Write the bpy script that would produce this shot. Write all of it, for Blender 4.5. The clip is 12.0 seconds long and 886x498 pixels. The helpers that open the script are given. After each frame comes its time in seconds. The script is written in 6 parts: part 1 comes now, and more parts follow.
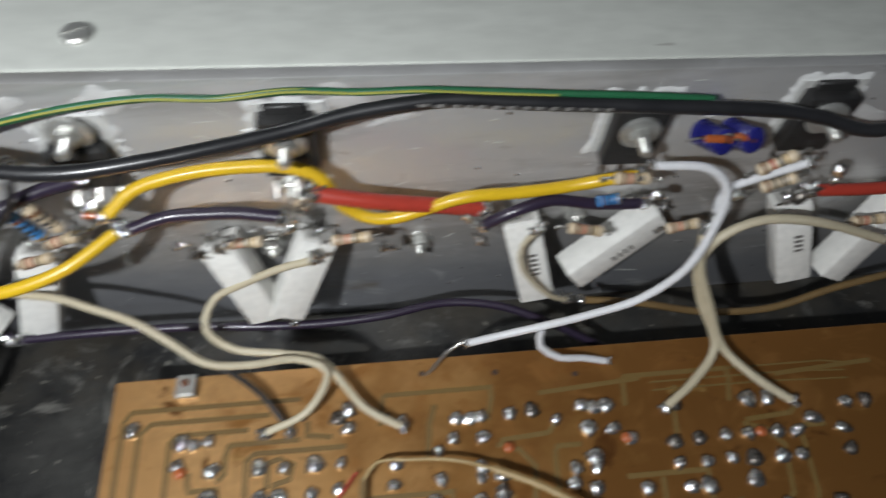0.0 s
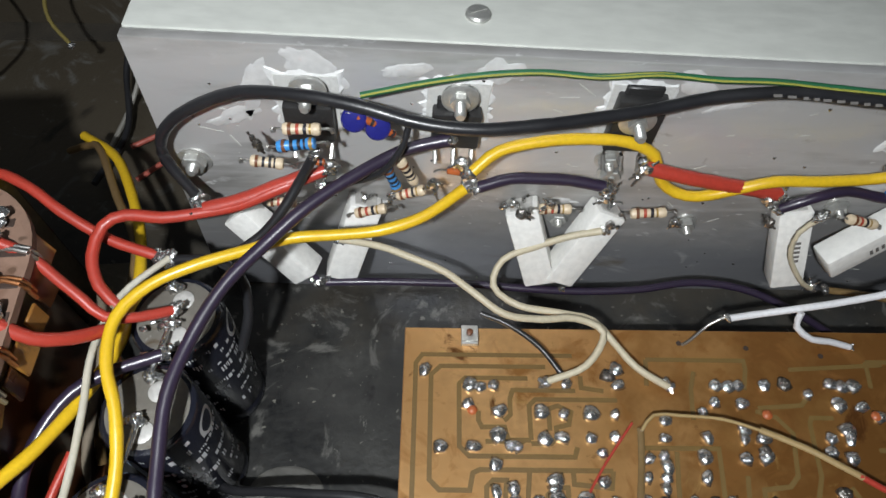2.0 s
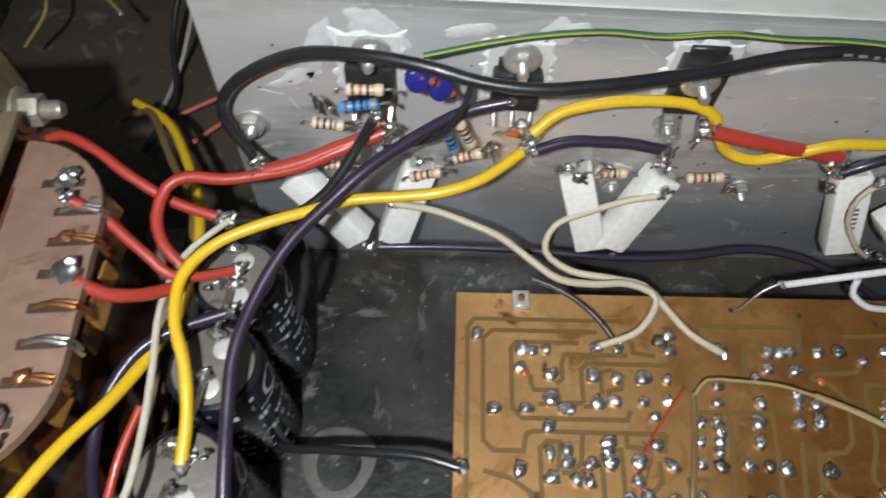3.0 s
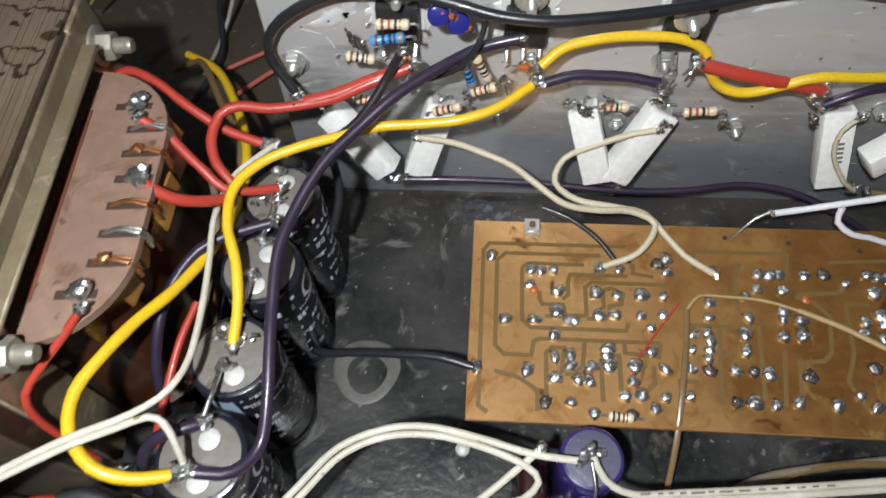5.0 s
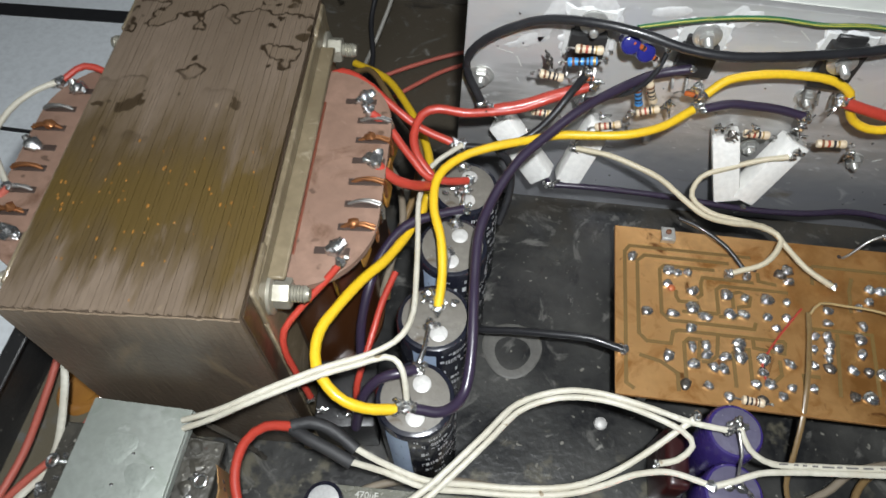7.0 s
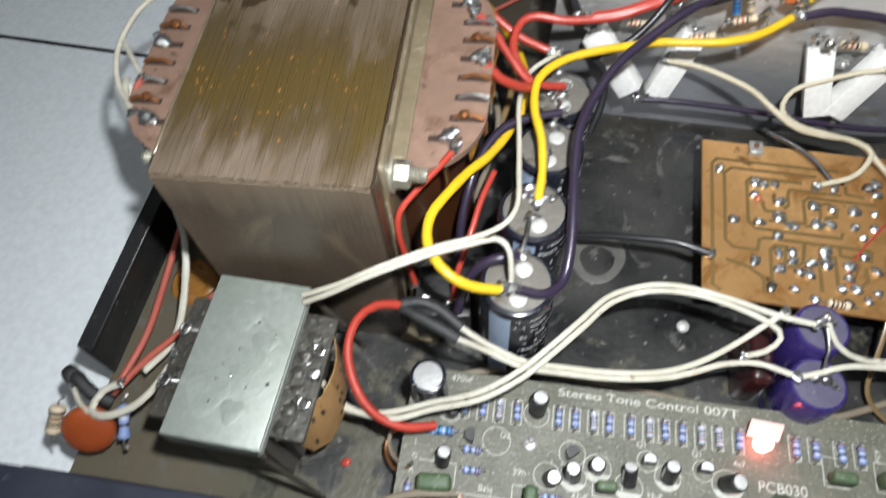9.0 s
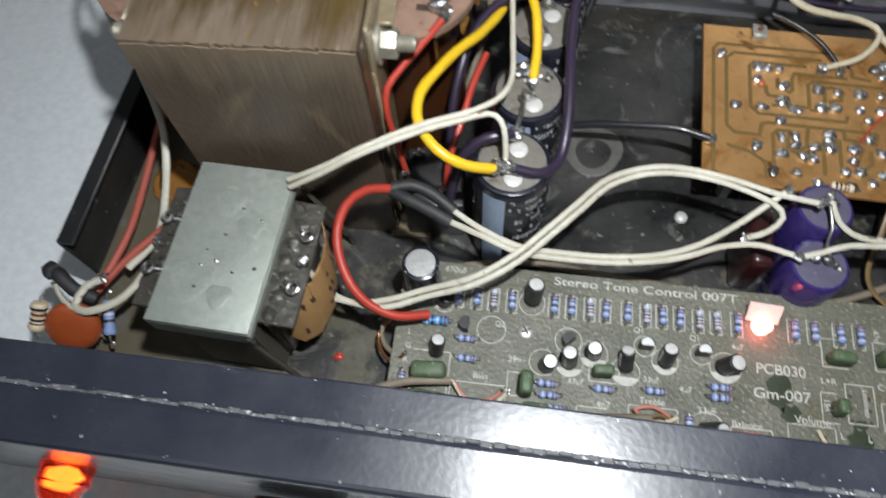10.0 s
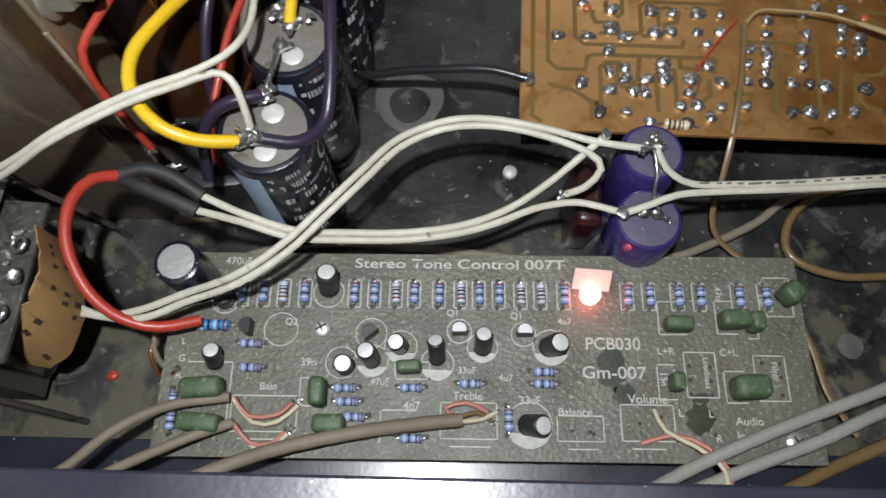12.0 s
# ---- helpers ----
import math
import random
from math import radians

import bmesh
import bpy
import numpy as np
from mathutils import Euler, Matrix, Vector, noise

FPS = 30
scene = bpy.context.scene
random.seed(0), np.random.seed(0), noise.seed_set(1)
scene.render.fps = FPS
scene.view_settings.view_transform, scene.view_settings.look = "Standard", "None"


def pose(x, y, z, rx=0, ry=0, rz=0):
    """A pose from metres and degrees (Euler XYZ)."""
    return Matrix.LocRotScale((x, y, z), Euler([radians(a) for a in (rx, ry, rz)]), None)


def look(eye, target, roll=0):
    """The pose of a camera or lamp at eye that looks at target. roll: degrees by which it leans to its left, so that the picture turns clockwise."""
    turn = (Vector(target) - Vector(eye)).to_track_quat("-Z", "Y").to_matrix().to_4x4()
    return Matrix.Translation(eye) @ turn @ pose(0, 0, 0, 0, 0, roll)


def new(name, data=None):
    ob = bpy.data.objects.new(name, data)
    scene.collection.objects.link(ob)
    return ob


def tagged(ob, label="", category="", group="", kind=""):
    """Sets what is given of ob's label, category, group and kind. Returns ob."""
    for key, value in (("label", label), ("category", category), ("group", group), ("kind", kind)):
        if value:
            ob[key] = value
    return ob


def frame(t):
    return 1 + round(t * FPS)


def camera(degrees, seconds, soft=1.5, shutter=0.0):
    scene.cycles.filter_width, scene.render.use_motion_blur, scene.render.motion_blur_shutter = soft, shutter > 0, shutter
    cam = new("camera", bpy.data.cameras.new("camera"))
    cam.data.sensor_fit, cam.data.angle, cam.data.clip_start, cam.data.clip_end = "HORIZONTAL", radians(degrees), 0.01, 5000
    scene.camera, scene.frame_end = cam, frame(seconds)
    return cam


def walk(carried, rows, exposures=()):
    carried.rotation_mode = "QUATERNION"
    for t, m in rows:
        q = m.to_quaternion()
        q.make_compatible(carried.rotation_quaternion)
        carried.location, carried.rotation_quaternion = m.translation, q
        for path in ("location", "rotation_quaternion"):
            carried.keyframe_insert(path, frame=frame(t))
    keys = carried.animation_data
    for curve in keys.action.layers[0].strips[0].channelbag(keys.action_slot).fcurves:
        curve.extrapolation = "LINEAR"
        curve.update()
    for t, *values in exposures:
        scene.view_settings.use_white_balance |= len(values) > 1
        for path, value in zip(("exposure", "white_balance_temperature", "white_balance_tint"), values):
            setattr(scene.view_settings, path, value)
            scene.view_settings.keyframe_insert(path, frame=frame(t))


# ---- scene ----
cam = camera(66.2, 12.0, 1.5, 0.5)
PATH = [
    (0, (0.05667, 0.04263, 0.21909), (0.07175, 0.19878, -0.03662), 0.68),
    (0.2, (0.03600, 0.03640, 0.22330), (0.04620, 0.19340, -0.03240), 0.66),
    (0.5, (0.00667, 0.02767, 0.22769), (0.00933, 0.18571, -0.02729), 0.62),
    (1, (-0.01548, 0.02136, 0.22782), (-0.01402, 0.18195, -0.02557), 1.82),
    (1.5, (-0.01508, 0.02245, 0.22561), (-0.00996, 0.18378, -0.02726), 2.31),
    (2, (-0.02130, 0.02186, 0.23083), (-0.02044, 0.18376, -0.02173), 0.98),
    (2.5, (-0.02076, 0.02008, 0.22744), (-0.02086, 0.17725, -0.02810), 0.43),
    (3, (-0.03188, 0.01699, 0.22937), (-0.03959, 0.17098, -0.02798), -1.37),
    (3.2, (-0.03727, 0.01167, 0.22936), (-0.04490, 0.16490, -0.02844), -0.60),
    (4.8, (-0.02479, -0.00720, 0.23815), (-0.04036, 0.14217, -0.02156), -3.63),
    (5, (-0.02676, -0.01473, 0.23937), (-0.04738, 0.13538, -0.01955), -4.99),
    (5.5, (-0.03591, -0.02934, 0.24112), (-0.05549, 0.12248, -0.01689), -2.75),
    (6, (-0.06265, -0.04676, 0.24957), (-0.08448, 0.11000, -0.00528), -1.05),
    (6.5, (-0.07583, -0.04980, 0.25550), (-0.09784, 0.10858, 0.00167), -0.39),
    (8.3, (-0.08404, -0.05440, 0.27996), (-0.11946, 0.11030, 0.03173), -5.06),
    (8.5, (-0.08526, -0.05920, 0.27555), (-0.11898, 0.10062, 0.02391), -4.50),
    (9, (-0.09787, -0.08056, 0.26227), (-0.13763, 0.06342, 0.00210), -5.59),
    (9.5, (-0.10413, -0.09411, 0.25564), (-0.14303, 0.03689, -0.01143), -6.02),
    (10, (-0.09630, -0.09436, 0.24529), (-0.12917, 0.02836, -0.02648), -6.01),
    (10.5, (-0.07628, -0.07728, 0.23385), (-0.09918, 0.03102, -0.04498), -6.17),
    (11, (-0.05413, -0.06534, 0.22272), (-0.07076, 0.03825, -0.05834), -5.84),
    (11.5, (-0.05441, -0.06449, 0.21585), (-0.06761, 0.03845, -0.06562), -3.91),
    (12, (-0.04879, -0.06382, 0.21303), (-0.05794, 0.03956, -0.06844), -2.15),
]
walk(cam, [(t, look(eye, target, roll)) for t, eye, target, roll in PATH], [(0.0, -0.42), (0.7, -0.36), (2.0, -0.36), (3.2, -0.32), (5.0, -0.15), (6.5, -0.14), (8.5, -0.2), (9.0, 0.1), (9.5, -0.12), (10.2, -0.32), (11.0, -0.48), (12.0, -0.53)])

# ---- light: the phone's own lamp beside the lens, and a dim room ----
world = bpy.data.worlds.new("room_light")
scene.world = world
world.use_nodes = True
world.node_tree.nodes["Background"].inputs["Color"].default_value = (0.80, 0.90, 1.0, 1)
world.node_tree.nodes["Background"].inputs["Strength"].default_value = 0.05
LAMP = bpy.data.lights.new("phone_lamp", "AREA")
LAMP.shape, LAMP.size, LAMP.energy, LAMP.color = "DISK", 0.014, 1.85, (0.93, 0.97, 1.0)
new("phone_lamp", LAMP).matrix_world = look((-0.066, -0.056, 0.320), (-0.065, 0.065, 0.02))
ROOM = bpy.data.lights.new("room_lamp", "AREA")
ROOM.shape, ROOM.size, ROOM.energy, ROOM.color = "DISK", 1.2, 3.4, (0.95, 0.98, 1.0)
new("room_lamp", ROOM).matrix_world = look((-0.35, -0.5, 1.6), (-0.1, 0.05, 0))


# ---- materials ----
def mat(name, base, rough=0.5, metal=0.0, other=None, mix=0.5, scale=120.0, bump=0.15, fine=900.0, stretch=(1, 1, 1),
        speck=None, speck_amount=0.0, speck_scale=700.0, coat=0.0, contrast=0.25, place=False, bands=(), lobes=(), smears=()):
    """Base colour blended with a second one by coarse and fine noise, specks of dust, and a fine relief."""
    m = bpy.data.materials.new(name)
    m.use_nodes = True
    nt = m.node_tree
    b = nt.nodes["Principled BSDF"]
    b.inputs["Metallic"].default_value = metal
    b.inputs["Coat Weight"].default_value = coat
    b.inputs["Coat Roughness"].default_value = 0.15
    tc = nt.nodes.new("ShaderNodeTexCoord")
    mp = nt.nodes.new("ShaderNodeMapping")
    mp.inputs["Scale"].default_value = stretch
    nt.links.new(nt.nodes.new("ShaderNodeNewGeometry").outputs["Position"] if place else tc.outputs["Object"], mp.inputs["Vector"])

    def noise_node(s, detail):
        n = nt.nodes.new("ShaderNodeTexNoise")
        n.inputs["Scale"].default_value, n.inputs["Detail"].default_value = s, detail
        nt.links.new(mp.outputs["Vector"], n.inputs["Vector"])
        return n.outputs["Fac"]

    def ramp(fac, lo, hi):
        r = nt.nodes.new("ShaderNodeMapRange")
        r.inputs["From Min"].default_value, r.inputs["From Max"].default_value = lo, hi
        nt.links.new(fac, r.inputs["Value"])
        return r.outputs["Result"]

    def blend(fac, a, c):
        x = nt.nodes.new("ShaderNodeMix")
        x.data_type = "RGBA"
        nt.links.new(fac, x.inputs["Factor"])
        for sock, v in ((x.inputs[6], a), (x.inputs[7], c)):
            if isinstance(v, tuple):
                sock.default_value = (*v, 1)
            else:
                nt.links.new(v, sock)
        return x.outputs[2]

    other = other or tuple(c * 0.72 for c in base)
    coarse, small = noise_node(scale, 5), noise_node(fine, 3)
    colour = blend(ramp(coarse, mix - contrast, mix + contrast), base, other)
    colour = blend(ramp(small, 0.35, 0.85), colour, tuple((a + c) * 0.42 for a, c in zip(base, other)))
    if speck:
        colour = blend(ramp(noise_node(speck_scale, 2), 0.74 - speck_amount, 0.78 - speck_amount), colour, speck)
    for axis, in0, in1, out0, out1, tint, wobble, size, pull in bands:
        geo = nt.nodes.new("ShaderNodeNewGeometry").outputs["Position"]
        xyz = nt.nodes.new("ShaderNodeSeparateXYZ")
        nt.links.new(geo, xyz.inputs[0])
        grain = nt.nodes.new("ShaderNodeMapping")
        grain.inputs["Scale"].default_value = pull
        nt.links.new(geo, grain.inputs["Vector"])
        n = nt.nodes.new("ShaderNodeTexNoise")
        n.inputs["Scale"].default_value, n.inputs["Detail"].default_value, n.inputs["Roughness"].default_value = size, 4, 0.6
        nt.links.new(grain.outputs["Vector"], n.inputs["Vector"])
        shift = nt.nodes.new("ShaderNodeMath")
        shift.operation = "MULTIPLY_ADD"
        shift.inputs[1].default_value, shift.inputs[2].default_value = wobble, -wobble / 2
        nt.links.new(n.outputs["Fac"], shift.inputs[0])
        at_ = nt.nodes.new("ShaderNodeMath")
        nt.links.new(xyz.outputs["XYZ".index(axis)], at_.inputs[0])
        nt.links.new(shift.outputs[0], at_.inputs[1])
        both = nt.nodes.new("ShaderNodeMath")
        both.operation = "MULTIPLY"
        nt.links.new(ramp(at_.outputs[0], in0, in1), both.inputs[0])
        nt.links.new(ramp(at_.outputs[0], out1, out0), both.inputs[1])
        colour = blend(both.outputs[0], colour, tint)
    for low, high, after, size, tint in lobes:
        n = nt.nodes.new("ShaderNodeTexNoise")
        n.inputs["Scale"].default_value, n.inputs["Detail"].default_value = size, 3
        nt.links.new(nt.nodes.new("ShaderNodeNewGeometry").outputs["Position"], n.inputs["Vector"])
        n = n.outputs["Fac"]
        both = nt.nodes.new("ShaderNodeMath")
        both.operation = "MULTIPLY"
        nt.links.new(ramp(n, low, low + 0.012), both.inputs[0])
        nt.links.new(ramp(n, high + 0.03, high), both.inputs[1])
        only = nt.nodes.new("ShaderNodeMath")
        only.operation = "MULTIPLY"
        xyz = nt.nodes.new("ShaderNodeSeparateXYZ")
        nt.links.new(nt.nodes.new("ShaderNodeNewGeometry").outputs["Position"], xyz.inputs[0])
        nt.links.new(ramp(xyz.outputs[1], after, after + 0.012), only.inputs[0])
        nt.links.new(both.outputs[0], only.inputs[1])
        colour = blend(only.outputs[0], colour, tint)
    for size, bend, low, high, tint in smears:
        n = nt.nodes.new("ShaderNodeTexNoise")
        n.inputs["Scale"].default_value, n.inputs["Detail"].default_value = size, 7
        n.inputs["Roughness"].default_value, n.inputs["Distortion"].default_value = 0.62, bend
        nt.links.new(mp.outputs["Vector"], n.inputs["Vector"])
        colour = blend(ramp(n.outputs["Fac"], low, high), colour, tint)
    nt.links.new(colour, b.inputs["Base Color"])
    r = nt.nodes.new("ShaderNodeMapRange")
    r.inputs["To Min"].default_value, r.inputs["To Max"].default_value = max(rough - 0.12, 0.04), min(rough + 0.14, 1)
    nt.links.new(coarse, r.inputs["Value"])
    nt.links.new(r.outputs["Result"], b.inputs["Roughness"])
    bm_ = nt.nodes.new("ShaderNodeBump")
    bm_.inputs["Strength"].default_value, bm_.inputs["Distance"].default_value = bump, 0.0006
    nt.links.new(small, bm_.inputs["Height"])
    nt.links.new(bm_.outputs["Normal"], b.inputs["Normal"])
    return m


def glow(name, colour, strength):
    m = bpy.data.materials.new(name)
    m.use_nodes = True
    b = m.node_tree.nodes["Principled BSDF"]
    b.inputs["Base Color"].default_value = (*colour, 1)
    b.inputs["Emission Color"].default_value, b.inputs["Emission Strength"].default_value = (*colour, 1), strength
    return m


CHASSIS = mat("sooty_black_steel", (0.006, 0.0065, 0.0075), 0.34, 0.0, (0.058, 0.057, 0.052), 0.56, 30, 0.45, 330, speck=(0.15, 0.145, 0.125), speck_amount=0.06, speck_scale=300, contrast=0.17, place=True,
              smears=((24, 4.0, 0.58, 0.70, (0.115, 0.112, 0.102)), (60, 2.5, 0.66, 0.74, (0.19, 0.185, 0.165)), (16, 1.5, 0.40, 0.30, (0.005, 0.005, 0.006))),
              bands=(("Y", -1.0, -0.9, -0.04, 0.0, (0.085, 0.078, 0.056), 0.40, 70, (1, 1, 1)), ("X", -1.0, -0.9, -0.215, -0.19, (0.105, 0.090, 0.062), 0.06, 60, (1, 1, 1)), ("Y", 0.13, 0.20, 1.0, 1.1, (0.060, 0.050, 0.036), 0.12, 50, (1, 1, 1))))
PANEL = mat("black_gloss_paint", (0.013, 0.015, 0.024), 0.30, 0.0, (0.024, 0.026, 0.036), 0.5, 60, 0.07, 700, coat=0.45, speck=(0.24, 0.25, 0.27), speck_amount=-0.005, speck_scale=420, smears=((90, 3.0, 0.66, 0.78, (0.07, 0.075, 0.09)),))
RIDGE = mat("chipped_dusty_paint", (0.035, 0.036, 0.042), 0.6, 0.0, (0.11, 0.11, 0.115), 0.5, 260, 0.7, 700, speck=(0.34, 0.34, 0.34), speck_amount=0.09, speck_scale=700)
TABLE = mat("white_tabletop", (0.82, 0.86, 0.88), 0.45, 0.0, (0.78, 0.82, 0.84), 0.5, 9, 0.03, 300)
WALLPAINT = mat("worn_black_wall_paint", (0.011, 0.011, 0.013), 0.4, 0.0, (0.032, 0.031, 0.028), 0.55, 50, 0.3, 400, speck=(0.14, 0.135, 0.12), speck_amount=0.04, speck_scale=300, place=True)
GLUE = mat("dried_grey_glue", (0.15, 0.145, 0.13), 0.55, 0.0, (0.035, 0.033, 0.03), 0.5, 70, 0.4, 400)
GAP = mat("dark_gap", (0.012, 0.012, 0.014), 0.8)
# plate tone by height: darker and bluer near the foot, paler ragged band above
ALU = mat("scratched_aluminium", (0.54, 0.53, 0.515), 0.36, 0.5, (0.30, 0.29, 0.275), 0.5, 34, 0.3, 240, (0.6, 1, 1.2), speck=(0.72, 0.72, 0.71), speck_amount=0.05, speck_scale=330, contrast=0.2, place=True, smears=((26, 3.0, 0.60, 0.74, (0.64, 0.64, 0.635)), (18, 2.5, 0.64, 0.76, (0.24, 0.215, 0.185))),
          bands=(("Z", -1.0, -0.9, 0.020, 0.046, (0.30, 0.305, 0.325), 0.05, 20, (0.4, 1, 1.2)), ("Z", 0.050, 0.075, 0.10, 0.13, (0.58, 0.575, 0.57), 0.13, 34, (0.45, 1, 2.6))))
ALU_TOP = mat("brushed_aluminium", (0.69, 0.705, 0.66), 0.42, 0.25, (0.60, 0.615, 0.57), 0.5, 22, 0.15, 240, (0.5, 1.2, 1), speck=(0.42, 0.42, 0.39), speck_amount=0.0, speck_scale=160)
PASTE = mat("thermal_paste", (0.66, 0.66, 0.655), 0.5, 0.1, (0.48, 0.475, 0.465), 0.5, 90, 0.15, 500)
MICA = mat("mica_washer", (0.62, 0.62, 0.60), 0.35, 0.0, (0.5, 0.5, 0.48), 0.5, 200, 0.1, 900)
COPPER = mat("lacquered_copper", (0.80, 0.465, 0.20), 0.34, 0.62, (0.44, 0.235, 0.085), 0.5, 26, 0.16, 330, speck=(0.16, 0.07, 0.02), speck_amount=0.03, speck_scale=95, place=True,
             bands=(("X", 0.0, 0.10, 1.0, 1.1, (0.42, 0.215, 0.065), 0.16, 34, (1, 1, 1)), ("X", 0.03, 0.10, 1.0, 1.1, (0.27, 0.12, 0.032), 0.24, 60, (1, 1, 1))),
             smears=((38, 2.0, 0.54, 0.66, (0.36, 0.165, 0.048)), (75, 1.0, 0.62, 0.70, (0.15, 0.058, 0.016)), (30, 1.0, 0.37, 0.29, (0.62, 0.41, 0.14))))
ETCH = mat("etched_phenolic", (0.165, 0.10, 0.030), 0.5, 0.0, (0.12, 0.07, 0.021), 0.5, 60, 0.1, place=True,
           bands=(("X", 0.02, 0.08, 1.0, 1.1, (0.15, 0.092, 0.026), 0.10, 40, (1, 1, 1)),))
PHENOLIC = mat("brown_phenolic", (0.30, 0.15, 0.045), 0.5, 0.0, (0.22, 0.10, 0.03), 0.5, 60, 0.1)
SOLDER = mat("solder", (0.78, 0.78, 0.77), 0.2, 0.95, (0.36, 0.35, 0.33), 0.56, 330, 0.6, 800)
FLUX = mat("burnt_solder", (0.30, 0.28, 0.26), 0.28, 0.8, (0.05, 0.04, 0.03), 0.5, 500, 0.6, 900)
LEAD = mat("tinned_lead", (0.55, 0.54, 0.52), 0.3, 0.9, (0.4, 0.38, 0.35), 0.5, 500, 0.2)
STEEL = mat("zinc_steel", (0.62, 0.62, 0.60), 0.36, 0.7, (0.44, 0.44, 0.41), 0.5, 150, 0.2)
COVER = mat("tinned_steel_cover", (0.36, 0.385, 0.355), 0.5, 0.4, (0.25, 0.275, 0.24), 0.5, 45, 0.2, 400, smears=((40, 2.0, 0.55, 0.7, (0.21, 0.24, 0.20)), (70, 1.5, 0.62, 0.74, (0.46, 0.48, 0.45))), speck=(0.7, 0.7, 0.68), speck_amount=-0.01, speck_scale=420)

COVERSTAIN = mat("greenish_metal_stain", (0.31, 0.345, 0.305), 0.46, 0.5, (0.38, 0.405, 0.37), 0.5, 150, 0.2)
GRIME = mat("grimy_black_deposit", (0.030, 0.029, 0.026), 0.42, 0.2, (0.085, 0.078, 0.062), 0.5, 120, 0.8, 500, speck=(0.22, 0.21, 0.18), speck_amount=0.07, speck_scale=500)
DARK_IRON = mat("dark_iron", (0.05, 0.047, 0.042), 0.5, 0.3, (0.10, 0.085, 0.065), 0.5, 80, 0.3)
LAMI = mat("varnished_laminations", (0.200, 0.152, 0.112), 0.38, 0.1, (0.130, 0.096, 0.066), 0.5, 26, 0.5, 300, (2.0, 0.5, 0.6), speck=(0.24, 0.18, 0.12), speck_amount=0.02, speck_scale=160, contrast=0.2, place=True,
           bands=(("Y", 0.026, 0.041, 0.066, 0.100, (0.080, 0.055, 0.026), 0.11, 60, (1.6, 0.25, 1)), ("Y", 0.030, 0.044, 0.056, 0.074, (0.085, 0.056, 0.017), 0.07, 60, (1.4, 0.4, 1))),
           lobes=((0.555, 0.580, 0.098, 52, (0.030, 0.019, 0.010)), (0.580, 0.80, 0.108, 52, (0.150, 0.112, 0.078)), (0.64, 0.80, 0.074, 60, (0.045, 0.030, 0.016))), smears=((30, 1.0, 0.60, 0.72, (0.135, 0.10, 0.07)),))
# front sheet edges: darker than LAMI, paler in a band near the top
FRONT_EDGES = mat("dark_front_sheet_edges", (0.125, 0.094, 0.066), 0.40, 0.05, (0.070, 0.054, 0.039), 0.5, 30, 0.5, 700, (1.0, 1.0, 0.5), speck=(0.15, 0.12, 0.09), speck_amount=0.03, speck_scale=300, place=True,
                    bands=(("Z", 0.088, 0.104, 1.0, 1.1, (0.175, 0.132, 0.09), 0.03, 140, (3.0, 1, 0.3)),), smears=((22, 2.0, 0.55, 0.72, (0.19, 0.14, 0.085)),))
DULLZINC = mat("dirty_zinc", (0.40, 0.385, 0.32), 0.42, 0.5, (0.25, 0.23, 0.18), 0.5, 130, 0.3, 500)
CLAMP = mat("varnished_clamp_steel", (0.24, 0.195, 0.125), 0.38, 0.15, (0.13, 0.10, 0.058), 0.5, 60, 0.3, 400, coat=0.3, smears=((50, 2.0, 0.58, 0.7, (0.33, 0.28, 0.20)),))
SCORED = mat("grey_scored_can_top", (0.46, 0.46, 0.45), 0.45, 0.4, (0.28, 0.28, 0.27), 0.5, 200, 0.3)

PINK = mat("pinkish_bobbin_board", (0.27, 0.168, 0.122), 0.6, 0.0, (0.155, 0.092, 0.064), 0.52, 45, 0.3, 300, speck=(0.10, 0.06, 0.04), speck_amount=0.05, speck_scale=160, smears=((36, 2.0, 0.56, 0.70, (0.11, 0.058, 0.034)), (60, 1.0, 0.64, 0.74, (0.36, 0.25, 0.19))))
BROWNRED = mat("dull_red_tape", (0.19, 0.055, 0.030), 0.55, 0.0, (0.11, 0.035, 0.02), 0.5, 90, 0.2)
SLOT = mat("dark_slot", (0.05, 0.03, 0.022), 0.7)
# varnished core side, with the shade on it put into the dark colour
CORESIDE = mat("shade_dark_core_side", (0.055, 0.036, 0.022), 0.36, 0.05, (0.028, 0.018, 0.011), 0.5, 34, 0.3, 300, coat=0.2, smears=((40, 2.0, 0.6, 0.72, (0.10, 0.07, 0.045)),))
COIL = mat("varnished_coil_paper", (0.085, 0.028, 0.008), 0.3, 0.0, (0.035, 0.013, 0.005), 0.5, 34, 0.15, 300, (1, 1, 0.5), coat=0.3)
AMBER = mat("amber_varnished_paper", (0.36, 0.17, 0.035), 0.35, 0.0, (0.20, 0.085, 0.018), 0.5, 60, 0.2, 300, coat=0.3, smears=((70, 1.5, 0.58, 0.7, (0.09, 0.04, 0.012)),))
PASTEWHITE = mat("fresh_white_paste", (0.74, 0.745, 0.74), 0.5, 0.0, (0.60, 0.60, 0.59), 0.5, 200, 0.5, 500)
W_OLD = mat("faded_yellow_wire_insulation", (0.24, 0.19, 0.05), 0.5, 0.0, (0.15, 0.12, 0.04), 0.5, 90, 0.1)
W_AMBER = mat("pale_amber_wire_sleeve", (0.42, 0.31, 0.15), 0.4, 0.0, (0.30, 0.20, 0.08), 0.5, 90, 0.1, coat=0.2)
ENAMEL = mat("enamelled_copper", (0.5, 0.22, 0.09), 0.3, 0.8, (0.3, 0.12, 0.05), 0.5, 300, 0.1)
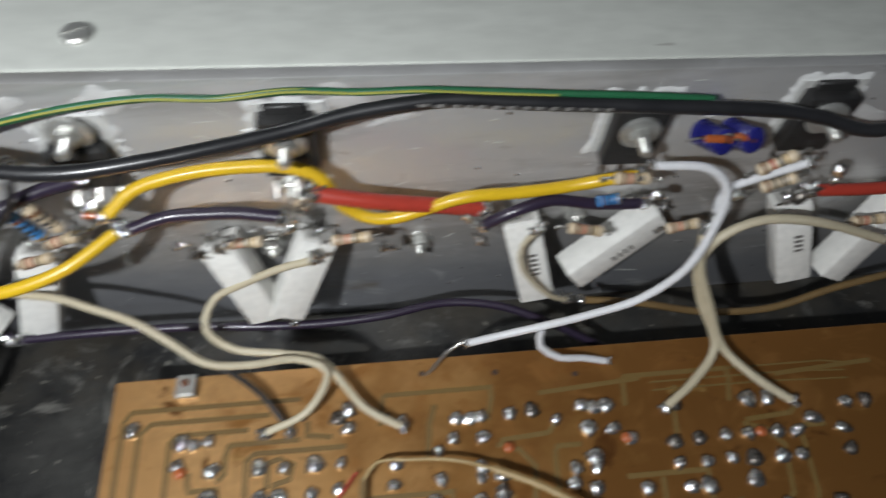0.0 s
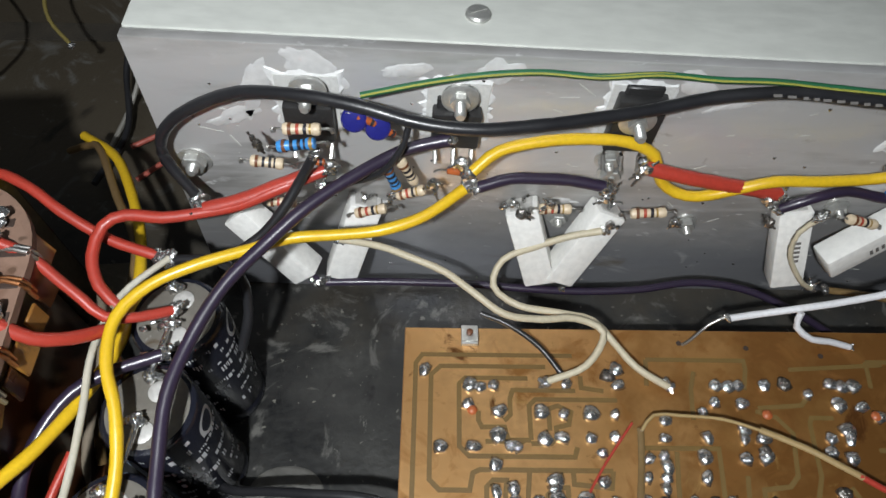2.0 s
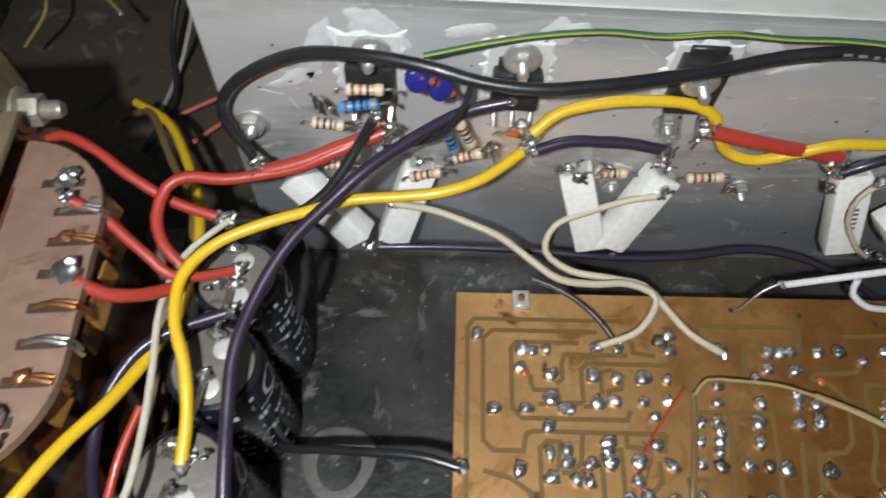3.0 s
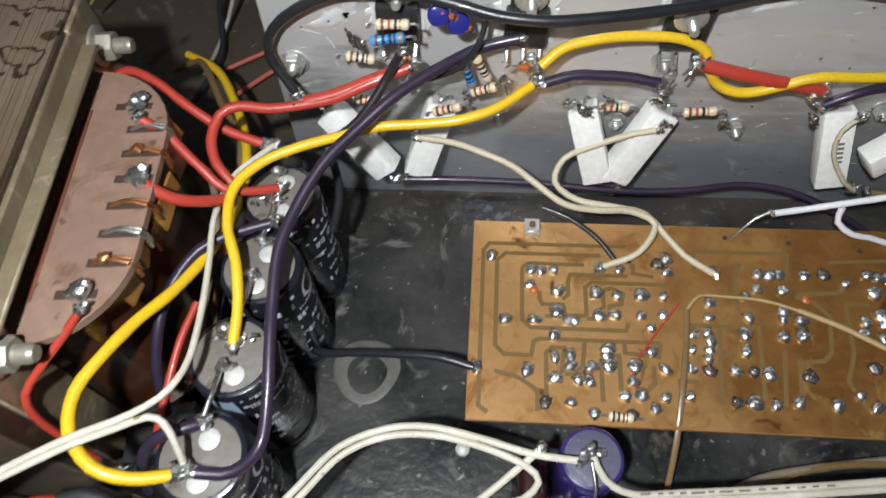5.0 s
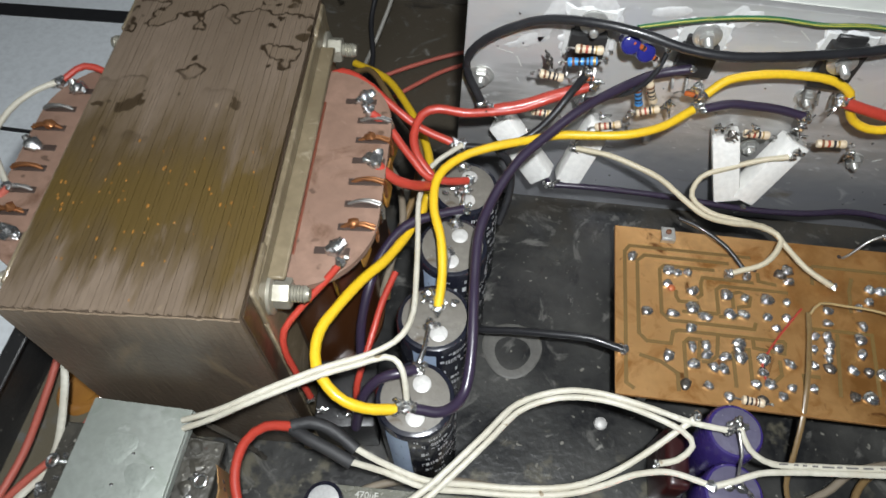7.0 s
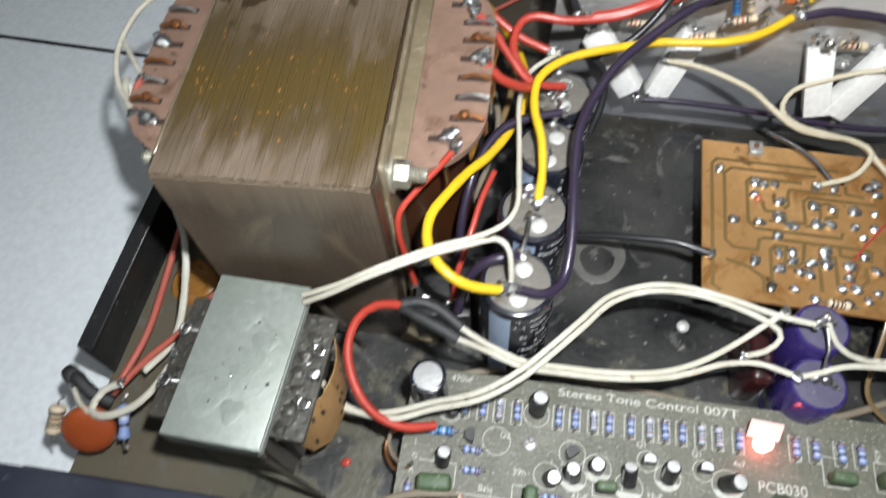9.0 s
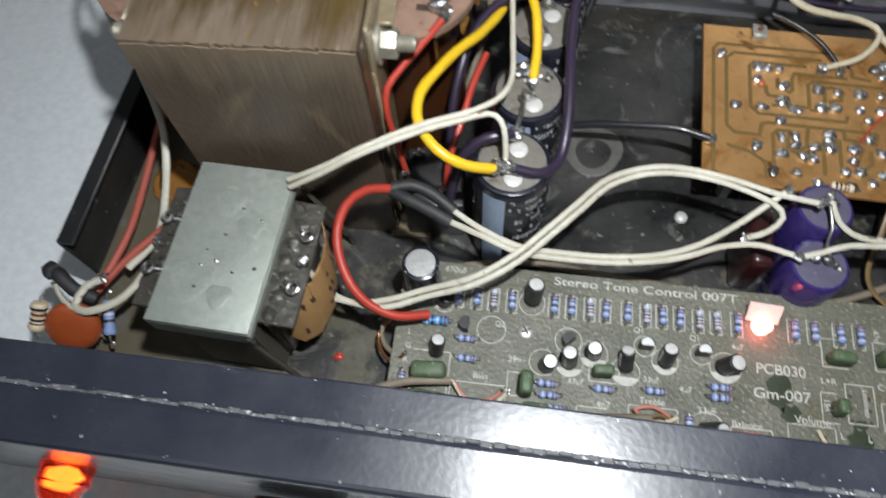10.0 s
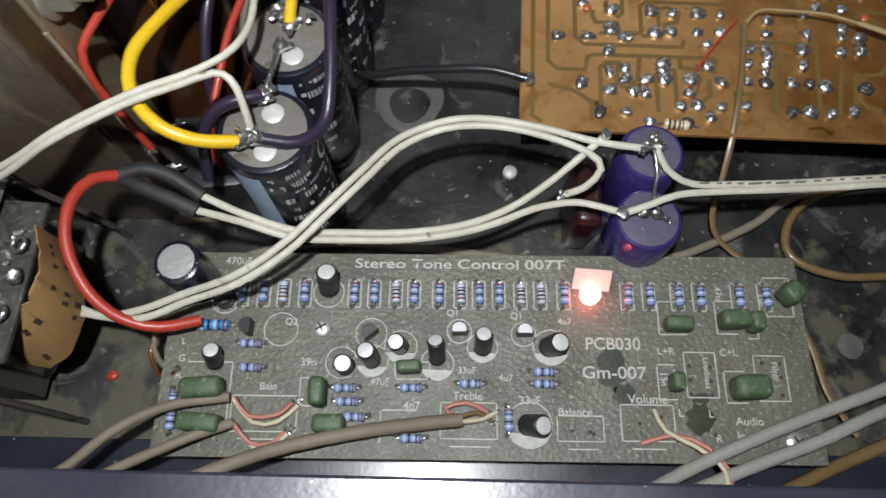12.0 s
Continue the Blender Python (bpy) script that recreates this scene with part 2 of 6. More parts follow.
TONE = mat("dusty_circuit_board", (0.150, 0.146, 0.114), 0.50, 0.0, (0.072, 0.074, 0.052), 0.52, 60, 0.8, 700, speck=(0.23, 0.22, 0.18), speck_amount=0.12, speck_scale=800, contrast=0.18, smears=((30, 2.0, 0.58, 0.72, (0.105, 0.088, 0.052)), (140, 1.0, 0.62, 0.74, (0.055, 0.055, 0.036))))
DAMP = mat("dark_board_patch", (0.020, 0.030, 0.015), 0.4, 0.0, (0.038, 0.046, 0.026), 0.5, 200, 0.2)
SILK = mat("silkscreen_ink", (0.56, 0.56, 0.51), 0.7, 0.0, (0.30, 0.30, 0.26), 0.5, 330, 0.1)
BEIGE = mat("beige_resistor_coat", (0.64, 0.53, 0.38), 0.42, 0.0, (0.54, 0.43, 0.29), 0.5, 260, 0.1, coat=0.2)
SKYBLUE = mat("sky_blue_resistor_coat", (0.05, 0.27, 0.62), 0.35, 0.0, (0.04, 0.19, 0.46), 0.5, 300, 0.1, coat=0.3)
DULLBLUE = mat("dusty_blue_resistor_coat", (0.12, 0.20, 0.46), 0.62, 0.0, (0.25, 0.30, 0.46), 0.5, 400, 0.3)
BLACKBAND = mat("black_band", (0.015, 0.013, 0.02), 0.5)
BROWNBAND = mat("brown_band", (0.16, 0.055, 0.02), 0.5)
REDBAND = mat("red_band", (0.42, 0.06, 0.03), 0.5)
GOLDBAND = mat("gold_band", (0.42, 0.27, 0.08), 0.4, 0.4)
PALEBAND = mat("pale_band", (0.5, 0.52, 0.62), 0.5)
CEMENT = mat("white_cement_ceramic", (0.80, 0.795, 0.765), 0.7, 0.0, (0.70, 0.69, 0.655), 0.5, 60, 0.2, 500)
INK = mat("grey_print", (0.16, 0.15, 0.14), 0.7)
BLACKPLASTIC = mat("black_moulded_plastic", (0.014, 0.014, 0.015), 0.42, 0.0, (0.028, 0.027, 0.026), 0.5, 200, 0.2)
SLEEVE = mat("black_capacitor_sleeve", (0.008, 0.009, 0.016), 0.2, 0.0, (0.014, 0.015, 0.022), 0.5, 120, 0.08, coat=0.25, speck=(0.25, 0.24, 0.22), speck_amount=0.0, speck_scale=420)
PALEBLUE = mat("pale_blue_print", (0.40, 0.50, 0.66), 0.4, 0.0, (0.32, 0.41, 0.56), 0.5, 200, 0.05)
WHITEPRINT = mat("white_print", (0.66, 0.67, 0.68), 0.5, 0.0, (0.5, 0.5, 0.5), 0.5, 500, 0.05)
CAPTOP = mat("grey_bakelite_disc", (0.17, 0.158, 0.135), 0.55, 0.0, (0.105, 0.095, 0.08), 0.5, 120, 0.35, 500, speck=(0.32, 0.30, 0.27), speck_amount=0.03, smears=((110, 1.5, 0.58, 0.68, (0.075, 0.055, 0.035)), (160, 1.0, 0.66, 0.72, (0.42, 0.41, 0.38))))
VIOLETTOP = mat("dusty_violet_disc", (0.105, 0.098, 0.145), 0.4, 0.0, (0.066, 0.06, 0.098), 0.5, 120, 0.3, 500, speck=(0.30, 0.29, 0.30), speck_amount=0.03, smears=((120, 1.5, 0.6, 0.7, (0.05, 0.04, 0.05)),))
VENT = mat("pale_rivet_disc", (0.60, 0.59, 0.56), 0.45, 0.2, (0.45, 0.44, 0.42), 0.5, 300, 0.3)
PURPLESLEEVE = mat("violet_capacitor_sleeve", (0.034, 0.022, 0.120), 0.25, 0.0, (0.026, 0.015, 0.10), 0.5, 120, 0.08, coat=0.5)
NAVY = mat("navy_capacitor_sleeve", (0.020, 0.022, 0.20), 0.25, 0.0, (0.012, 0.013, 0.12), 0.5, 200, 0.08, coat=0.4)
MAROON = mat("maroon_dipped_coat", (0.036, 0.008, 0.008), 0.3, 0.0, (0.022, 0.006, 0.006), 0.5, 100, 0.1, coat=0.4)
ORANGE = mat("orange_ceramic_coat", (0.46, 0.12, 0.035), 0.4, 0.0, (0.34, 0.085, 0.025), 0.5, 200, 0.1, coat=0.2)
GREENFILM = mat("dark_green_film_coat", (0.030, 0.075, 0.025), 0.55, 0.0, (0.10, 0.125, 0.075), 0.5, 160, 0.5, 500, speck=(0.17, 0.18, 0.125), speck_amount=0.12, speck_scale=900)
ALUTOP = mat("bright_can_top", (0.78, 0.78, 0.77), 0.42, 0.35, (0.62, 0.62, 0.60), 0.5, 300, 0.2)
RUST = mat("rust_red_dipped_coat", (0.34, 0.072, 0.020), 0.35, 0.0, (0.25, 0.05, 0.015), 0.5, 90, 0.1, coat=0.3)
GLASSDIODE = mat("orange_glass_diode", (0.46, 0.12, 0.035), 0.12, 0.0, (0.30, 0.07, 0.02), 0.5, 600, 0.02, coat=0.6)
PAPER = mat("brown_paper_strip", (0.34, 0.20, 0.075), 0.7, 0.0, (0.24, 0.13, 0.05), 0.5, 120, 0.25)
TAGPAPER = mat("white_paper_tag", (0.72, 0.62, 0.58), 0.8, 0.0, (0.62, 0.52, 0.48), 0.5, 160, 0.1)
W_RED = mat("red_wire_insulation", (0.44, 0.046, 0.028), 0.4, 0.0, (0.34, 0.038, 0.024), 0.5, 70, 0.06, coat=0.15)
W_DUSTYRED = mat("dusty_red_wire_insulation", (0.44, 0.10, 0.07), 0.5, 0.0, (0.34, 0.085, 0.06), 0.5, 60, 0.06)
W_YELLOW = mat("yellow_wire_insulation", (0.72, 0.47, 0.018), 0.35, 0.0, (0.62, 0.38, 0.015), 0.5, 60, 0.05, coat=0.15)
W_PURPLE = mat("dark_purple_wire_insulation", (0.030, 0.020, 0.042), 0.36, 0.0, (0.020, 0.014, 0.028), 0.5, 80, 0.06, coat=0.2)
W_BLACK = mat("black_wire_insulation", (0.012, 0.012, 0.014), 0.33, 0.0, (0.022, 0.022, 0.024), 0.5, 90, 0.05, coat=0.2)
W_CREAM = mat("cream_wire_insulation", (0.56, 0.50, 0.37), 0.48, 0.0, (0.45, 0.39, 0.27), 0.5, 60, 0.08)
W_WHITE = mat("white_wire_insulation", (0.57, 0.55, 0.47), 0.5, 0.0, (0.40, 0.365, 0.28), 0.53, 75, 0.1, 500, speck=(0.24, 0.19, 0.12), speck_amount=0.05, speck_scale=230, place=True)
W_PURE = mat("clean_white_wire_insulation", (0.74, 0.74, 0.76), 0.45, 0.0, (0.66, 0.66, 0.68), 0.5, 60, 0.05)
W_BROWN = mat("brown_cable_sheath", (0.205, 0.135, 0.058), 0.36, 0.0, (0.125, 0.076, 0.032), 0.5, 60, 0.1, coat=0.3)
W_DUST = mat("dusty_brown_cable_sheath", (0.235, 0.195, 0.145), 0.65, 0.0, (0.135, 0.108, 0.075), 0.5, 70, 0.35, 300, speck=(0.08, 0.06, 0.04), speck_amount=0.04, speck_scale=180)
W_GREY = mat("grey_cable_sheath", (0.30, 0.29, 0.26), 0.5, 0.0, (0.22, 0.21, 0.185), 0.5, 60, 0.1)
W_GREEN = mat("green_wire_insulation", (0.02, 0.13, 0.055), 0.4, 0.0, (0.015, 0.09, 0.04), 0.5, 100, 0.05)
W_STRIPE = mat("yellow_stripe", (0.36, 0.36, 0.07), 0.4)
W_PINK = mat("pink_wire_insulation", (0.50, 0.20, 0.155), 0.5)
SHRINK = mat("black_shrink_tube", (0.010, 0.010, 0.011), 0.62, 0.0, (0.03, 0.03, 0.03), 0.5, 120, 0.4, 300)
LED_RED = glow("lit_red_led", (1.0, 0.16, 0.12), 17.0)
LENS_RED = mat("red_glass_lens", (0.85, 0.06, 0.02), 0.2, 0.0, (0.70, 0.04, 0.015), 0.5, 200, 0.05)
LENS_RED.node_tree.nodes["Principled BSDF"].inputs["Transmission Weight"].default_value = 0.85
LENS_LIT = glow("lit_orange_filament", (1.0, 0.30, 0.05), 14.0)
KNOB = mat("ribbed_dark_knob", (0.03, 0.028, 0.026), 0.35, 0.3)
GREENLIT = mat("yellow_green_lens", (0.25, 0.42, 0.04), 0.2, coat=0.5)

# ---- building helpers: lengths are in millimetres ----
MM = 0.001


def mm(*v):
    return Vector(v) * MM


def part(name, bm, material, parent=None, label="", smooth=True):
    me = bpy.data.meshes.new(name)
    bmesh.ops.recalc_face_normals(bm, faces=bm.faces[:])
    bm.to_mesh(me)
    bm.free()
    me.materials.append(material)
    if smooth:
        for p in me.polygons:
            p.use_smooth = True
        me.set_sharp_from_angle(angle=radians(38))
    ob = new(name, me)
    if parent:
        ob.parent = parent
        ob.matrix_parent_inverse = parent.matrix_world.inverted() if parent.parent else parent.matrix_basis.inverted()
    if label:
        ob["label"] = label
    return ob


def local(ob):
    """Let a part that was built in its thing's own frame stay in that frame."""
    ob.matrix_parent_inverse = Matrix.Identity(4)
    return ob


def thing(name, label, category, m=None, group=""):
    ob = new(name)
    ob.empty_display_size = 0.005
    ob.matrix_basis = m or Matrix.Identity(4)
    return tagged(ob, label, category, group)


def at(x, y, z, rx=0, ry=0, rz=0):
    return pose(x * MM, y * MM, z * MM, rx, ry, rz)


def box(bm, sx, sy, sz, m=None, bevel=0.0, seg=1):
    """A box of that size centred on the pose m, in millimetres."""
    made = bmesh.ops.create_cube(bm, size=1.0, matrix=(m or Matrix.Identity(4)) @ Matrix.Diagonal((sx * MM, sy * MM, sz * MM, 1)))
    if bevel:
        edges = list({e for v in made["verts"] for e in v.link_edges})
        bmesh.ops.bevel(bm, geom=edges, offset=bevel * MM, segments=seg, affect="EDGES", profile=0.5)
    return bm


def lathe(bm, profile, m=None, seg=20, warp=0.0):
    """A body of revolution about z from rows of radius, height in millimetres."""
    m = m or Matrix.Identity(4)
    rings = []
    for r, z in profile:
        ring = []
        for k in range(seg):
            a = 2 * math.pi * k / seg
            rr = r * (1 + warp * math.sin(3 * a + z))
            ring.append(bm.verts.new(m @ (Vector((rr * math.cos(a), rr * math.sin(a), z)) * MM)))
        rings.append(ring)
    for a, b in zip(rings, rings[1:]):
        for k in range(seg):
            bm.faces.new((a[k], a[(k + 1) % seg], b[(k + 1) % seg], b[k]))
    bm.faces.new(rings[0][::-1])
    bm.faces.new(rings[-1])
    return bm


def along(p, q):
    """The pose at p whose z axis runs towards q."""
    p, q = Vector(p), Vector(q)
    return Matrix.Translation(p * MM) @ (q - p).to_track_quat("Z", "Y").to_matrix().to_4x4()


def rod(bm, p, q, r, seg=10):
    return lathe(bm, [(r, 0), (r, (Vector(q) - Vector(p)).length)], along(p, q), seg)


def smooth_path(pts, step=3.0):
    pts = [Vector(p) for p in pts]
    if len(pts) == 2:
        return pts
    ext = [2 * pts[0] - pts[1]] + pts + [2 * pts[-1] - pts[-2]]
    out = []
    for a, b, c, d in zip(ext, ext[1:], ext[2:], ext[3:]):
        n = max(2, int((c - b).length / step))
        for k in range(n):
            t = k / n
            out.append(0.5 * (2 * b + (c - a) * t + (2 * a - 5 * b + 4 * c - d) * t * t + (3 * b - a - 3 * c + d) * t ** 3))
    return out + [pts[-1]]


def tube(bm, pts, r, seg=10, flat=1.0, step=3.0, shift=(0, 0)):
    """A round cable swept along a smooth path; flat < 1 presses it, shift moves it sideways and up."""
    path = smooth_path(pts, step)
    rings, up = [], Vector((0, 0, 1))
    for k, p in enumerate(path):
        d = (path[min(k + 1, len(path) - 1)] - path[max(k - 1, 0)]).normalized()
        side = d.cross(up)
        side = side.normalized() if side.length > 0.15 else (d.cross(Vector((0, 1, 0)))).normalized()
        top = side.cross(d).normalized()
        wob = 1 + 0.03 * math.sin(k * 1.7 + p.x * 0.3)
        c = p + side * shift[0] + top * shift[1]
        rings.append([bm.verts.new((c + (side * math.cos(a) + top * math.sin(a) * flat) * r * wob) * MM)
                      for a in (2 * math.pi * j / seg for j in range(seg))])
    for a, b in zip(rings, rings[1:]):
        for k in range(seg):
            bm.faces.new((a[k], a[(k + 1) % seg], b[(k + 1) % seg], b[k]))
    bm.faces.new(rings[0][::-1])
    bm.faces.new(rings[-1])
    return bm


def blob(bm, p, r, squash=(1, 1, 1), rough=0.22, sub=2):
    """A lumpy ball, as molten solder leaves it."""
    made = bmesh.ops.create_icosphere(bm, subdivisions=sub, radius=1.0)
    for v in made["verts"]:
        n = noise.noise(v.co * 1.6 + Vector(p) * 0.37)
        co = v.co * (1 + rough * n)
        v.co = (Vector(p) + Vector((co.x * squash[0], co.y * squash[1], co.z * squash[2])) * r) * MM
    return bm


def wire(name, label, pts, r, material, tips=(True, True), tip_r=None, category="wire", group="", flat=1.0, step=3.0):
    """A cable as one mesh, with a lump of solder at each soldered end."""
    r *= 0.78 if r > 1 else 0.9
    ob = part(name, tube(bmesh.new(), pts, r, 10, flat, step), material)
    tagged(ob, label, category, group)
    for on, p, q in ((tips[0], pts[0], pts[1]), (tips[1], pts[-1], pts[-2])):
        if on:
            d = (Vector(p) - Vector(q)).normalized()
            b = bmesh.new()
            blob(b, Vector(p) + d * 0.6, tip_r or r * 1.25, (1.1, 1.1, 0.9), 0.5)
            for j in range(3):
                blob(b, Vector(p) + d * (0.8 + 0.5 * j) + Vector((math.sin(5 * j + p[0]), math.cos(3 * j), 0.4)) * r * 0.8, (tip_r or r) * 0.6, rough=0.5)
            part("solder_tip", b, SOLDER, ob, "lump of shiny solder")
    return ob


# ---- large structure ----
b = bmesh.new()
box(b, 2400, 2400, 30, at(0, 200, -43), 0)
tagged(part("ground", b, TABLE, smooth=False), "pale grey-white tiled surface under the chassis", "floor", kind="structure")
b = bmesh.new()
box(b, 900, 11, 1, at(-715, 281, -27.6, 0, 0, 1))
tagged(part("trim", b, GAP, smooth=False), "wide dark joint in the white surface", "joint", kind="structure")
b = bmesh.new()
box(b, 900, 2.2, 1, at(-690, 196, -27.6, 0, 0, -2))
tagged(part("trim_joint", b, GAP, smooth=False), "narrow dark joint in the white surface", "joint", kind="structure")

chassis = thing("amplifier_chassis", "sooty black sheet-steel amplifier chassis with dust and flux marks", "chassis")
b = bmesh.new()
box(b, 600, 368, 2, at(38, 118, -1.0))
part("floor_sheet", b, CHASSIS, chassis, smooth=False)
b = bmesh.new()
box(b, 2, 315, 30, at(-262, 143, 13), 0.6)
box(b, 7, 315, 1.6, at(-259, 143, 28.4), 0.5)
part("side_wall", b, WALLPAINT, chassis)
b = bmesh.new()
box(b, 4, 340, 90, at(338, 118, 44))
part("side_wall", b, WALLPAINT, chassis)
b = bmesh.new()
box(b, 600, 2, 95, at(38, 303, 46))
part("back_wall", b, CHASSIS, chassis)
b = bmesh.new()
box(b, 600, 14, 1.2, at(38, 297, 0.7))
part("seam", b, DARK_IRON, chassis)

PANEL_TURN = 1.7
panel = thing("front_panel", "glossy black painted front panel with dust and chipped edges", "panel", at(40, -61.5, 0, 0, 0, PANEL_TURN))
b = bmesh.new()
box(b, 640, 9.4, 3, at(0, -1.2, 98.3), 0.5, 2)
box(b, 640, 1.6, 94, at(0, 2.4, 50))
box(b, 640, 12, 1.2, at(0, 9.2, 0.9), 0.3)
local(part("inner_flange", b, PANEL, panel, smooth=False))
b = bmesh.new()
box(b, 640, 13, 4.5, at(0, -12.5, 98.8), 1.6, 3)
box(b, 640, 4, 118, at(0, -16.6, 42), 1.2, 2)
local(part("face_plate", b, PANEL, panel, smooth=False))
b = bmesh.new()
random.seed(15)
for k in range(220):
    x = -300 + 600 * (k + 0.5) / 220
    box(b, 2.72, random.uniform(0.7, 1.5), random.uniform(1.2, 1.9), at(x, -6.1 + random.uniform(-0.25, 0.25), 99.9, random.uniform(-12, 12)), 0.2)
local(part("worn_ridge", b, RIDGE, panel, "rough worn ridge with dust and chipped paint"))["kind"] = "stuff"
random.seed(5)
b = bmesh.new()
for k in range(420):
    x, y = random.uniform(-280, 120), random.uniform(-17.5, 3) if k % 11 == 0 else random.gauss(-6.0, 0.55)
    s = random.uniform(0.07, 0.19) if k % 16 else random.uniform(0.22, 0.38)
    box(b, s * random.uniform(1, 2.2), s, 0.12, at(x, y, 101.08 if y < -6.2 else 99.86, 0, 0, random.uniform(0, 180)))
chips = local(part("paint_chip", b, WHITEPRINT, panel, "pale paint chips and dust"))
chips["kind"] = "stuff"

# ---- heat sink ----
sink = thing("heat_sink", "scratched aluminium channel heat sink with thermal paste smears", "heat sink", at(-106, 153, 1, 0, 2.7, 0))
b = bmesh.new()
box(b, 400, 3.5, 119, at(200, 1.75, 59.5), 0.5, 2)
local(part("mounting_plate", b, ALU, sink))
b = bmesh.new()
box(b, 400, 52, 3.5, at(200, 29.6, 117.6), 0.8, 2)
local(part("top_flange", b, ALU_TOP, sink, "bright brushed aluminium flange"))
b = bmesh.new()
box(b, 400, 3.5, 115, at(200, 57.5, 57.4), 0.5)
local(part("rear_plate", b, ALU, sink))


def paste_patch(x, z, w, h, turn, seed):
    """A thin smear with a ragged outline on the plate."""
    random.seed(seed)
    bm = bmesh.new()
    n = 44
    ring = []
    for k in range(n):
        a = 2 * math.pi * k / n
        q = 0.8 + 0.55 * noise.noise(Vector((math.cos(a) * 1.4, math.sin(a) * 1.4, seed * 1.7))) + 0.14 * noise.noise(Vector((math.cos(a) * 6, math.sin(a) * 6, seed)))
        ring.append((w / 2 * q * math.cos(a), h / 2 * q * math.sin(a)))
    t = radians(turn)
    pts = [(x + u * math.cos(t) - v * math.sin(t), z + u * math.sin(t) + v * math.cos(t)) for u, v in ring]
    lo = [bm.verts.new(mm(u, -0.02, v)) for u, v in pts]
    hi = [bm.verts.new(mm(x + (u - x) * 0.86, -0.22, z + (v - z) * 0.86)) for u, v in pts]
    bm.faces.new(hi)
    for k in range(n):
        bm.faces.new((lo[k], lo[(k + 1) % n], hi[(k + 1) % n], hi[k]))
    return local(part("paste_smear", bm, PASTE, sink, "dried white thermal paste"))


for k, (x, z, w, h, turn) in enumerate(((46, 112, 11, 20, 60), (30, 104, 26, 9, 70), (70, 112, 13, 6, 10), (94, 114, 9, 13, 90), (22, 92, 18, 7, 30),
                                        (146, 112, 9, 15, 60), (158, 106, 16, 5, 20), (208, 107, 18, 8, -10), (224, 98, 10, 9, 30), (262, 111, 16, 9, 20),
                                        (278, 101, 9, 14, 60), (62, 54, 10, 5, 20), (120, 60, 12, 4, 5), (240, 104, 12, 5, 15))):
    paste_patch(x, z, w, h, turn, 40 + k)
random.seed(77)
b = bmesh.new()
for k in range(120):
    x, z = random.uniform(6, 300), random.triangular(8, 116, 90)
    box(b, random.choice((0.6, 0.8, 1.2, 2, 3, 6)) * random.uniform(0.6, 1.3), 0.06, random.uniform(0.12, 0.4), at(x, -0.02, z, 0, random.gauss(8, 26), 0))
scratches = local(part("scratch", b, ALU_TOP, sink, "bright scratches in the aluminium", smooth=False))
scratches["kind"] = "stuff"
b = bmesh.new()
for k in range(80):
    r = random.uniform(0.2, 0.65)
    lathe(b, [(r, 0), (r * 0.8, r * 0.4), (r * 0.2, r * 0.6)], at(random.uniform(6, 290), 0.02, random.uniform(8, 112), 90), 8, 0.3)
splashes = local(part("solder_splash", b, SOLDER, sink, "tiny bright solder splashes"))
splashes["kind"] = "stuff"
b = bmesh.new()
lathe(b, [(3.4, 0), (3.4, 0.6), (2.9, 1.2), (1.0, 1.6)], at(88, 14, 119.4), 16)
box(b, 4.8, 0.7, 0.5, at(88, 14, 121.0, 0, 0, 25))
local(part("screw", b, STEEL, sink, "dull screw head"))


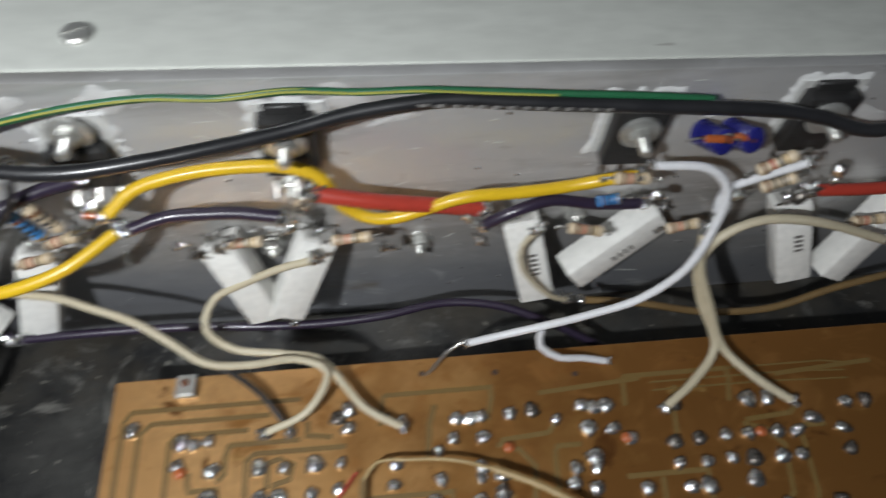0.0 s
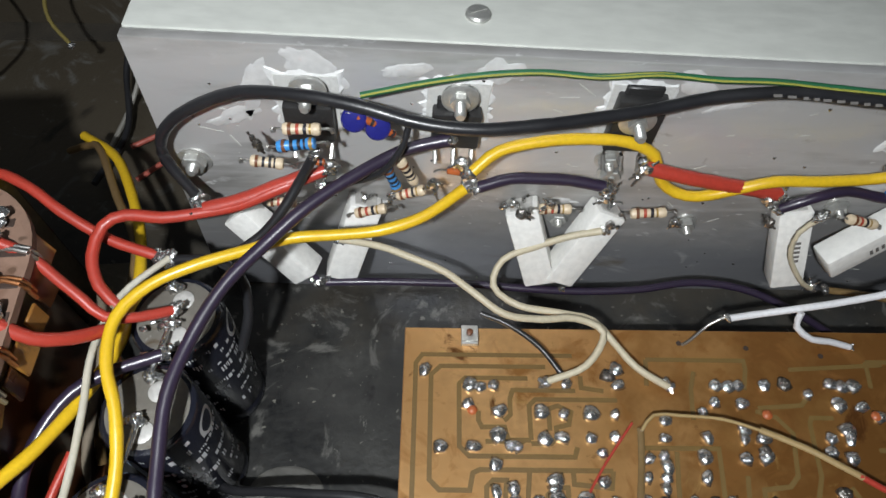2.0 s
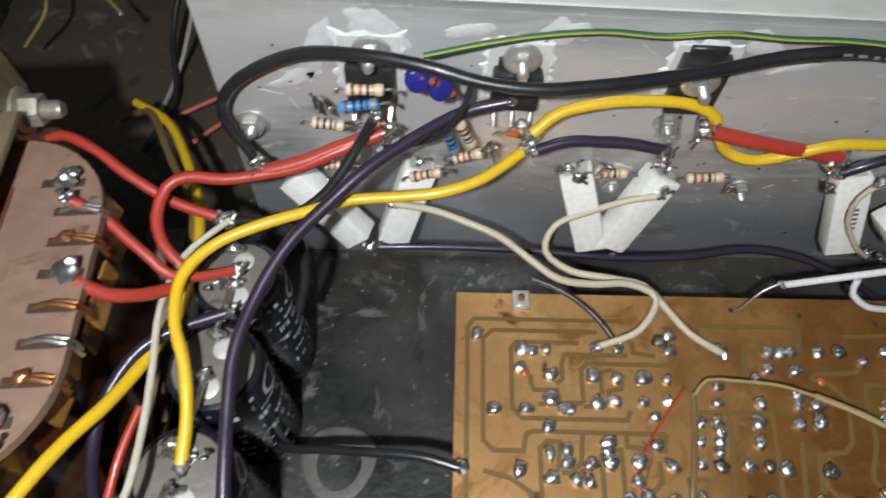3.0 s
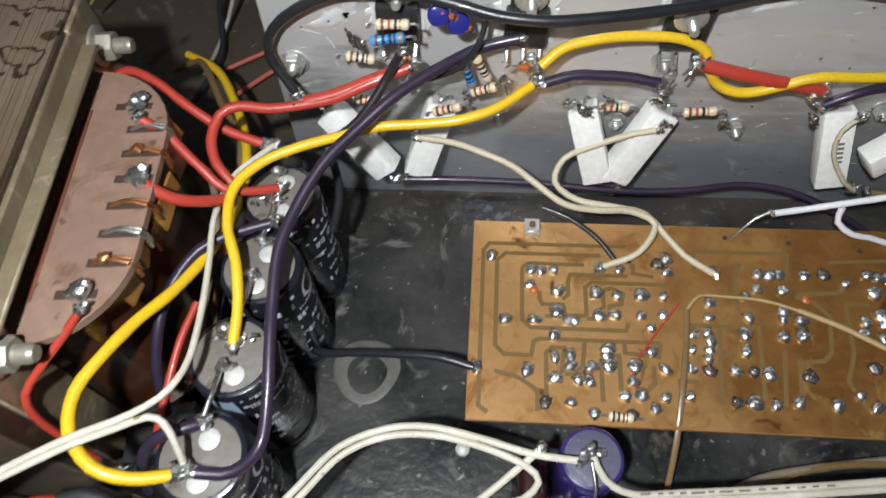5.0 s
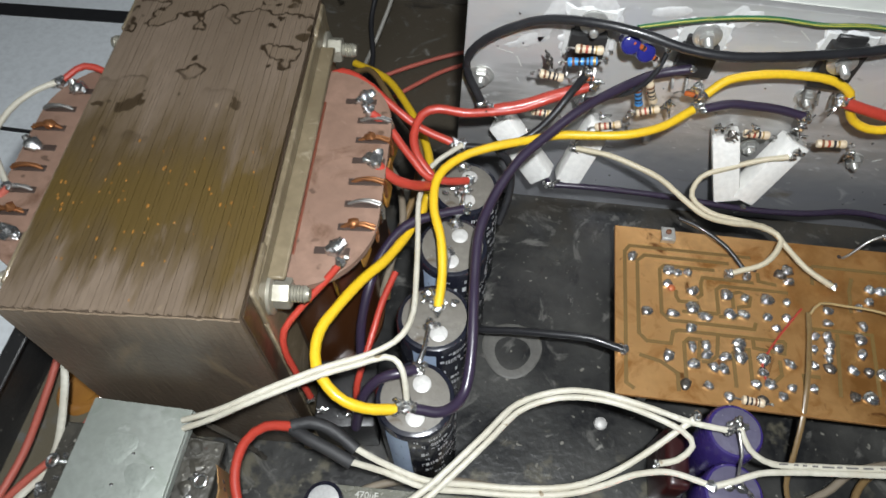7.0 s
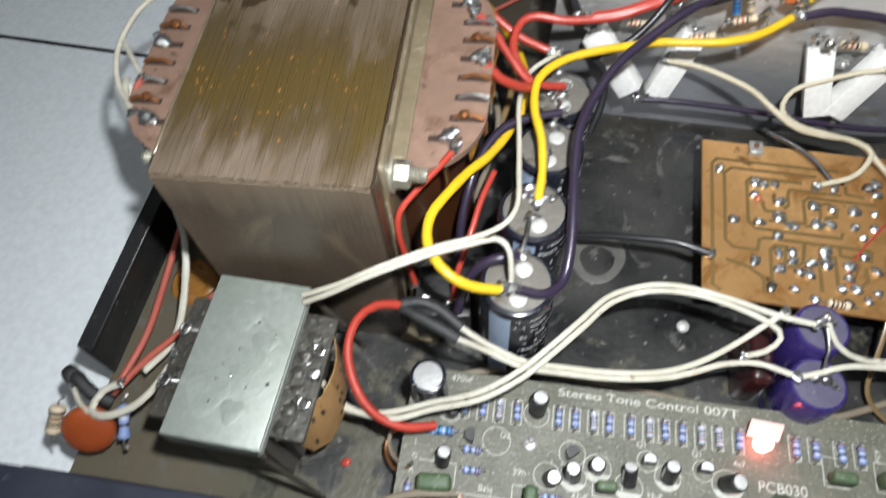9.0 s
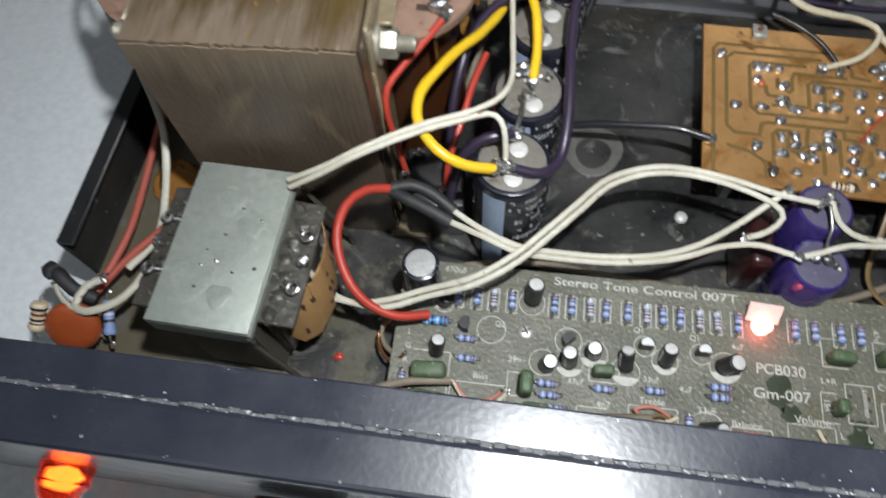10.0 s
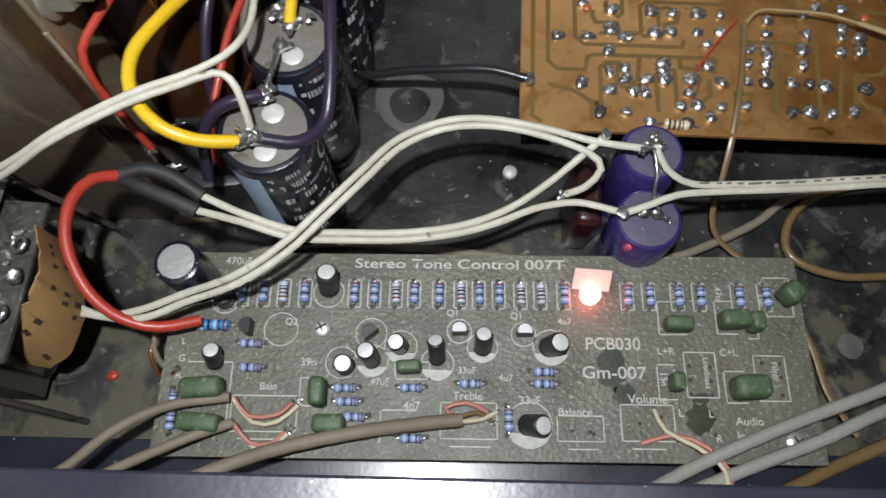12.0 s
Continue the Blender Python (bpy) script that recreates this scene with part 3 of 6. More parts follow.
# ---- things on the heat sink ----
def power_transistor(x, z, turn, bolt_dx=0.0, low=False):
    t = thing("power_transistor", "black plastic power transistor bolted to the heat sink over white paste", "transistor", at(x, 153, z, 0, turn, 0), "power transistors on the heat sink")
    b = bmesh.new()
    box(b, 16.5, 0.3, 20, at(0, -0.62, -0.5 if low else 1.5), 0.1)
    local(part("insulator", b, MICA, t, "pale mica washer with paste"))
    b = bmesh.new()
    low_z = -0.5 if low else 1.5
    outer = []
    for k in range(72):
        a = 2 * math.pi * k / 72
        q = max(abs(math.cos(a)) / 9.6, abs(math.sin(a)) / 11.3)
        q = (1 + 0.22 * noise.noise(Vector((math.cos(a) * 5, math.sin(a) * 5, x))) + 0.10 * noise.noise(Vector((math.cos(a) * 14, math.sin(a) * 14, x)))) / q
        outer.append((q * math.cos(a), q * math.sin(a) + low_z))
    rim = [[b.verts.new(mm(u * k, y, low_z + (v - low_z) * k)) for u, v in outer] for k, y in ((1.0, -0.05), (0.93, -0.5))]
    b.faces.new(rim[1])
    for k in range(72):
        b.faces.new((rim[0][k], rim[0][(k + 1) % 72], rim[1][(k + 1) % 72], rim[1][k]))
    local(part("paste_rim", b, PASTEWHITE, t, "white paste squeezed out round the washer"))
    b = bmesh.new()
    if low:
        box(b, 13.2, 4.4, 13, at(0, -2.8, -4.5), 0.7, 2)
        box(b, 11, 1.6, 4, at(0, -1.4, 3.2), 0.4)
    else:
        box(b, 13.2, 4.4, 19, at(0, -2.8, 0), 0.7, 2)
        box(b, 10, 1.6, 5, at(0, -1.4, 9.5), 0.4)
    local(part("body", b, BLACKPLASTIC, t))
    hole = 6.3 if low else 3.5
    ahead = 2.6 if low else 0.0
    b = bmesh.new()
    lathe(b, [(5.0, 0), (5.0, 0.9), (4.5, 1.2), (2.2, 1.2)], at(bolt_dx, -5.0 + ahead, hole, 90), 20)
    local(part("washer", b, STEEL, t, "dull zinc washer"))
    b = bmesh.new()
    lathe(b, [(2.7, 0), (2.7, 2.0)], at(bolt_dx, -6.0 + ahead, hole, 90), 6)
    prof = [(1.5, 0)]
    for k in range(7):
        prof += [(1.6, 0.4 + 0.75 * k), (1.3, 0.75 + 0.75 * k)]
    lathe(b, prof + [(1.1, 5.9)], at(bolt_dx, -6.6 + ahead, hole, 90), 12)
    local(part("bolt", b, STEEL, t, "zinc bolt and nut"))
    for k in (-1, 0, 1):
        b = bmesh.new()
        tube(b, [(5.2 * k, -2.6, -9), (5.2 * k, -3.0, -13), (5.0 * k, -6.5, -16)], 0.65, 6)
        local(part("leg", b, LEAD, t))
    return t


for x, z, turn, dx in ((-57, 99, 2, 0.6), (-17.5, 97, 3, 0.4), (30.5, 95, 3, -0.6), (114, 91, 3, 0), (160, 92, 3, 0)):
    power_transistor(x, z, turn, dx, x < 0)


def cement_resistor(x, y, z, turn, lean=0.0, print_bars=0, label="white cement wire-wound resistor hung below the heat sink"):
    t = thing("cement_resistor", label, "resistor", at(x, y, z, lean, turn, 0), "white cement resistors")
    b = bmesh.new()
    box(b, 10.4, 8.6, 31.5, at(0, 0, -0.6), 0.8, 2)
    body = local(part("body", b, CEMENT, t))
    b = bmesh.new()
    box(b, 7.4, 6.6, 0.5, at(0, 0.4, 15.1), 0.3)
    local(part("filling", b, VENT, body, "rough cement filling"))
    for k in (-1, 1):
        b = bmesh.new()
        tube(b, [(0.4 * k, 0.5 + 1.6 * k, 14.5), (1.2 * k, 1.2 * k, 17), (2.6 * k, -0.5, 18.5)], 0.5, 6)
        blob(b, (1.0 * k, 1.1 * k, 16.2), 1.2, (0.8, 0.8, 1.4), 0.5, 1)
        local(part("lead", b, SOLDER, t))
    for k in range(print_bars):
        b = bmesh.new()
        box(b, 2.4, 0.12, 1.0, at(1.2, -4.34, 3.0 - 1.9 * k))
        local(part("print", b, INK, body))
    return t


for x, y, z, turn, bars in ((-76, 141, 41, -42, 0), (-50, 143, 41, 20, 0), (8, 142, 41, -17, 0), (25, 142, 41, 27, 0), (92, 142, 42, -13, 5), (117, 142, 46, 58, 4),
                            (172, 142, 42, -18, 4), (196, 142, 40, 30, 0)):
    cement_resistor(x, y + 2.5, z + 4, turn, -17, bars)

RES_LABELS = {"beige": "beige carbon-film resistor with coloured bands", "sky": "bright blue metal-film resistor with dark bands", "dull": "dusty blue resistor with pale bands on the board"}


def resistor(m, length, radius, coat, kind, bands, leads=True, group="small resistors", reach=5.0):
    """A resistor along its own x axis."""
    t = thing("resistor", RES_LABELS[kind], "resistor", m, group)
    L, r = length, radius
    b = bmesh.new()
    prof = [(r * 0.35, -L / 2), (r * 0.92, -L * 0.47), (r * 1.08, -L * 0.40), (r * 1.08, -L * 0.31), (r * 0.9, -L * 0.24), (r * 0.9, L * 0.24), (r * 1.08, L * 0.31), (r * 1.08, L * 0.40), (r * 0.92, L * 0.47), (r * 0.35, L / 2)]
    lathe(b, prof, pose(0, 0, 0, 0, 90, 0), 14)
    body = local(part("body", b, coat, t))
    for k, material in enumerate(bands):
        u = (-0.34, -0.14, 0.05, 0.20, 0.34)[k] * L
        rr = r * (1.10 if abs(u) > 0.3 * L else 0.93)
        b = bmesh.new()
        lathe(b, [(rr, 0), (rr, L * 0.085)], Matrix.Translation((u * MM, 0, 0)) @ pose(0, 0, 0, 0, 90, 0), 14)
        local(part("band", b, material, body))
    if leads:
        for k in (-1, 1):
            b = bmesh.new()
            tube(b, [(k * L * 0.48, 0, 0), (k * (L * 0.5 + reach * 0.6), 0, 0.2), (k * (L * 0.5 + reach), 0.5, -1.0)], 0.35, 6)
            blob(b, (k * (L * 0.5 + reach), 0.5, -1.0), 0.9, rough=0.5, sub=1)
            local(part("lead", b, LEAD, t))
    return t


def between(p, q):
    """A pose in the middle of p and q, with its x axis from p to q."""
    p, q = Vector(p), Vector(q)
    return Matrix.Translation((p + q) / 2 * MM) @ (q - p).to_track_quat("X", "Z").to_matrix().to_4x4()


DARK4 = (BROWNBAND, BLACKBAND, BLACKBAND, BLACKBAND, GOLDBAND)
MIX4 = (BROWNBAND, REDBAND, BLACKBAND, GOLDBAND)
for p, q, kind in (((-62, 140, 102), (-52, 140, 102), "beige"), ((-64, 138, 97.5), (-53.5, 138, 99), "sky"), ((-73, 140, 89.5), (-64, 140, 88), "beige"),
                   ((-37, 142, 86), (-34, 142, 75), "sky"), ((-33, 143, 87), (-29, 143, 77), "beige"), ((-34.5, 142, 72), (-26, 142, 75), "beige"),
                   ((-48, 144, 60), (-38, 144, 63), "beige"), ((8, 143, 65), (18, 143, 65), "beige"), ((36, 143, 63), (47, 143, 64), "beige"), ((-74, 144, 66), (-65, 144, 65), "beige"),
                   ((100, 140, 66), (110, 140, 63), "beige"), ((128, 140, 62), (137, 140, 64), "beige"), ((106, 141, 76), (112, 141, 77), "sky"), ((108, 140, 87), (117, 140, 86), "beige"),
                   ((144, 140, 86), (152, 140, 92), "beige"), ((147, 139, 80), (155, 139, 84), "beige"), ((184, 141, 57), (194, 141, 58), "beige")):
    length = (Vector(q) - Vector(p)).length
    resistor(between(p, q), length, 1.55, BEIGE if kind == "beige" else SKYBLUE, kind, DARK4 if kind == "sky" else (DARK4[:4] if int(p[0]) % 2 else MIX4), reach=2.6)


def diode(p, q):
    t = thing("glass_diode", "small orange glass diode on bare leads", "diode", between(p, q), "glass diodes")
    L = (Vector(q) - Vector(p)).length
    b = bmesh.new()
    lathe(b, [(0.5, -L / 2), (1.0, -L * 0.42), (1.0, L * 0.42), (0.5, L / 2)], pose(0, 0, 0, 0, 90, 0), 12)
    body = local(part("body", b, GLASSDIODE, t))
    b = bmesh.new()
    lathe(b, [(1.06, 0), (1.06, 0.8)], Matrix.Translation((L * 0.2 * MM, 0, 0)) @ pose(0, 0, 0, 0, 90, 0), 12)
    local(part("band", b, BLACKBAND, body))
    for k in (-1, 1):
        b = bmesh.new()
        tube(b, [(k * L * 0.48, 0, 0), (k * (L * 0.5 + 2), 0, 0), (k * (L * 0.5 + 3.2), 0.6, -2)], 0.3, 6)
        local(part("lead", b, LEAD, t))


for p, q in (((-43, 141, 106), (-38, 141, 103)), ((-37, 141, 102), (-33.5, 141, 99)), ((-58, 141, 88), (-53, 141, 88)), ((-20, 141, 85), (-15, 141, 84)), ((126, 140, 100), (133, 140, 99)), ((134, 141, 99), (139, 141, 97))):
    diode(p, q)


def small_elco(m, radius, height, sleeve, top, label, group, band=WHITEPRINT):
    """A small electrolytic capacitor standing along its own z axis."""
    t = thing("electrolytic_capacitor", label, "capacitor", m, group)
    b = bmesh.new()
    lathe(b, [(radius * 0.9, 0), (radius, 0.4), (radius, 1.2), (radius * 0.94, 1.5), (radius, 1.9), (radius, height - 0.4), (radius * 0.86, height)], None, 22)
    can = local(part("sleeve", b, sleeve, t))
    b = bmesh.new()
    lathe(b, [(radius * 0.80, 0), (radius * 0.80, 0.25), (radius * 0.72, 0.32)], at(0, 0, height - 0.1), 20)
    local(part("top", b, top, t, "bright aluminium can top"))
    b = bmesh.new()
    n = 5
    rows = []
    for k in range(n + 1):
        a = -0.45 + 0.9 * k / n
        rows.append([bm_v for bm_v in (b.verts.new(mm(1.012 * radius * math.cos(a), 1.012 * radius * math.sin(a), z)) for z in (2.2, height - 0.8))])
    for u, v in zip(rows, rows[1:]):
        b.faces.new((u[0], v[0], v[1], u[1]))
    local(part("stripe", b, band, can))
    return t


for x, z, turn in ((-45, 100, 150), (-40.5, 97, 160), (128, 92, 170), (135, 92, 170)):
    small_elco(at(x + 1.5, 148, z + 1, 62, 0, turn - 150), 3.3, 9, NAVY, NAVY, "small navy-blue electrolytic capacitor tucked among leads", "navy capacitors")


def bolt_end(x, z, y=153, r=2.0, length=6, nut=True, name="bolt"):
    """A bolt that comes through the plate."""
    t = thing(name, "zinc bolt and nut through the heat sink", "bolt", at(x, y, z, 90), "bolts through the heat sink")
    b = bmesh.new()
    prof = [(r * 0.85, 0)]
    for k in range(int(length / 0.8)):
        prof += [(r, 0.4 + 0.8 * k), (r * 0.83, 0.8 + 0.8 * k)]
    lathe(b, prof + [(r * 0.6, length + 0.5)], None, 12)
    local(part("thread", b, STEEL, t))
    if nut:
        b = bmesh.new()
        lathe(b, [(r * 1.9, 0.2), (r * 2.0, 0.5), (r * 2.0, 2.6), (r * 1.8, 2.9)], None, 6)
        local(part("nut", b, STEEL, t))
        b = bmesh.new()
        lathe(b, [(r * 2.7, -0.1), (r * 2.7, 0.5), (r * 2.2, 0.6)], None, 20)
        local(part("washer", b, STEEL, t))


for x, z, length, nut in ((-95, 74, 5, True), (-25, 48, 3, False), (17, 48, 4, True), (60, 45, 5, True), (29.5, 71, 3, True), (27.5, 77, 5, True), (106, 55, 4, True), (150, 47, 4, False)):
    bolt_end(x, z, length=length, nut=nut, r=1.9 if x < 0 else 1.5)

# bare solder bridges between the leads
SOLDER_SPOTS = ((-92, 143, 68), (-14, 142, 80), (-16, 141, 88), (-12, 143, 75), (34, 141, 86), (27, 142, 72), (2, 138, 69), (11, 141, 70), (-3, 141, 69), (31, 142, 58), (50, 142, 60),
                (73, 140, 74), (76, 138, 66), (92, 140, 66), (-55, 142, 50), (-61, 136, 31), (20, 136, 28), (-24, 141, 79), (-70, 141, 95), (-52, 141, 86), (-56, 143, 74), (-36, 143, 71),
                (104, 137, 30), (166, 140, 84), (160, 139, 74), (120, 139, 80), (142, 140, 76))
for k, p in enumerate(SOLDER_SPOTS):
    random.seed(k)
    b = bmesh.new()
    blob(b, p, random.uniform(1.2, 1.9), (1, 0.9, 1.2), 0.5)
    for j in range(3):
        q = Vector(p) + Vector((random.uniform(-2.5, 2.5), random.uniform(-1, 1), random.uniform(-3, 3)))
        blob(b, q, random.uniform(0.6, 1.1), (1, 1, 1.2), 0.5, 1)
        rod(b, p, q + (q - Vector(p)) * random.uniform(0.3, 1.2), 0.38, 6)
    tagged(part("solder_joint", b, SOLDER if k % 6 else FLUX), "lumpy shiny solder joint with twisted lead ends", "solder joint", "solder joints at the heat sink")

# ---- the copper-side circuit board ----
CU_Z = 24.6
board = thing("power_amplifier_board", "bare copper-side amplifier circuit board with brown lacquer stains", "circuit board", at(0, 0, 0))
b = bmesh.new()
box(b, 262, 75.5, 1.5, at(98, 85, CU_Z - 0.85), 0.12)
part("base_sheet", b, PHENOLIC, board)
b = bmesh.new()
box(b, 261.4, 75, 0.1, at(98, 85, CU_Z - 0.05))
part("copper_sheet", b, COPPER, board, "lacquered copper with brown stains", smooth=False)


LAYER = iter(range(1000))


def etched_line(pts, w=1.5):
    """A channel etched between two tracks."""
    bm = bmesh.new()
    z = CU_Z + 0.02 + 0.004 * next(LAYER)
    pts = [Vector((x, y, 0)) for x, y in pts]
    left, right = [], []
    for k, p in enumerate(pts):
        d0 = (p - pts[k - 1]).normalized() if k else (pts[1] - p).normalized()
        d1 = (pts[k + 1] - p).normalized() if k + 1 < len(pts) else d0
        n = (d0 + d1).normalized()
        n = Vector((-n.y, n.x, 0)) * (w / 2 / max(0.5, n.dot(d0)))
        left.append(p + n), right.append(p - n)
    for a, c, e, f in zip(left, left[1:], right[1:], right):
        bm.faces.new([bm.verts.new(mm(v.x, v.y, z)) for v in (a, f, e, c)])
    part("etched_channel", bm, ETCH, board, "dull brown etched channel", smooth=False)


TRACKS_LEFT = (((22, 113), (-27, 113), (-29, 110), (-29, 52), (-26, 50)), ((13, 109), (-21, 109), (-24, 106), (-24, 73), (-21, 70), (-12, 70), (-11, 75), (-9, 76), (31, 76)),
               ((7, 105), (-13, 105), (-15, 103), (-15, 83), (-12, 80), (20, 80), (21, 83)), ((-1, 91), (1, 93), (1, 98), (2, 101), (22, 101)), ((7, 85), (0, 85), (-1, 89), (-8, 89), (-9, 91), (-9, 94)),
               ((7, 85), (7, 96), (9, 98), (35, 98)), ((7, 84), (13, 84), (15, 86), (15, 89), (19, 90), (20, 94), (16, 96), (13, 95), (13, 88)), ((-7, 84.5), (5, 84.5)), ((-7, 55), (-7, 71), (-5, 73), (-1, 73), (-2, 64)))
TRACKS_MORE = (((6, 76), (5, 67), (2, 64), (-1, 64)), ((11, 55), (11, 69), (13, 71), (17, 71), (17, 57)), ((19, 76), (19, 72), (30, 71), (31, 76)), ((24, 106), (24, 102), (31, 101)), ((-24, 64), (-16, 62), (-10, 58), (-10, 51)),
               ((22, 56), (28, 62), (28, 68)), ((36, 55), (36, 63), (42, 63)))
TRACKS_RIGHT = (((46, 112), (78, 112), (78, 109), (76, 102)), ((46, 112), (45, 103)), ((61, 108), (59, 102), (58, 92)), ((79, 96), (93, 97), (96, 100)), ((78, 95), (84, 93), (88, 88), (86, 75), (83, 72), (75, 71), (73, 55)),
                ((94, 91), (95, 93), (102, 93)), ((94, 91), (93, 75), (89, 65), (93, 56)), ((41, 83), (64, 83), (62, 58)), ((92, 109), (123, 111)), ((101, 72), (103, 68), (108, 68)), ((51, 82), (48, 56)), ((71, 75), (68, 56)))
for pts in TRACKS_LEFT + TRACKS_MORE:
    etched_line(pts)
for pts in TRACKS_RIGHT:
    etched_line(pts)
    etched_line([(x + 72, y) for x, y in pts])
for y in (107, 109.5, 112):
    etched_line([(126, y), (160 + 4 * (y - 107), y), (186, y - 1)], 0.6)

def solder_mesh(k):
    random.seed(100 + k)
    bm = bmesh.new()
    blob(bm, (0, 0, 0), 1.85, (random.uniform(0.9, 1.15), random.uniform(0.9, 1.2), 0.8), 0.35)
    for _ in range(2):
        blob(bm, (random.uniform(-0.7, 0.7), random.uniform(-0.7, 0.7), 0.8), 0.8, (1, 1, 1.3), 0.5, 1)
    rod(bm, (0, 0, 0), (random.uniform(-0.4, 0.4), random.uniform(-0.4, 0.4), 2.2), 0.35, 6)
    me = bpy.data.meshes.new("solder_joint")
    bm.to_mesh(me), bm.free()
    for p in me.polygons:
        p.use_smooth = True
    me.materials.append(FLUX if k > 4 else SOLDER)
    return me


JOINTS = [solder_mesh(k) for k in range(6)]
ROWS_LEFT = {108: (-26, 36), 106: (33,), 103: (-11, 12, 19, 36), 102: (-8, -4), 96: (-12,), 94: (-3, 11), 93: (18, 26, 34), 86: (-3, 11, 17, 25, 33), 83: (-21, -11, 1, 2.5), 81: (28,), 78: (-4,), 73: (14, 28), 71: (1, 13),
             70: (-4, 1.2), 67: (1, 8, 13, 22, 32), 65: (-31, -13), 62: (-4, 3.5, 7, 21), 57.5: (18, 23, 31, 39), 54: (-7, 1, 27), 51: (8, 20)}
ROWS_MIDDLE = {103.5: (51, 67, 71, 74, 83, 89, 104, 107, 111), 101: (96,), 97: (66, 74, 105, 112), 94: (61, 116), 92: (49,), 89: (73, 105), 86: (48, 61, 72, 78, 99, 105), 82: (78, 98), 80: (42, 47, 59, 72, 78, 104), 77: (47,),
               74: (41, 47, 59), 70.5: (46, 98), 67: (40, 46, 54, 60, 65, 77), 57: (53, 58, 65, 72, 84, 96), 61: (91, 108)}
ROWS_RIGHT = {102: (131, 153, 159), 99: (182, 188), 95: (171,), 91.5: (129, 136, 144, 151, 159, 165, 178), 85: (129, 136, 144, 150, 158, 164, 178), 79: (118, 130, 135, 148), 72: (122, 131, 140, 155, 170), 62: (118, 128, 142, 158, 176)}
random.seed(9)
for rows in (ROWS_LEFT, ROWS_MIDDLE, ROWS_RIGHT):
    for y, xs in rows.items():
        for x in xs:
            ob = new("solder_joint", random.choice(JOINTS))
            ob.parent = board
            ob.matrix_basis = at(x + random.uniform(-0.4, 0.4), y + random.uniform(-0.5, 0.5), CU_Z + 0.35, 0, 0, random.uniform(0, 360)) @ Matrix.Diagonal((random.choice((1.0, 1.12, 1.35)), random.choice((1.0, 1.1, 1.3)), 1.0, 1))
for x, y in ((80, 116.5), (104, 114), (47, 106), (23, 107), (58, 118)):
    b = bmesh.new()
    lathe(b, [(0.9, 0), (0.9, 0.06)], at(x, y, CU_Z + 0.02), 12)
    part("drill_hole", b, SLOT, board)

clip = thing("board_clip", "small bent zinc clip that holds the copper board", "clip", at(-11.5, 118.5, CU_Z))
b = bmesh.new()
box(b, 5.6, 6.4, 0.8, at(0, 0.8, 2.6, -8), 0.2)
box(b, 5.6, 0.8, 3, at(0, -2.3, 1.4, 12), 0.2)
local(part("bent_plate", b, STEEL, clip))
b = bmesh.new()
lathe(b, [(1.1, 0), (1.1, 1.3), (0.6, 1.6)], at(0, 1, 2.8), 12)
local(part("pin", b, BROWNBAND, clip))
for x, y in ((-14, 96), (78, 95.5), (112, 95.5), (151, 94)):
    b = bmesh.new()
    lathe(b, [(0.6, 0), (1.4, 0.4), (1.6, 0.9), (1.1, 1.5), (0.3, 1.7)], at(x + 3, y - 2, CU_Z + 0.3), 14)
    tagged(part("ceramic_capacitor", b, ORANGE), "small orange disc capacitor on the copper board", "capacitor", "orange disc capacitors")
for x, y in ((-22, 58), (210, 58), (-22, 112), (210, 112)):
    b = bmesh.new()
    lathe(b, [(3, 0), (3, CU_Z - 1.6)], at(x + 4, y, 0), 6)
    tagged(part("standoff", b, STEEL), "hexagonal metal standoff under the copper board", "standoff", "board standoffs")
resistor(at(16, 50, CU_Z + 1, 0, 0, -4), 8, 1.6, BEIGE, "beige", (BLACKBAND, BLACKBAND, BROWNBAND, BLACKBAND), reach=3)

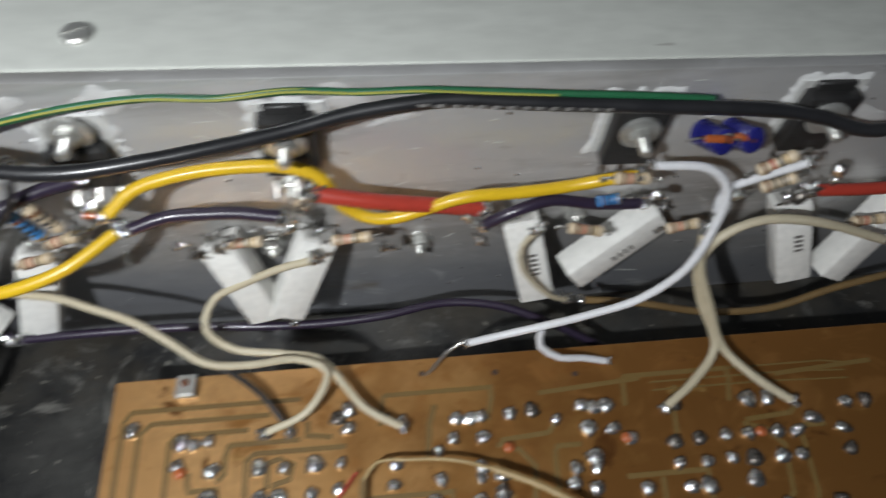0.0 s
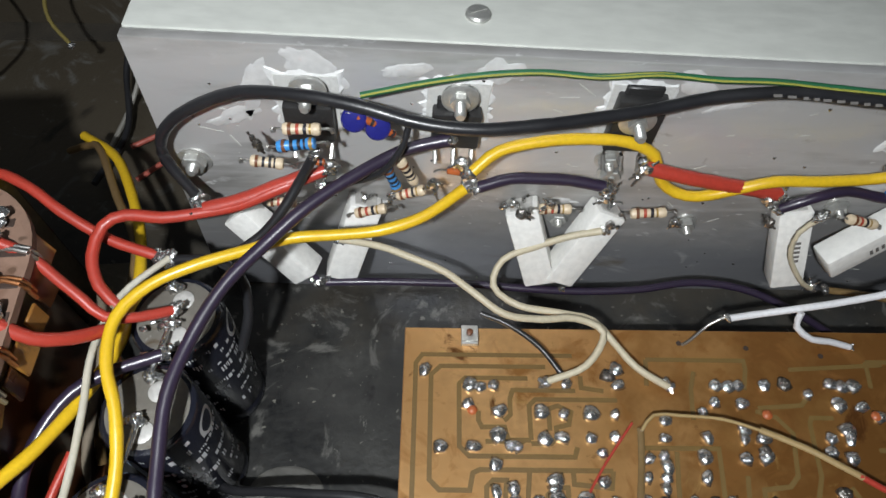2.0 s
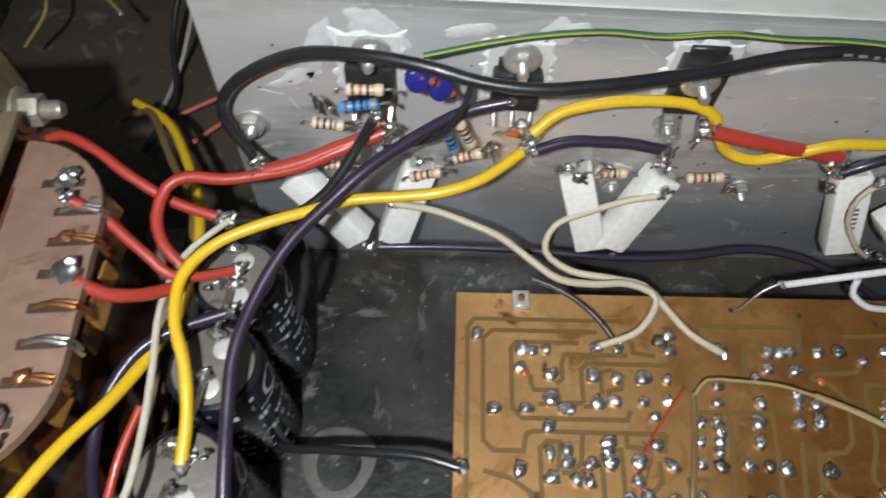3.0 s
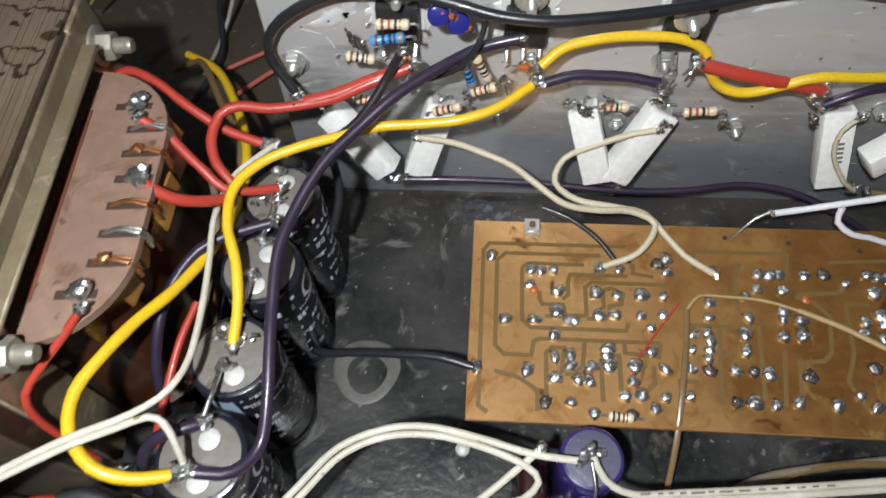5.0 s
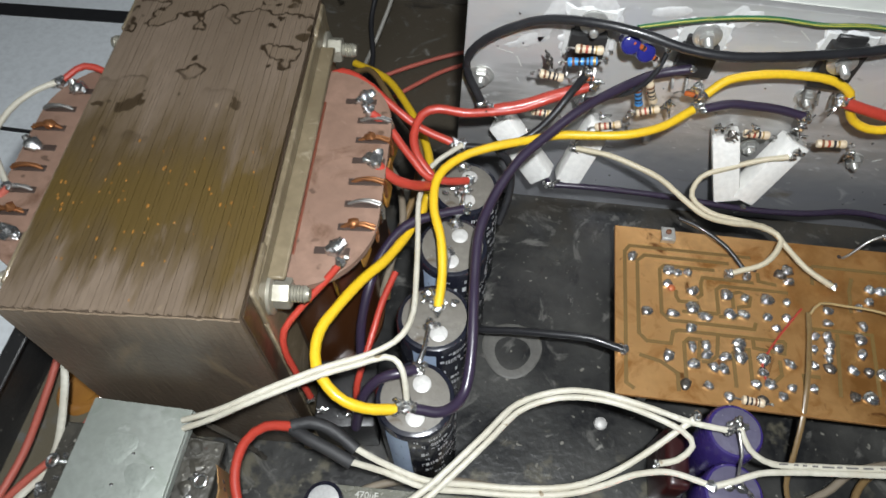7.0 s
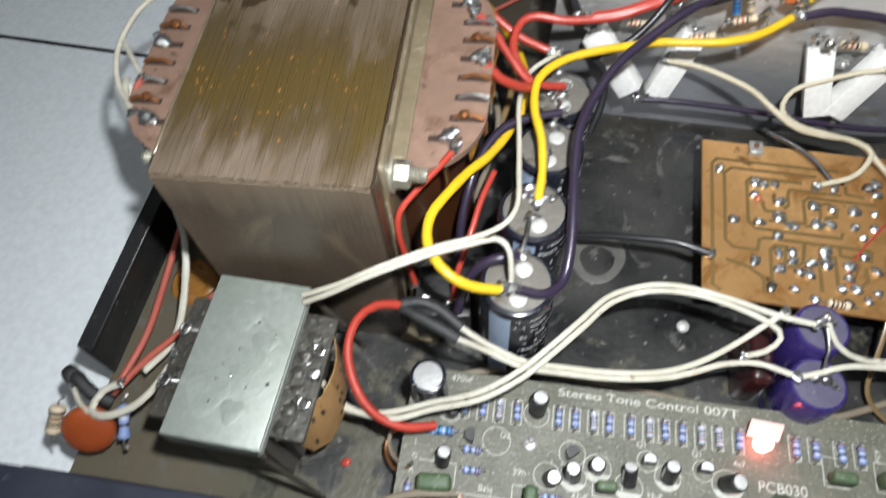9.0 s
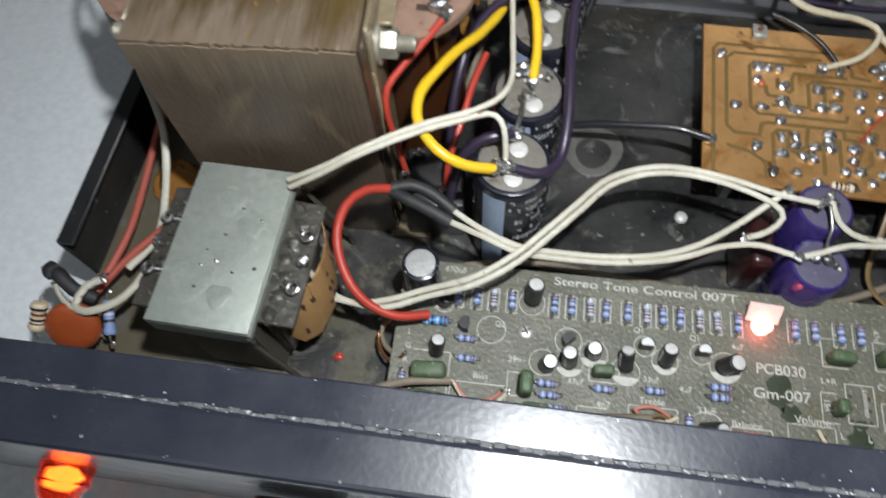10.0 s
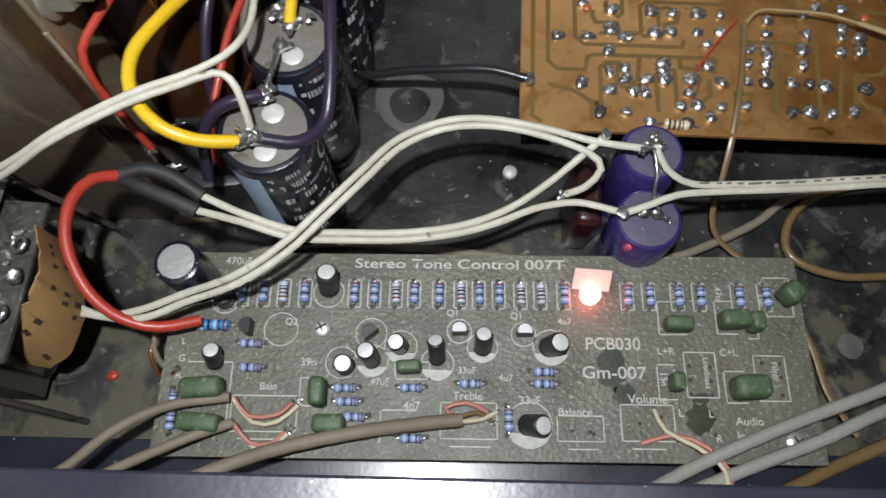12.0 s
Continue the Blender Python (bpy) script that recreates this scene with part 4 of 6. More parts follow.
# ---- big electrolytic capacitors ----
def big_capacitor(x, y, turn):
    t = thing("large_electrolytic_capacitor", "large black-sleeved electrolytic capacitor with a dusty grey top", "capacitor", at(x, y, 0, 0, 0, turn), "large capacitors in a row")
    b = bmesh.new()
    lathe(b, [(12.6, 0), (13, 0.8), (13, 4), (12.4, 5.2), (13, 6.4), (13, 56.3), (12.4, 57.6), (11.3, 58.0)], None, 40)
    can = local(part("sleeve", b, SLEEVE, t))
    b = bmesh.new()
    lathe(b, [(11.0, 0), (11.0, 0.3), (10.7, 0.4)], at(0, 0, 57.72), 36)
    disc = local(part("top_disc", b, CAPTOP, t, "dusty grey disc"))
    for vx, vy in ((1.5, 4.8), (1.0, -6.4)):
        b = bmesh.new()
        lathe(b, [(3.0, 0), (3.0, 0.35), (2.6, 0.6), (1.2, 0.7)], at(vx, vy, 58.0), 20)
        local(part("rivet", b, VENT, disc, "pale round rivet"))
    for vy in (7.8, -4.6):
        b = bmesh.new()
        box(b, 3.4, 0.9, 4.6, at(-1.2, vy, 60.2, 0, 0, 20), 0.2)
        blob(b, (-1.2, vy, 61.2), 1.7, (1.2, 1, 1), 0.55)
        blob(b, (0.9, vy + 0.4, 60.2), 1.2, (1.2, 1, 0.9), 0.55, 1)
        blob(b, (-3.0, vy + 0.3, 60.0), 1.1, (1.2, 1, 0.8), 0.55, 1)
        local(part("terminal", b, SOLDER, disc, "soldered lug"))

    def wrap(name, material, a0, a1, z0, z1, label=""):
        bm = bmesh.new()
        n = max(2, int(abs(a1 - a0) / 6))
        cols = []
        for k in range(n + 1):
            a = radians(a0 + (a1 - a0) * k / n)
            cols.append([bm.verts.new(mm(13.04 * math.cos(a), 13.04 * math.sin(a), z)) for z in (z0, z1)])
        for u, v in zip(cols, cols[1:]):
            bm.faces.new((u[0], v[0], v[1], u[1]))
        local(part(name, bm, material, can, label))

    wrap("stripe", PALEBLUE, -128, -92, 2, 54.6, "pale blue polarity stripe")
    for k, (z0, z1) in enumerate(((44, 51), (30, 37), (16, 23))):
        wrap("stripe_mark", SLEEVE, -117, -103, z0 + 2.4, z1 - 2.4)
    random.seed(int(100 - x))
    for row, (z, high, start, stop) in enumerate(((52.2, 2.0, -84, -30), (46.6, 3.0, -86, -8), (43.0, 1.6, -60, 40), (38.4, 3.0, -82, 10), (32.6, 2.2, -70, 50), (26.8, 3.0, -84, 0), (20.6, 2.0, -80, 40), (14.0, 2.6, -78, 20))):
        bm = bmesh.new()
        a = start
        while a < stop:
            w = random.uniform(3.0, 6.5)
            if random.random() < 0.68:
                for lean, cut in ((0.0, 0.34), (0.66, 1.0)) if random.random() < 0.55 else ((0.0, 1.0),):
                    a0, a1 = radians(a + w * lean), radians(a + w * cut)
                    z0 = z + (high * 0.45 if random.random() < 0.3 else 0)
                    bm.faces.new([bm.verts.new(mm(13.05 * math.cos(q), 13.05 * math.sin(q), zz)) for q, zz in ((a0, z0), (a1, z0), (a1, z + high), (a0, z + high))])
            a += w + (2.0 if random.random() < 0.85 else 9.0)
        local(part("printing", bm, WHITEPRINT, can))
    b = bmesh.new()
    for k in range(24):
        a0, a1 = 2 * math.pi * k / 24, 2 * math.pi * (k + 1) / 24
        v = []
        for a, r in ((a0, 1.0), (a1, 1.0), (a1, 0.72), (a0, 0.72)):
            ang = radians(8) + math.cos(a) * r * 4.2 / 13
            v.append(b.verts.new(mm(13.05 * math.cos(ang), 13.05 * math.sin(ang), 49.5 + 6.2 * math.sin(a) * r * 0.8)))
        b.faces.new(v)
    local(part("emblem", b, WHITEPRINT, can, "white oval emblem"))
    return t


for x, y, turn in ((-102, 24, 0), (-100, 53, 12), (-97.5, 82, -8), (-96, 109, 4)):
    big_capacitor(x, y, turn)


for p, q in (((-101, 48, 61), (-102.5, 33, 61.5)), ((-98, 77, 61), (-99.5, 61, 61.5)), ((-96, 105, 61), (-97.5, 90, 61.5))):
    wire("bare_wire", "bare tinned wire linking neighbouring capacitor terminals", [p, ((p[0] + q[0]) / 2 + 0.8, (p[1] + q[1]) / 2, 62.6), q], 0.9, SOLDER, (True, True), 1.5, group="links between the large capacitors")
random.seed(31)
for cx, cy in ((-103.5, 19.5), (-98, 106), (-96.5, 124), (-97, 94), (-99, 57)):
    b = bmesh.new()
    for k in range(9):
        q = Vector((cx + random.gauss(0, 2.6), cy + random.gauss(0, 1.1), 60.6 + random.uniform(0, 1.6)))
        blob(b, q, random.uniform(0.6, 1.5), (1.3, 0.9, 0.9), 0.6, 1)
        if k % 3 == 0:
            rod(b, q, q + Vector((random.uniform(-3, 3), random.uniform(-2, 2), random.uniform(0, 2.5))), 0.4, 6)
    tagged(part("solder_joint", b, SOLDER), "spiky lumps of shiny solder on a capacitor terminal", "solder joint", "solder joints on the large capacitors")


def violet_capacitor(x, y, h, r, tilt):
    t = thing("violet_capacitor", "violet-sleeved electrolytic capacitor with a grey top disc", "capacitor", at(x, y, 0.2, *tilt), "violet capacitors")
    b = bmesh.new()
    lathe(b, [(r * 0.97, 0), (r, 0.6), (r, 2.6), (r * 0.96, 3.4), (r, 4.2), (r, h - 1.2), (r * 0.93, h - 0.2), (r * 0.84, h)], None, 36)
    local(part("sleeve", b, PURPLESLEEVE, t))
    b = bmesh.new()
    lathe(b, [(r * 0.85, 0), (r * 0.85, 0.2), (r * 0.83, 0.25)], at(0, 0, h - 0.1), 32)
    local(part("top_disc", b, VIOLETTOP, t, "dusty violet-grey disc"))
    for k in (-1, 1):
        b = bmesh.new()
        tube(b, [(k * 2.6, 0.5, h), (k * 2.6, 0.5, h + 2.4), (k * 1.2, 2.0, h + 3.2)], 0.5, 6)
        blob(b, (k * 2.0, 0.8, h + 2.2), 1.6, (1.2, 0.9, 0.7), 0.6)
        local(part("lead", b, SOLDER, t))


violet_capacitor(5.0, 34.5, 35.5, 9.6, (0, 0, 0))
violet_capacitor(4.5, 15.5, 30, 10, (0, 0, 0))
b = bmesh.new()
box(b, 8.5, 22, 24, at(-12, 27, 12.2, 0, 4, 0), 2.4, 3)
tagged(part("film_capacitor", b, MAROON), "dark maroon dipped film capacitor beside the violet capacitors", "capacitor")

# ---- the mains transformer ----
TRAFO = at(-183, 84.5, 0, 0, 0, 4)
trafo = thing("mains_transformer", "large mains transformer with a varnish-stained laminated iron core", "transformer", TRAFO)
random.seed(11)
# thin sheets added on both core sides; their dark colour stands in for shade
for side in (1, -1):
    b = bmesh.new()
    box(b, 0.7, 129, 105, at(side * 33.45, 0, 52.9), 0.2)
    local(part("shaded_side_sheet", b, CORESIDE, trafo, "outer core sheet under dark brown varnish"))
n = 66
sheet = bmesh.new()
box(sheet, 66 / n * 0.945, 130, 106, at(0, 0, 53.2))
sheet = local(part("lamination", sheet, LAMI, trafo, "thin varnished iron sheet", smooth=False))
sheet.matrix_basis = at(-33 + 33 / n, 0, 0)
for k in range(1, n):
    ob = new("lamination", sheet.data)
    ob.parent = trafo
    ob.matrix_basis = at(-33 + 66 * (k + 0.5) / n, random.uniform(-0.25, 0.25), random.uniform(-0.22, 0.12))
b = bmesh.new()
box(b, 65.5, 129, 105, at(0, 0, 52.7))
local(part("core_filling", b, DARK_IRON, trafo, smooth=False))
# strips over the front face, darker than the top of the core
b = bmesh.new()
for k in range(33):
    box(b, 1.94, 0.5, 104.5 + random.uniform(-0.6, 0.6), at(-32 + 2 * k, -65.35 - random.uniform(0, 0.07), 53))
varnish = local(part("front_edges", b, FRONT_EDGES, trafo, "dark varnish over the sheet edges", smooth=False))
varnish["kind"] = "stuff"
random.seed(71)
b = bmesh.new()
for k in range(70):
    blob(b, (random.uniform(-30, 30), random.gauss(-28, 14), 106.2), random.uniform(0.2, 0.55), (0.8, 1.6, 0.5), 0.4, 1)
drops = local(part("varnish_drop", b, AMBER, trafo, "glossy amber beads of varnish"))
drops["kind"] = "stuff"


def rounded_plate(bm, hx, hy, r, z0, z1, seg=10):
    ring = []
    for cx, cy, a0 in ((hx - r, hy - r, 0), (-hx + r, hy - r, 90), (-hx + r, -hy + r, 180), (hx - r, -hy + r, 270)):
        for k in range(seg + 1):
            a = radians(a0 + 90 * k / seg)
            ring.append((cx + r * math.cos(a), cy + r * math.sin(a)))
    lo, hi = [bm.verts.new(mm(x, y, z0)) for x, y in ring], [bm.verts.new(mm(x, y, z1)) for x, y in ring]
    bm.faces.new(lo[::-1]), bm.faces.new(hi)
    for k in range(len(ring)):
        bm.faces.new((lo[k], lo[(k + 1) % len(ring)], hi[(k + 1) % len(ring)], hi[k]))
    return bm


local(part("coil", rounded_plate(bmesh.new(), 57, 38.5, 25, 15, 86), COIL, trafo, "winding wrapped in dark brown varnished paper"))
for side in (1, -1):
    b = bmesh.new()
    box(b, 1.8, 64, 0.35, at(side * 37.4, -2, 88.75), 0.1)
    local(part("tape_strip", b, BROWNRED, trafo, "dull red tape strip along the flange"))
local(part("upper_flange", rounded_plate(bmesh.new(), 62.5, 46, 27, 86, 88.5), PINK, trafo, "pinkish pressboard flange with slots"))
local(part("lower_flange", rounded_plate(bmesh.new(), 57.5, 41, 25, 12.5, 15), COIL, trafo))
for side in (1, -1):
    for k in range(8):
        y = -32 + 9 * k
        edge = 62 - max(0, abs(y) - 18) ** 2 * 0.035
        b = bmesh.new()
        box(b, 11, 2.6, 0.3, at(side * (edge - 5.6), y, 88.55, 0, 0, 0), 0.1)
        local(part("slot", b, SLOT, trafo))
        b = bmesh.new()
        if k in (0, 4, 7):
            blob(b, (side * (edge - 4), y, 90.4), 2.7, (1, 1.1, 0.8), 0.5)
            blob(b, (side * (edge - 2), y + 1.4, 91.4), 1.5, (1, 1, 1), 0.5)
            blob(b, (side * (edge - 6), y - 0.6, 90.0), 1.6, (1, 1, 0.8), 0.5)
            local(part("terminal", b, SOLDER, trafo, "soldered terminal"))
        else:
            tube(b, [(side * (edge - 10), y, 88.2), (side * (edge - 6), y + 0.5, 89.6), (side * (edge + 0.2), y - 0.4, 89.0), (side * (edge + 1.0), y - 0.4, 82)], 0.62, 8)
            tube(b, [(side * (edge - 9), y + 1.1, 88.2), (side * (edge - 5), y + 1.3, 89.3), (side * (edge + 0.4), y + 0.9, 88.8), (side * (edge + 1.0), y + 0.8, 83)], 0.5, 8)
            if k in (1, 5):
                blob(b, (side * (edge - 6), y + 0.5, 90.3), 1.8, (1, 1, 0.8), 0.5)
            local(part("terminal", b, ENAMEL if k % 2 else LEAD, trafo, "enamelled winding end"))
random.seed(21)
for side in (1, -1):
    for k in range(9):
        y = -34 + 8.5 * k + random.uniform(-1.5, 1.5)
        edge = 60 - max(0, abs(y) - 18) ** 2 * 0.04
        b = bmesh.new()
        box(b, 1.0, random.uniform(5, 9.5), random.uniform(7, 15), at(side * (edge + random.uniform(0, 2.5)), y, random.uniform(77, 82), 0, side * random.uniform(-22, 4), random.uniform(-12, 12)), 0.3)
        local(part("paper_flap", b, AMBER if k % 3 else COIL, trafo, "ragged amber insulating paper at the winding"))
for side in (1, -1):
    b = bmesh.new()
    box(b, 2, 112, 6, at(side * 34.2, 0, 101), 0.5)
    box(b, 6, 96, 1.6, at(side * 37.0, 0, 97.5), 0.5)
    local(part("clamp_frame", b, CLAMP, trafo, "dull steel clamp strip"))
    for y in (-49, 54):
        b = bmesh.new()
        box(b, 1.8, 17, 30, at(side * 34.1, y * 1.0, 90.5), 0.6)
        box(b, 1.8, 16, 88, at(side * 34.0, y * 1.02, 44), 0.5)
        local(part("clamp_ear", b, CLAMP, trafo, "dull steel clamp ear"))
        b = bmesh.new()
        lathe(b, [(6.6, 0), (6.6, 1.0), (6.0, 1.3)], at(side * 35, y, 91.5, 0, 90 * side, 0), 20)
        lathe(b, [(4.6, 0), (4.6, 4.2), (4.2, 4.8)], at(side * 36.2, y, 91.5, 0, 90 * side, 0), 6)
        prof = [(2.4, 0)]
        for k in range(7):
            prof += [(2.7, 0.4 + 0.9 * k), (2.3, 0.85 + 0.9 * k)]
        lathe(b, prof + [(2.0, 7.2)], at(side * 39, y, 91.5, 0, 90 * side, 0), 14)
        local(part("bolt", b, DULLZINC, trafo, "dull zinc bolt with nut and washer"))
        b = bmesh.new()
        box(b, 16, 36, 2, at(side * 39, y * 1.02, 1.2), 0.5)
        lathe(b, [(2.4, 0), (2.4, 1.8), (1.3, 2.2), (1.3, 7)], at(side * 45, y * 1.02, 2.2), 12)
        local(part("foot", b, CLAMP, trafo, "steel mounting foot"))

# ---- the small shielded transformer ----
small = thing("small_transformer", "small transformer under a dull tinned steel cover", "transformer", at(-188.5, -17, 0, -1, 0, 0))
b = bmesh.new()
box(b, 33, 57, 1.4, at(0, 0, 54.0, 0, 0, 0), 0.5, 2)
cover = local(part("cover", b, COVER, small))
for side in (1, -1):
    b = bmesh.new()
    box(b, 33, 1.2, 8, at(0, side * 28.0, 49.6), 0.4)
    local(part("end_plate", b, COVER, small))
    b = bmesh.new()
    box(b, 1.2, 57, 3, at(side * 16.2, 0, 51.8), 0.3)
    local(part("folded_edge", b, COVER, small, "bright folded edge"))
    b = bmesh.new()
    tube(b, [(15.6, side * 28.2, 50), (17, side * 28.8, 40), (24, side * 30, 18), (27, side * 30.5, 1)], 1.0, 6)
    local(part("leg", b, DARK_IRON, small, "dark bent mounting strap"))
for x, y, r in ((3, -2, 6.5), (-2, 14, 5), (4, -18, 4), (-6, -14, 7), (7, 6, 4.5)):
    b = bmesh.new()
    lathe(b, [(r, 0), (r * 0.96, 0.04)], at(x, y, 54.72 + 0.01 * r), 24, 0.16)
    local(part("stain", b, COVERSTAIN, cover, "dark greenish stain"))
random.seed(61)
b = bmesh.new()
for k in range(9):
    blob(b, (random.uniform(-13, 13), random.uniform(-24, 24), 54.8), random.uniform(0.3, 0.7), (1.2, 1, 0.4), 0.4, 1)
local(part("solder_splash", b, SOLDER, cover, "tiny bright solder splashes"))
b = bmesh.new()
box(b, 28, 50, 49, at(0, 0, 27.5), 0.6)
local(part("core", b, DARK_IRON, small, "dark iron core"))
b = bmesh.new()
rounded_plate(b, 17, 20, 6, 6, 40)
local(part("coil", b, DARK_IRON, small))
for side in (1, -1):
    b = bmesh.new()
    box(b, 13, 44, 2.0, at(side * 20.4, 0, 46.0, 0, side * 6, 0), 0.4)
    box(b, 2.0, 40, 30, at(side * 18.4, 0, 31), 0.4)
    for k in range(7):
        blob(b, (side * (18 + 1.2 * (k % 3)), -19 + 6.4 * k, 46.4), 2.6, (1.2, 1.1, 0.6), 0.5, 2)
    strip_ = local(part("terminal_strip", b, GRIME, small, "dark grimy terminal strip"))
    for y in (-10, 8.5, 1.5):
        b = bmesh.new()
        ringed = [(side * 24.2 + 1.9 * math.cos(a), y + 1.9 * math.sin(a), 49.4 + 0.5 * math.cos(a)) for a in [k * math.pi / 6 for k in range(13)]]
        if y == 1.5:
            blob(b, (side * 24.6, y - 1.5, 48.8), 1.9, (1.1, 1.2, 0.8), 0.6)
        else:
            tube(b, ringed, 0.62, 8)
            rod(b, (side * 22.4, y, 48.8), (side * 19.5, y + 0.5, 47.4), 0.7, 6)
        blob(b, (side * 21.4, y + 2.2, 48), 1.1, rough=0.5, sub=1)
        local(part("eyelet", b, SOLDER, small, "tinned eyelet"))

b = bmesh.new()
upper = smooth_path([(-160, -3, 51.5), (-158.3, -7, 52), (-157.5, -13, 49), (-160, -22, 46), (-166, -28, 44), (-173, -30.5, 42)], 1.6)
lower = smooth_path([(-164, 0, 26), (-161, -6, 25), (-157.5, -14, 24.5), (-157, -24, 24), (-163, -34.5, 22.7), (-177, -33, 25)], 1.6)
random.seed(44)
count = 26
fronts, backs = [], []
for k in range(count):
    u = upper[min(len(upper) - 1, round(k * (len(upper) - 1) / (count - 1)))]
    v = lower[min(len(lower) - 1, round(k * (len(lower) - 1) / (count - 1)))]
    u = u + Vector((0, 0, random.uniform(-1.2, 0.8)))
    v = v + Vector((random.uniform(-0.3, 0.3), random.uniform(-0.3, 0.3), random.uniform(-1.0, 1.0)))
    rows = [u.lerp(v, j / 4) + Vector((0.8, -0.5, 0)) * math.sin(math.pi * j / 4) for j in range(5)]
    fronts.append([b.verts.new(p * MM) for p in rows])
    backs.append([b.verts.new((p + Vector((-0.5, 0.4, 0))) * MM) for p in rows])
for k in range(count - 1):
    for j in range(4):
        b.faces.new((fronts[k][j], fronts[k + 1][j], fronts[k + 1][j + 1], fronts[k][j + 1]))
        b.faces.new((backs[k + 1][j], backs[k][j], backs[k][j + 1], backs[k + 1][j + 1]))
    b.faces.new((fronts[k][0], backs[k][0], backs[k + 1][0], fronts[k + 1][0]))
    b.faces.new((fronts[k][4], fronts[k + 1][4], backs[k + 1][4], backs[k][4]))
strip = tagged(part("paper_strip", b, PAPER), "curled torn brown paper insulation strip beside the small transformer", "paper")
random.seed(45)
for row, share in enumerate((0.25, 0.5, 0.75)):
    for k in range(2 + row, 20, 2):
        u = upper[round(k * (len(upper) - 1) / (count - 1))]
        v = lower[round(k * (len(lower) - 1) / (count - 1))]
        if random.random() < 0.45:
            p = u.lerp(v, share) + Vector((0.8, -0.5, 0)) * math.sin(math.pi * share)
            d = (lower[min(len(lower) - 1, round(k * (len(lower) - 1) / (count - 1)) + 1)] - v)
            away = d.cross(u - v).normalized()
            away = away if away.x - away.y > 0 else -away
            b = bmesh.new()
            box(b, random.uniform(0.9, 1.6), 0.25, random.uniform(1.6, 2.6), Matrix.Translation((p + away * 0.2) * MM) @ away.to_track_quat("Y", "Z").to_matrix().to_4x4())
            part("print", b, SLOT, strip)

# ---- tone control board ----
TURN = 2.2
TONE_Z = 15.5
tone = thing("tone_control_board", "dusty grey-green tone control circuit board with white printing", "circuit board", at(-41, -26, TONE_Z, 0, 0, TURN))
b = bmesh.new()
box(b, 189, 60.9, 1.6, at(0, 3.05, -0.8), 0.15)
local(part("base_sheet", b, TONE, tone))
TONE_IN = tone.matrix_basis.inverted()


def on_tone(x, y, z=0.0, turn=0.0):
    """A pose on the board from a place in the room."""
    return at(x, y, TONE_Z + z, 0, 0, TURN + turn)


def silk(name, bm, label=""):
    ob = part(name, bm, SILK, None, label, smooth=False)
    ob.parent = tone
    ob.matrix_parent_inverse = TONE_IN
    return ob


def silk_line(bm, p, q, w=0.35):
    p, q = Vector((*p, TONE_Z + 0.05)), Vector((*q, TONE_Z + 0.05))
    d = (q - p).normalized()
    n_ = Vector((-d.y, d.x, 0)) * w / 2
    e = d * w / 2
    bm.faces.new([bm.verts.new(v * MM) for v in (p - e - n_, q + e - n_, q + e + n_, p - e + n_)])


def silk_box(x0, y0, x1, y1, sides="tblr"):
    bm = bmesh.new()
    t = radians(TURN)
    dx, dy = math.cos(t), math.sin(t)
    w, h = x1 - x0, y1 - y0
    a, c = (x0, y0), (x0 + w * dx, y0 + w * dy)
    e, f = (c[0] - h * dy, c[1] + h * dx), (a[0] - h * dy, a[1] + h * dx)
    for key, p, q in (("b", a, c), ("r", c, e), ("t", e, f), ("l", f, a)):
        if key in sides:
            silk_line(bm, p, q)
    silk("outline", bm)


def silk_ring(x, y, r, half=False):
    bm = bmesh.new()
    n_ = 32
    turns = [2 * math.pi * k / n_ for k in range(n_)]
    inner, outer = [[bm.verts.new(mm(x + q * math.cos(a), y + q * math.sin(a), TONE_Z + 0.05)) for a in turns] for q in (r - 0.15, r + 0.15)]
    for k in range(n_):
        bm.faces.new((inner[k], outer[k], outer[(k + 1) % n_], inner[(k + 1) % n_]))
    if half:
        ring = [(x + r * math.cos(a), y + r * math.sin(a)) for a in (math.pi * (1.12 + 0.76 * k / 12) for k in range(13))]
        bm.faces.new([bm.verts.new(mm(u, v, TONE_Z + 0.045)) for u, v in ring])
    silk("outline", bm)


def silk_text(words, x, y, size, turn=0.0, wide=1.0):
    cu = bpy.data.curves.new("printed_text", "FONT")
    cu.body, cu.size, cu.offset = words, size * MM, (0.05 if size > 4 else 0.02) * MM
    ob = new("printed_text", cu)
    me = bpy.data.meshes.new_from_object(ob.evaluated_get(bpy.context.evaluated_depsgraph_get()))
    bpy.data.objects.remove(ob)
    me.materials.clear()
    me.materials.append(SILK)
    ob = new("printed_text", me)
    ob.parent = tone
    ob.matrix_parent_inverse = TONE_IN
    ob.matrix_basis = on_tone(x, y, 0.06, turn) @ Matrix.Diagonal((wide, 1, 1, 1))


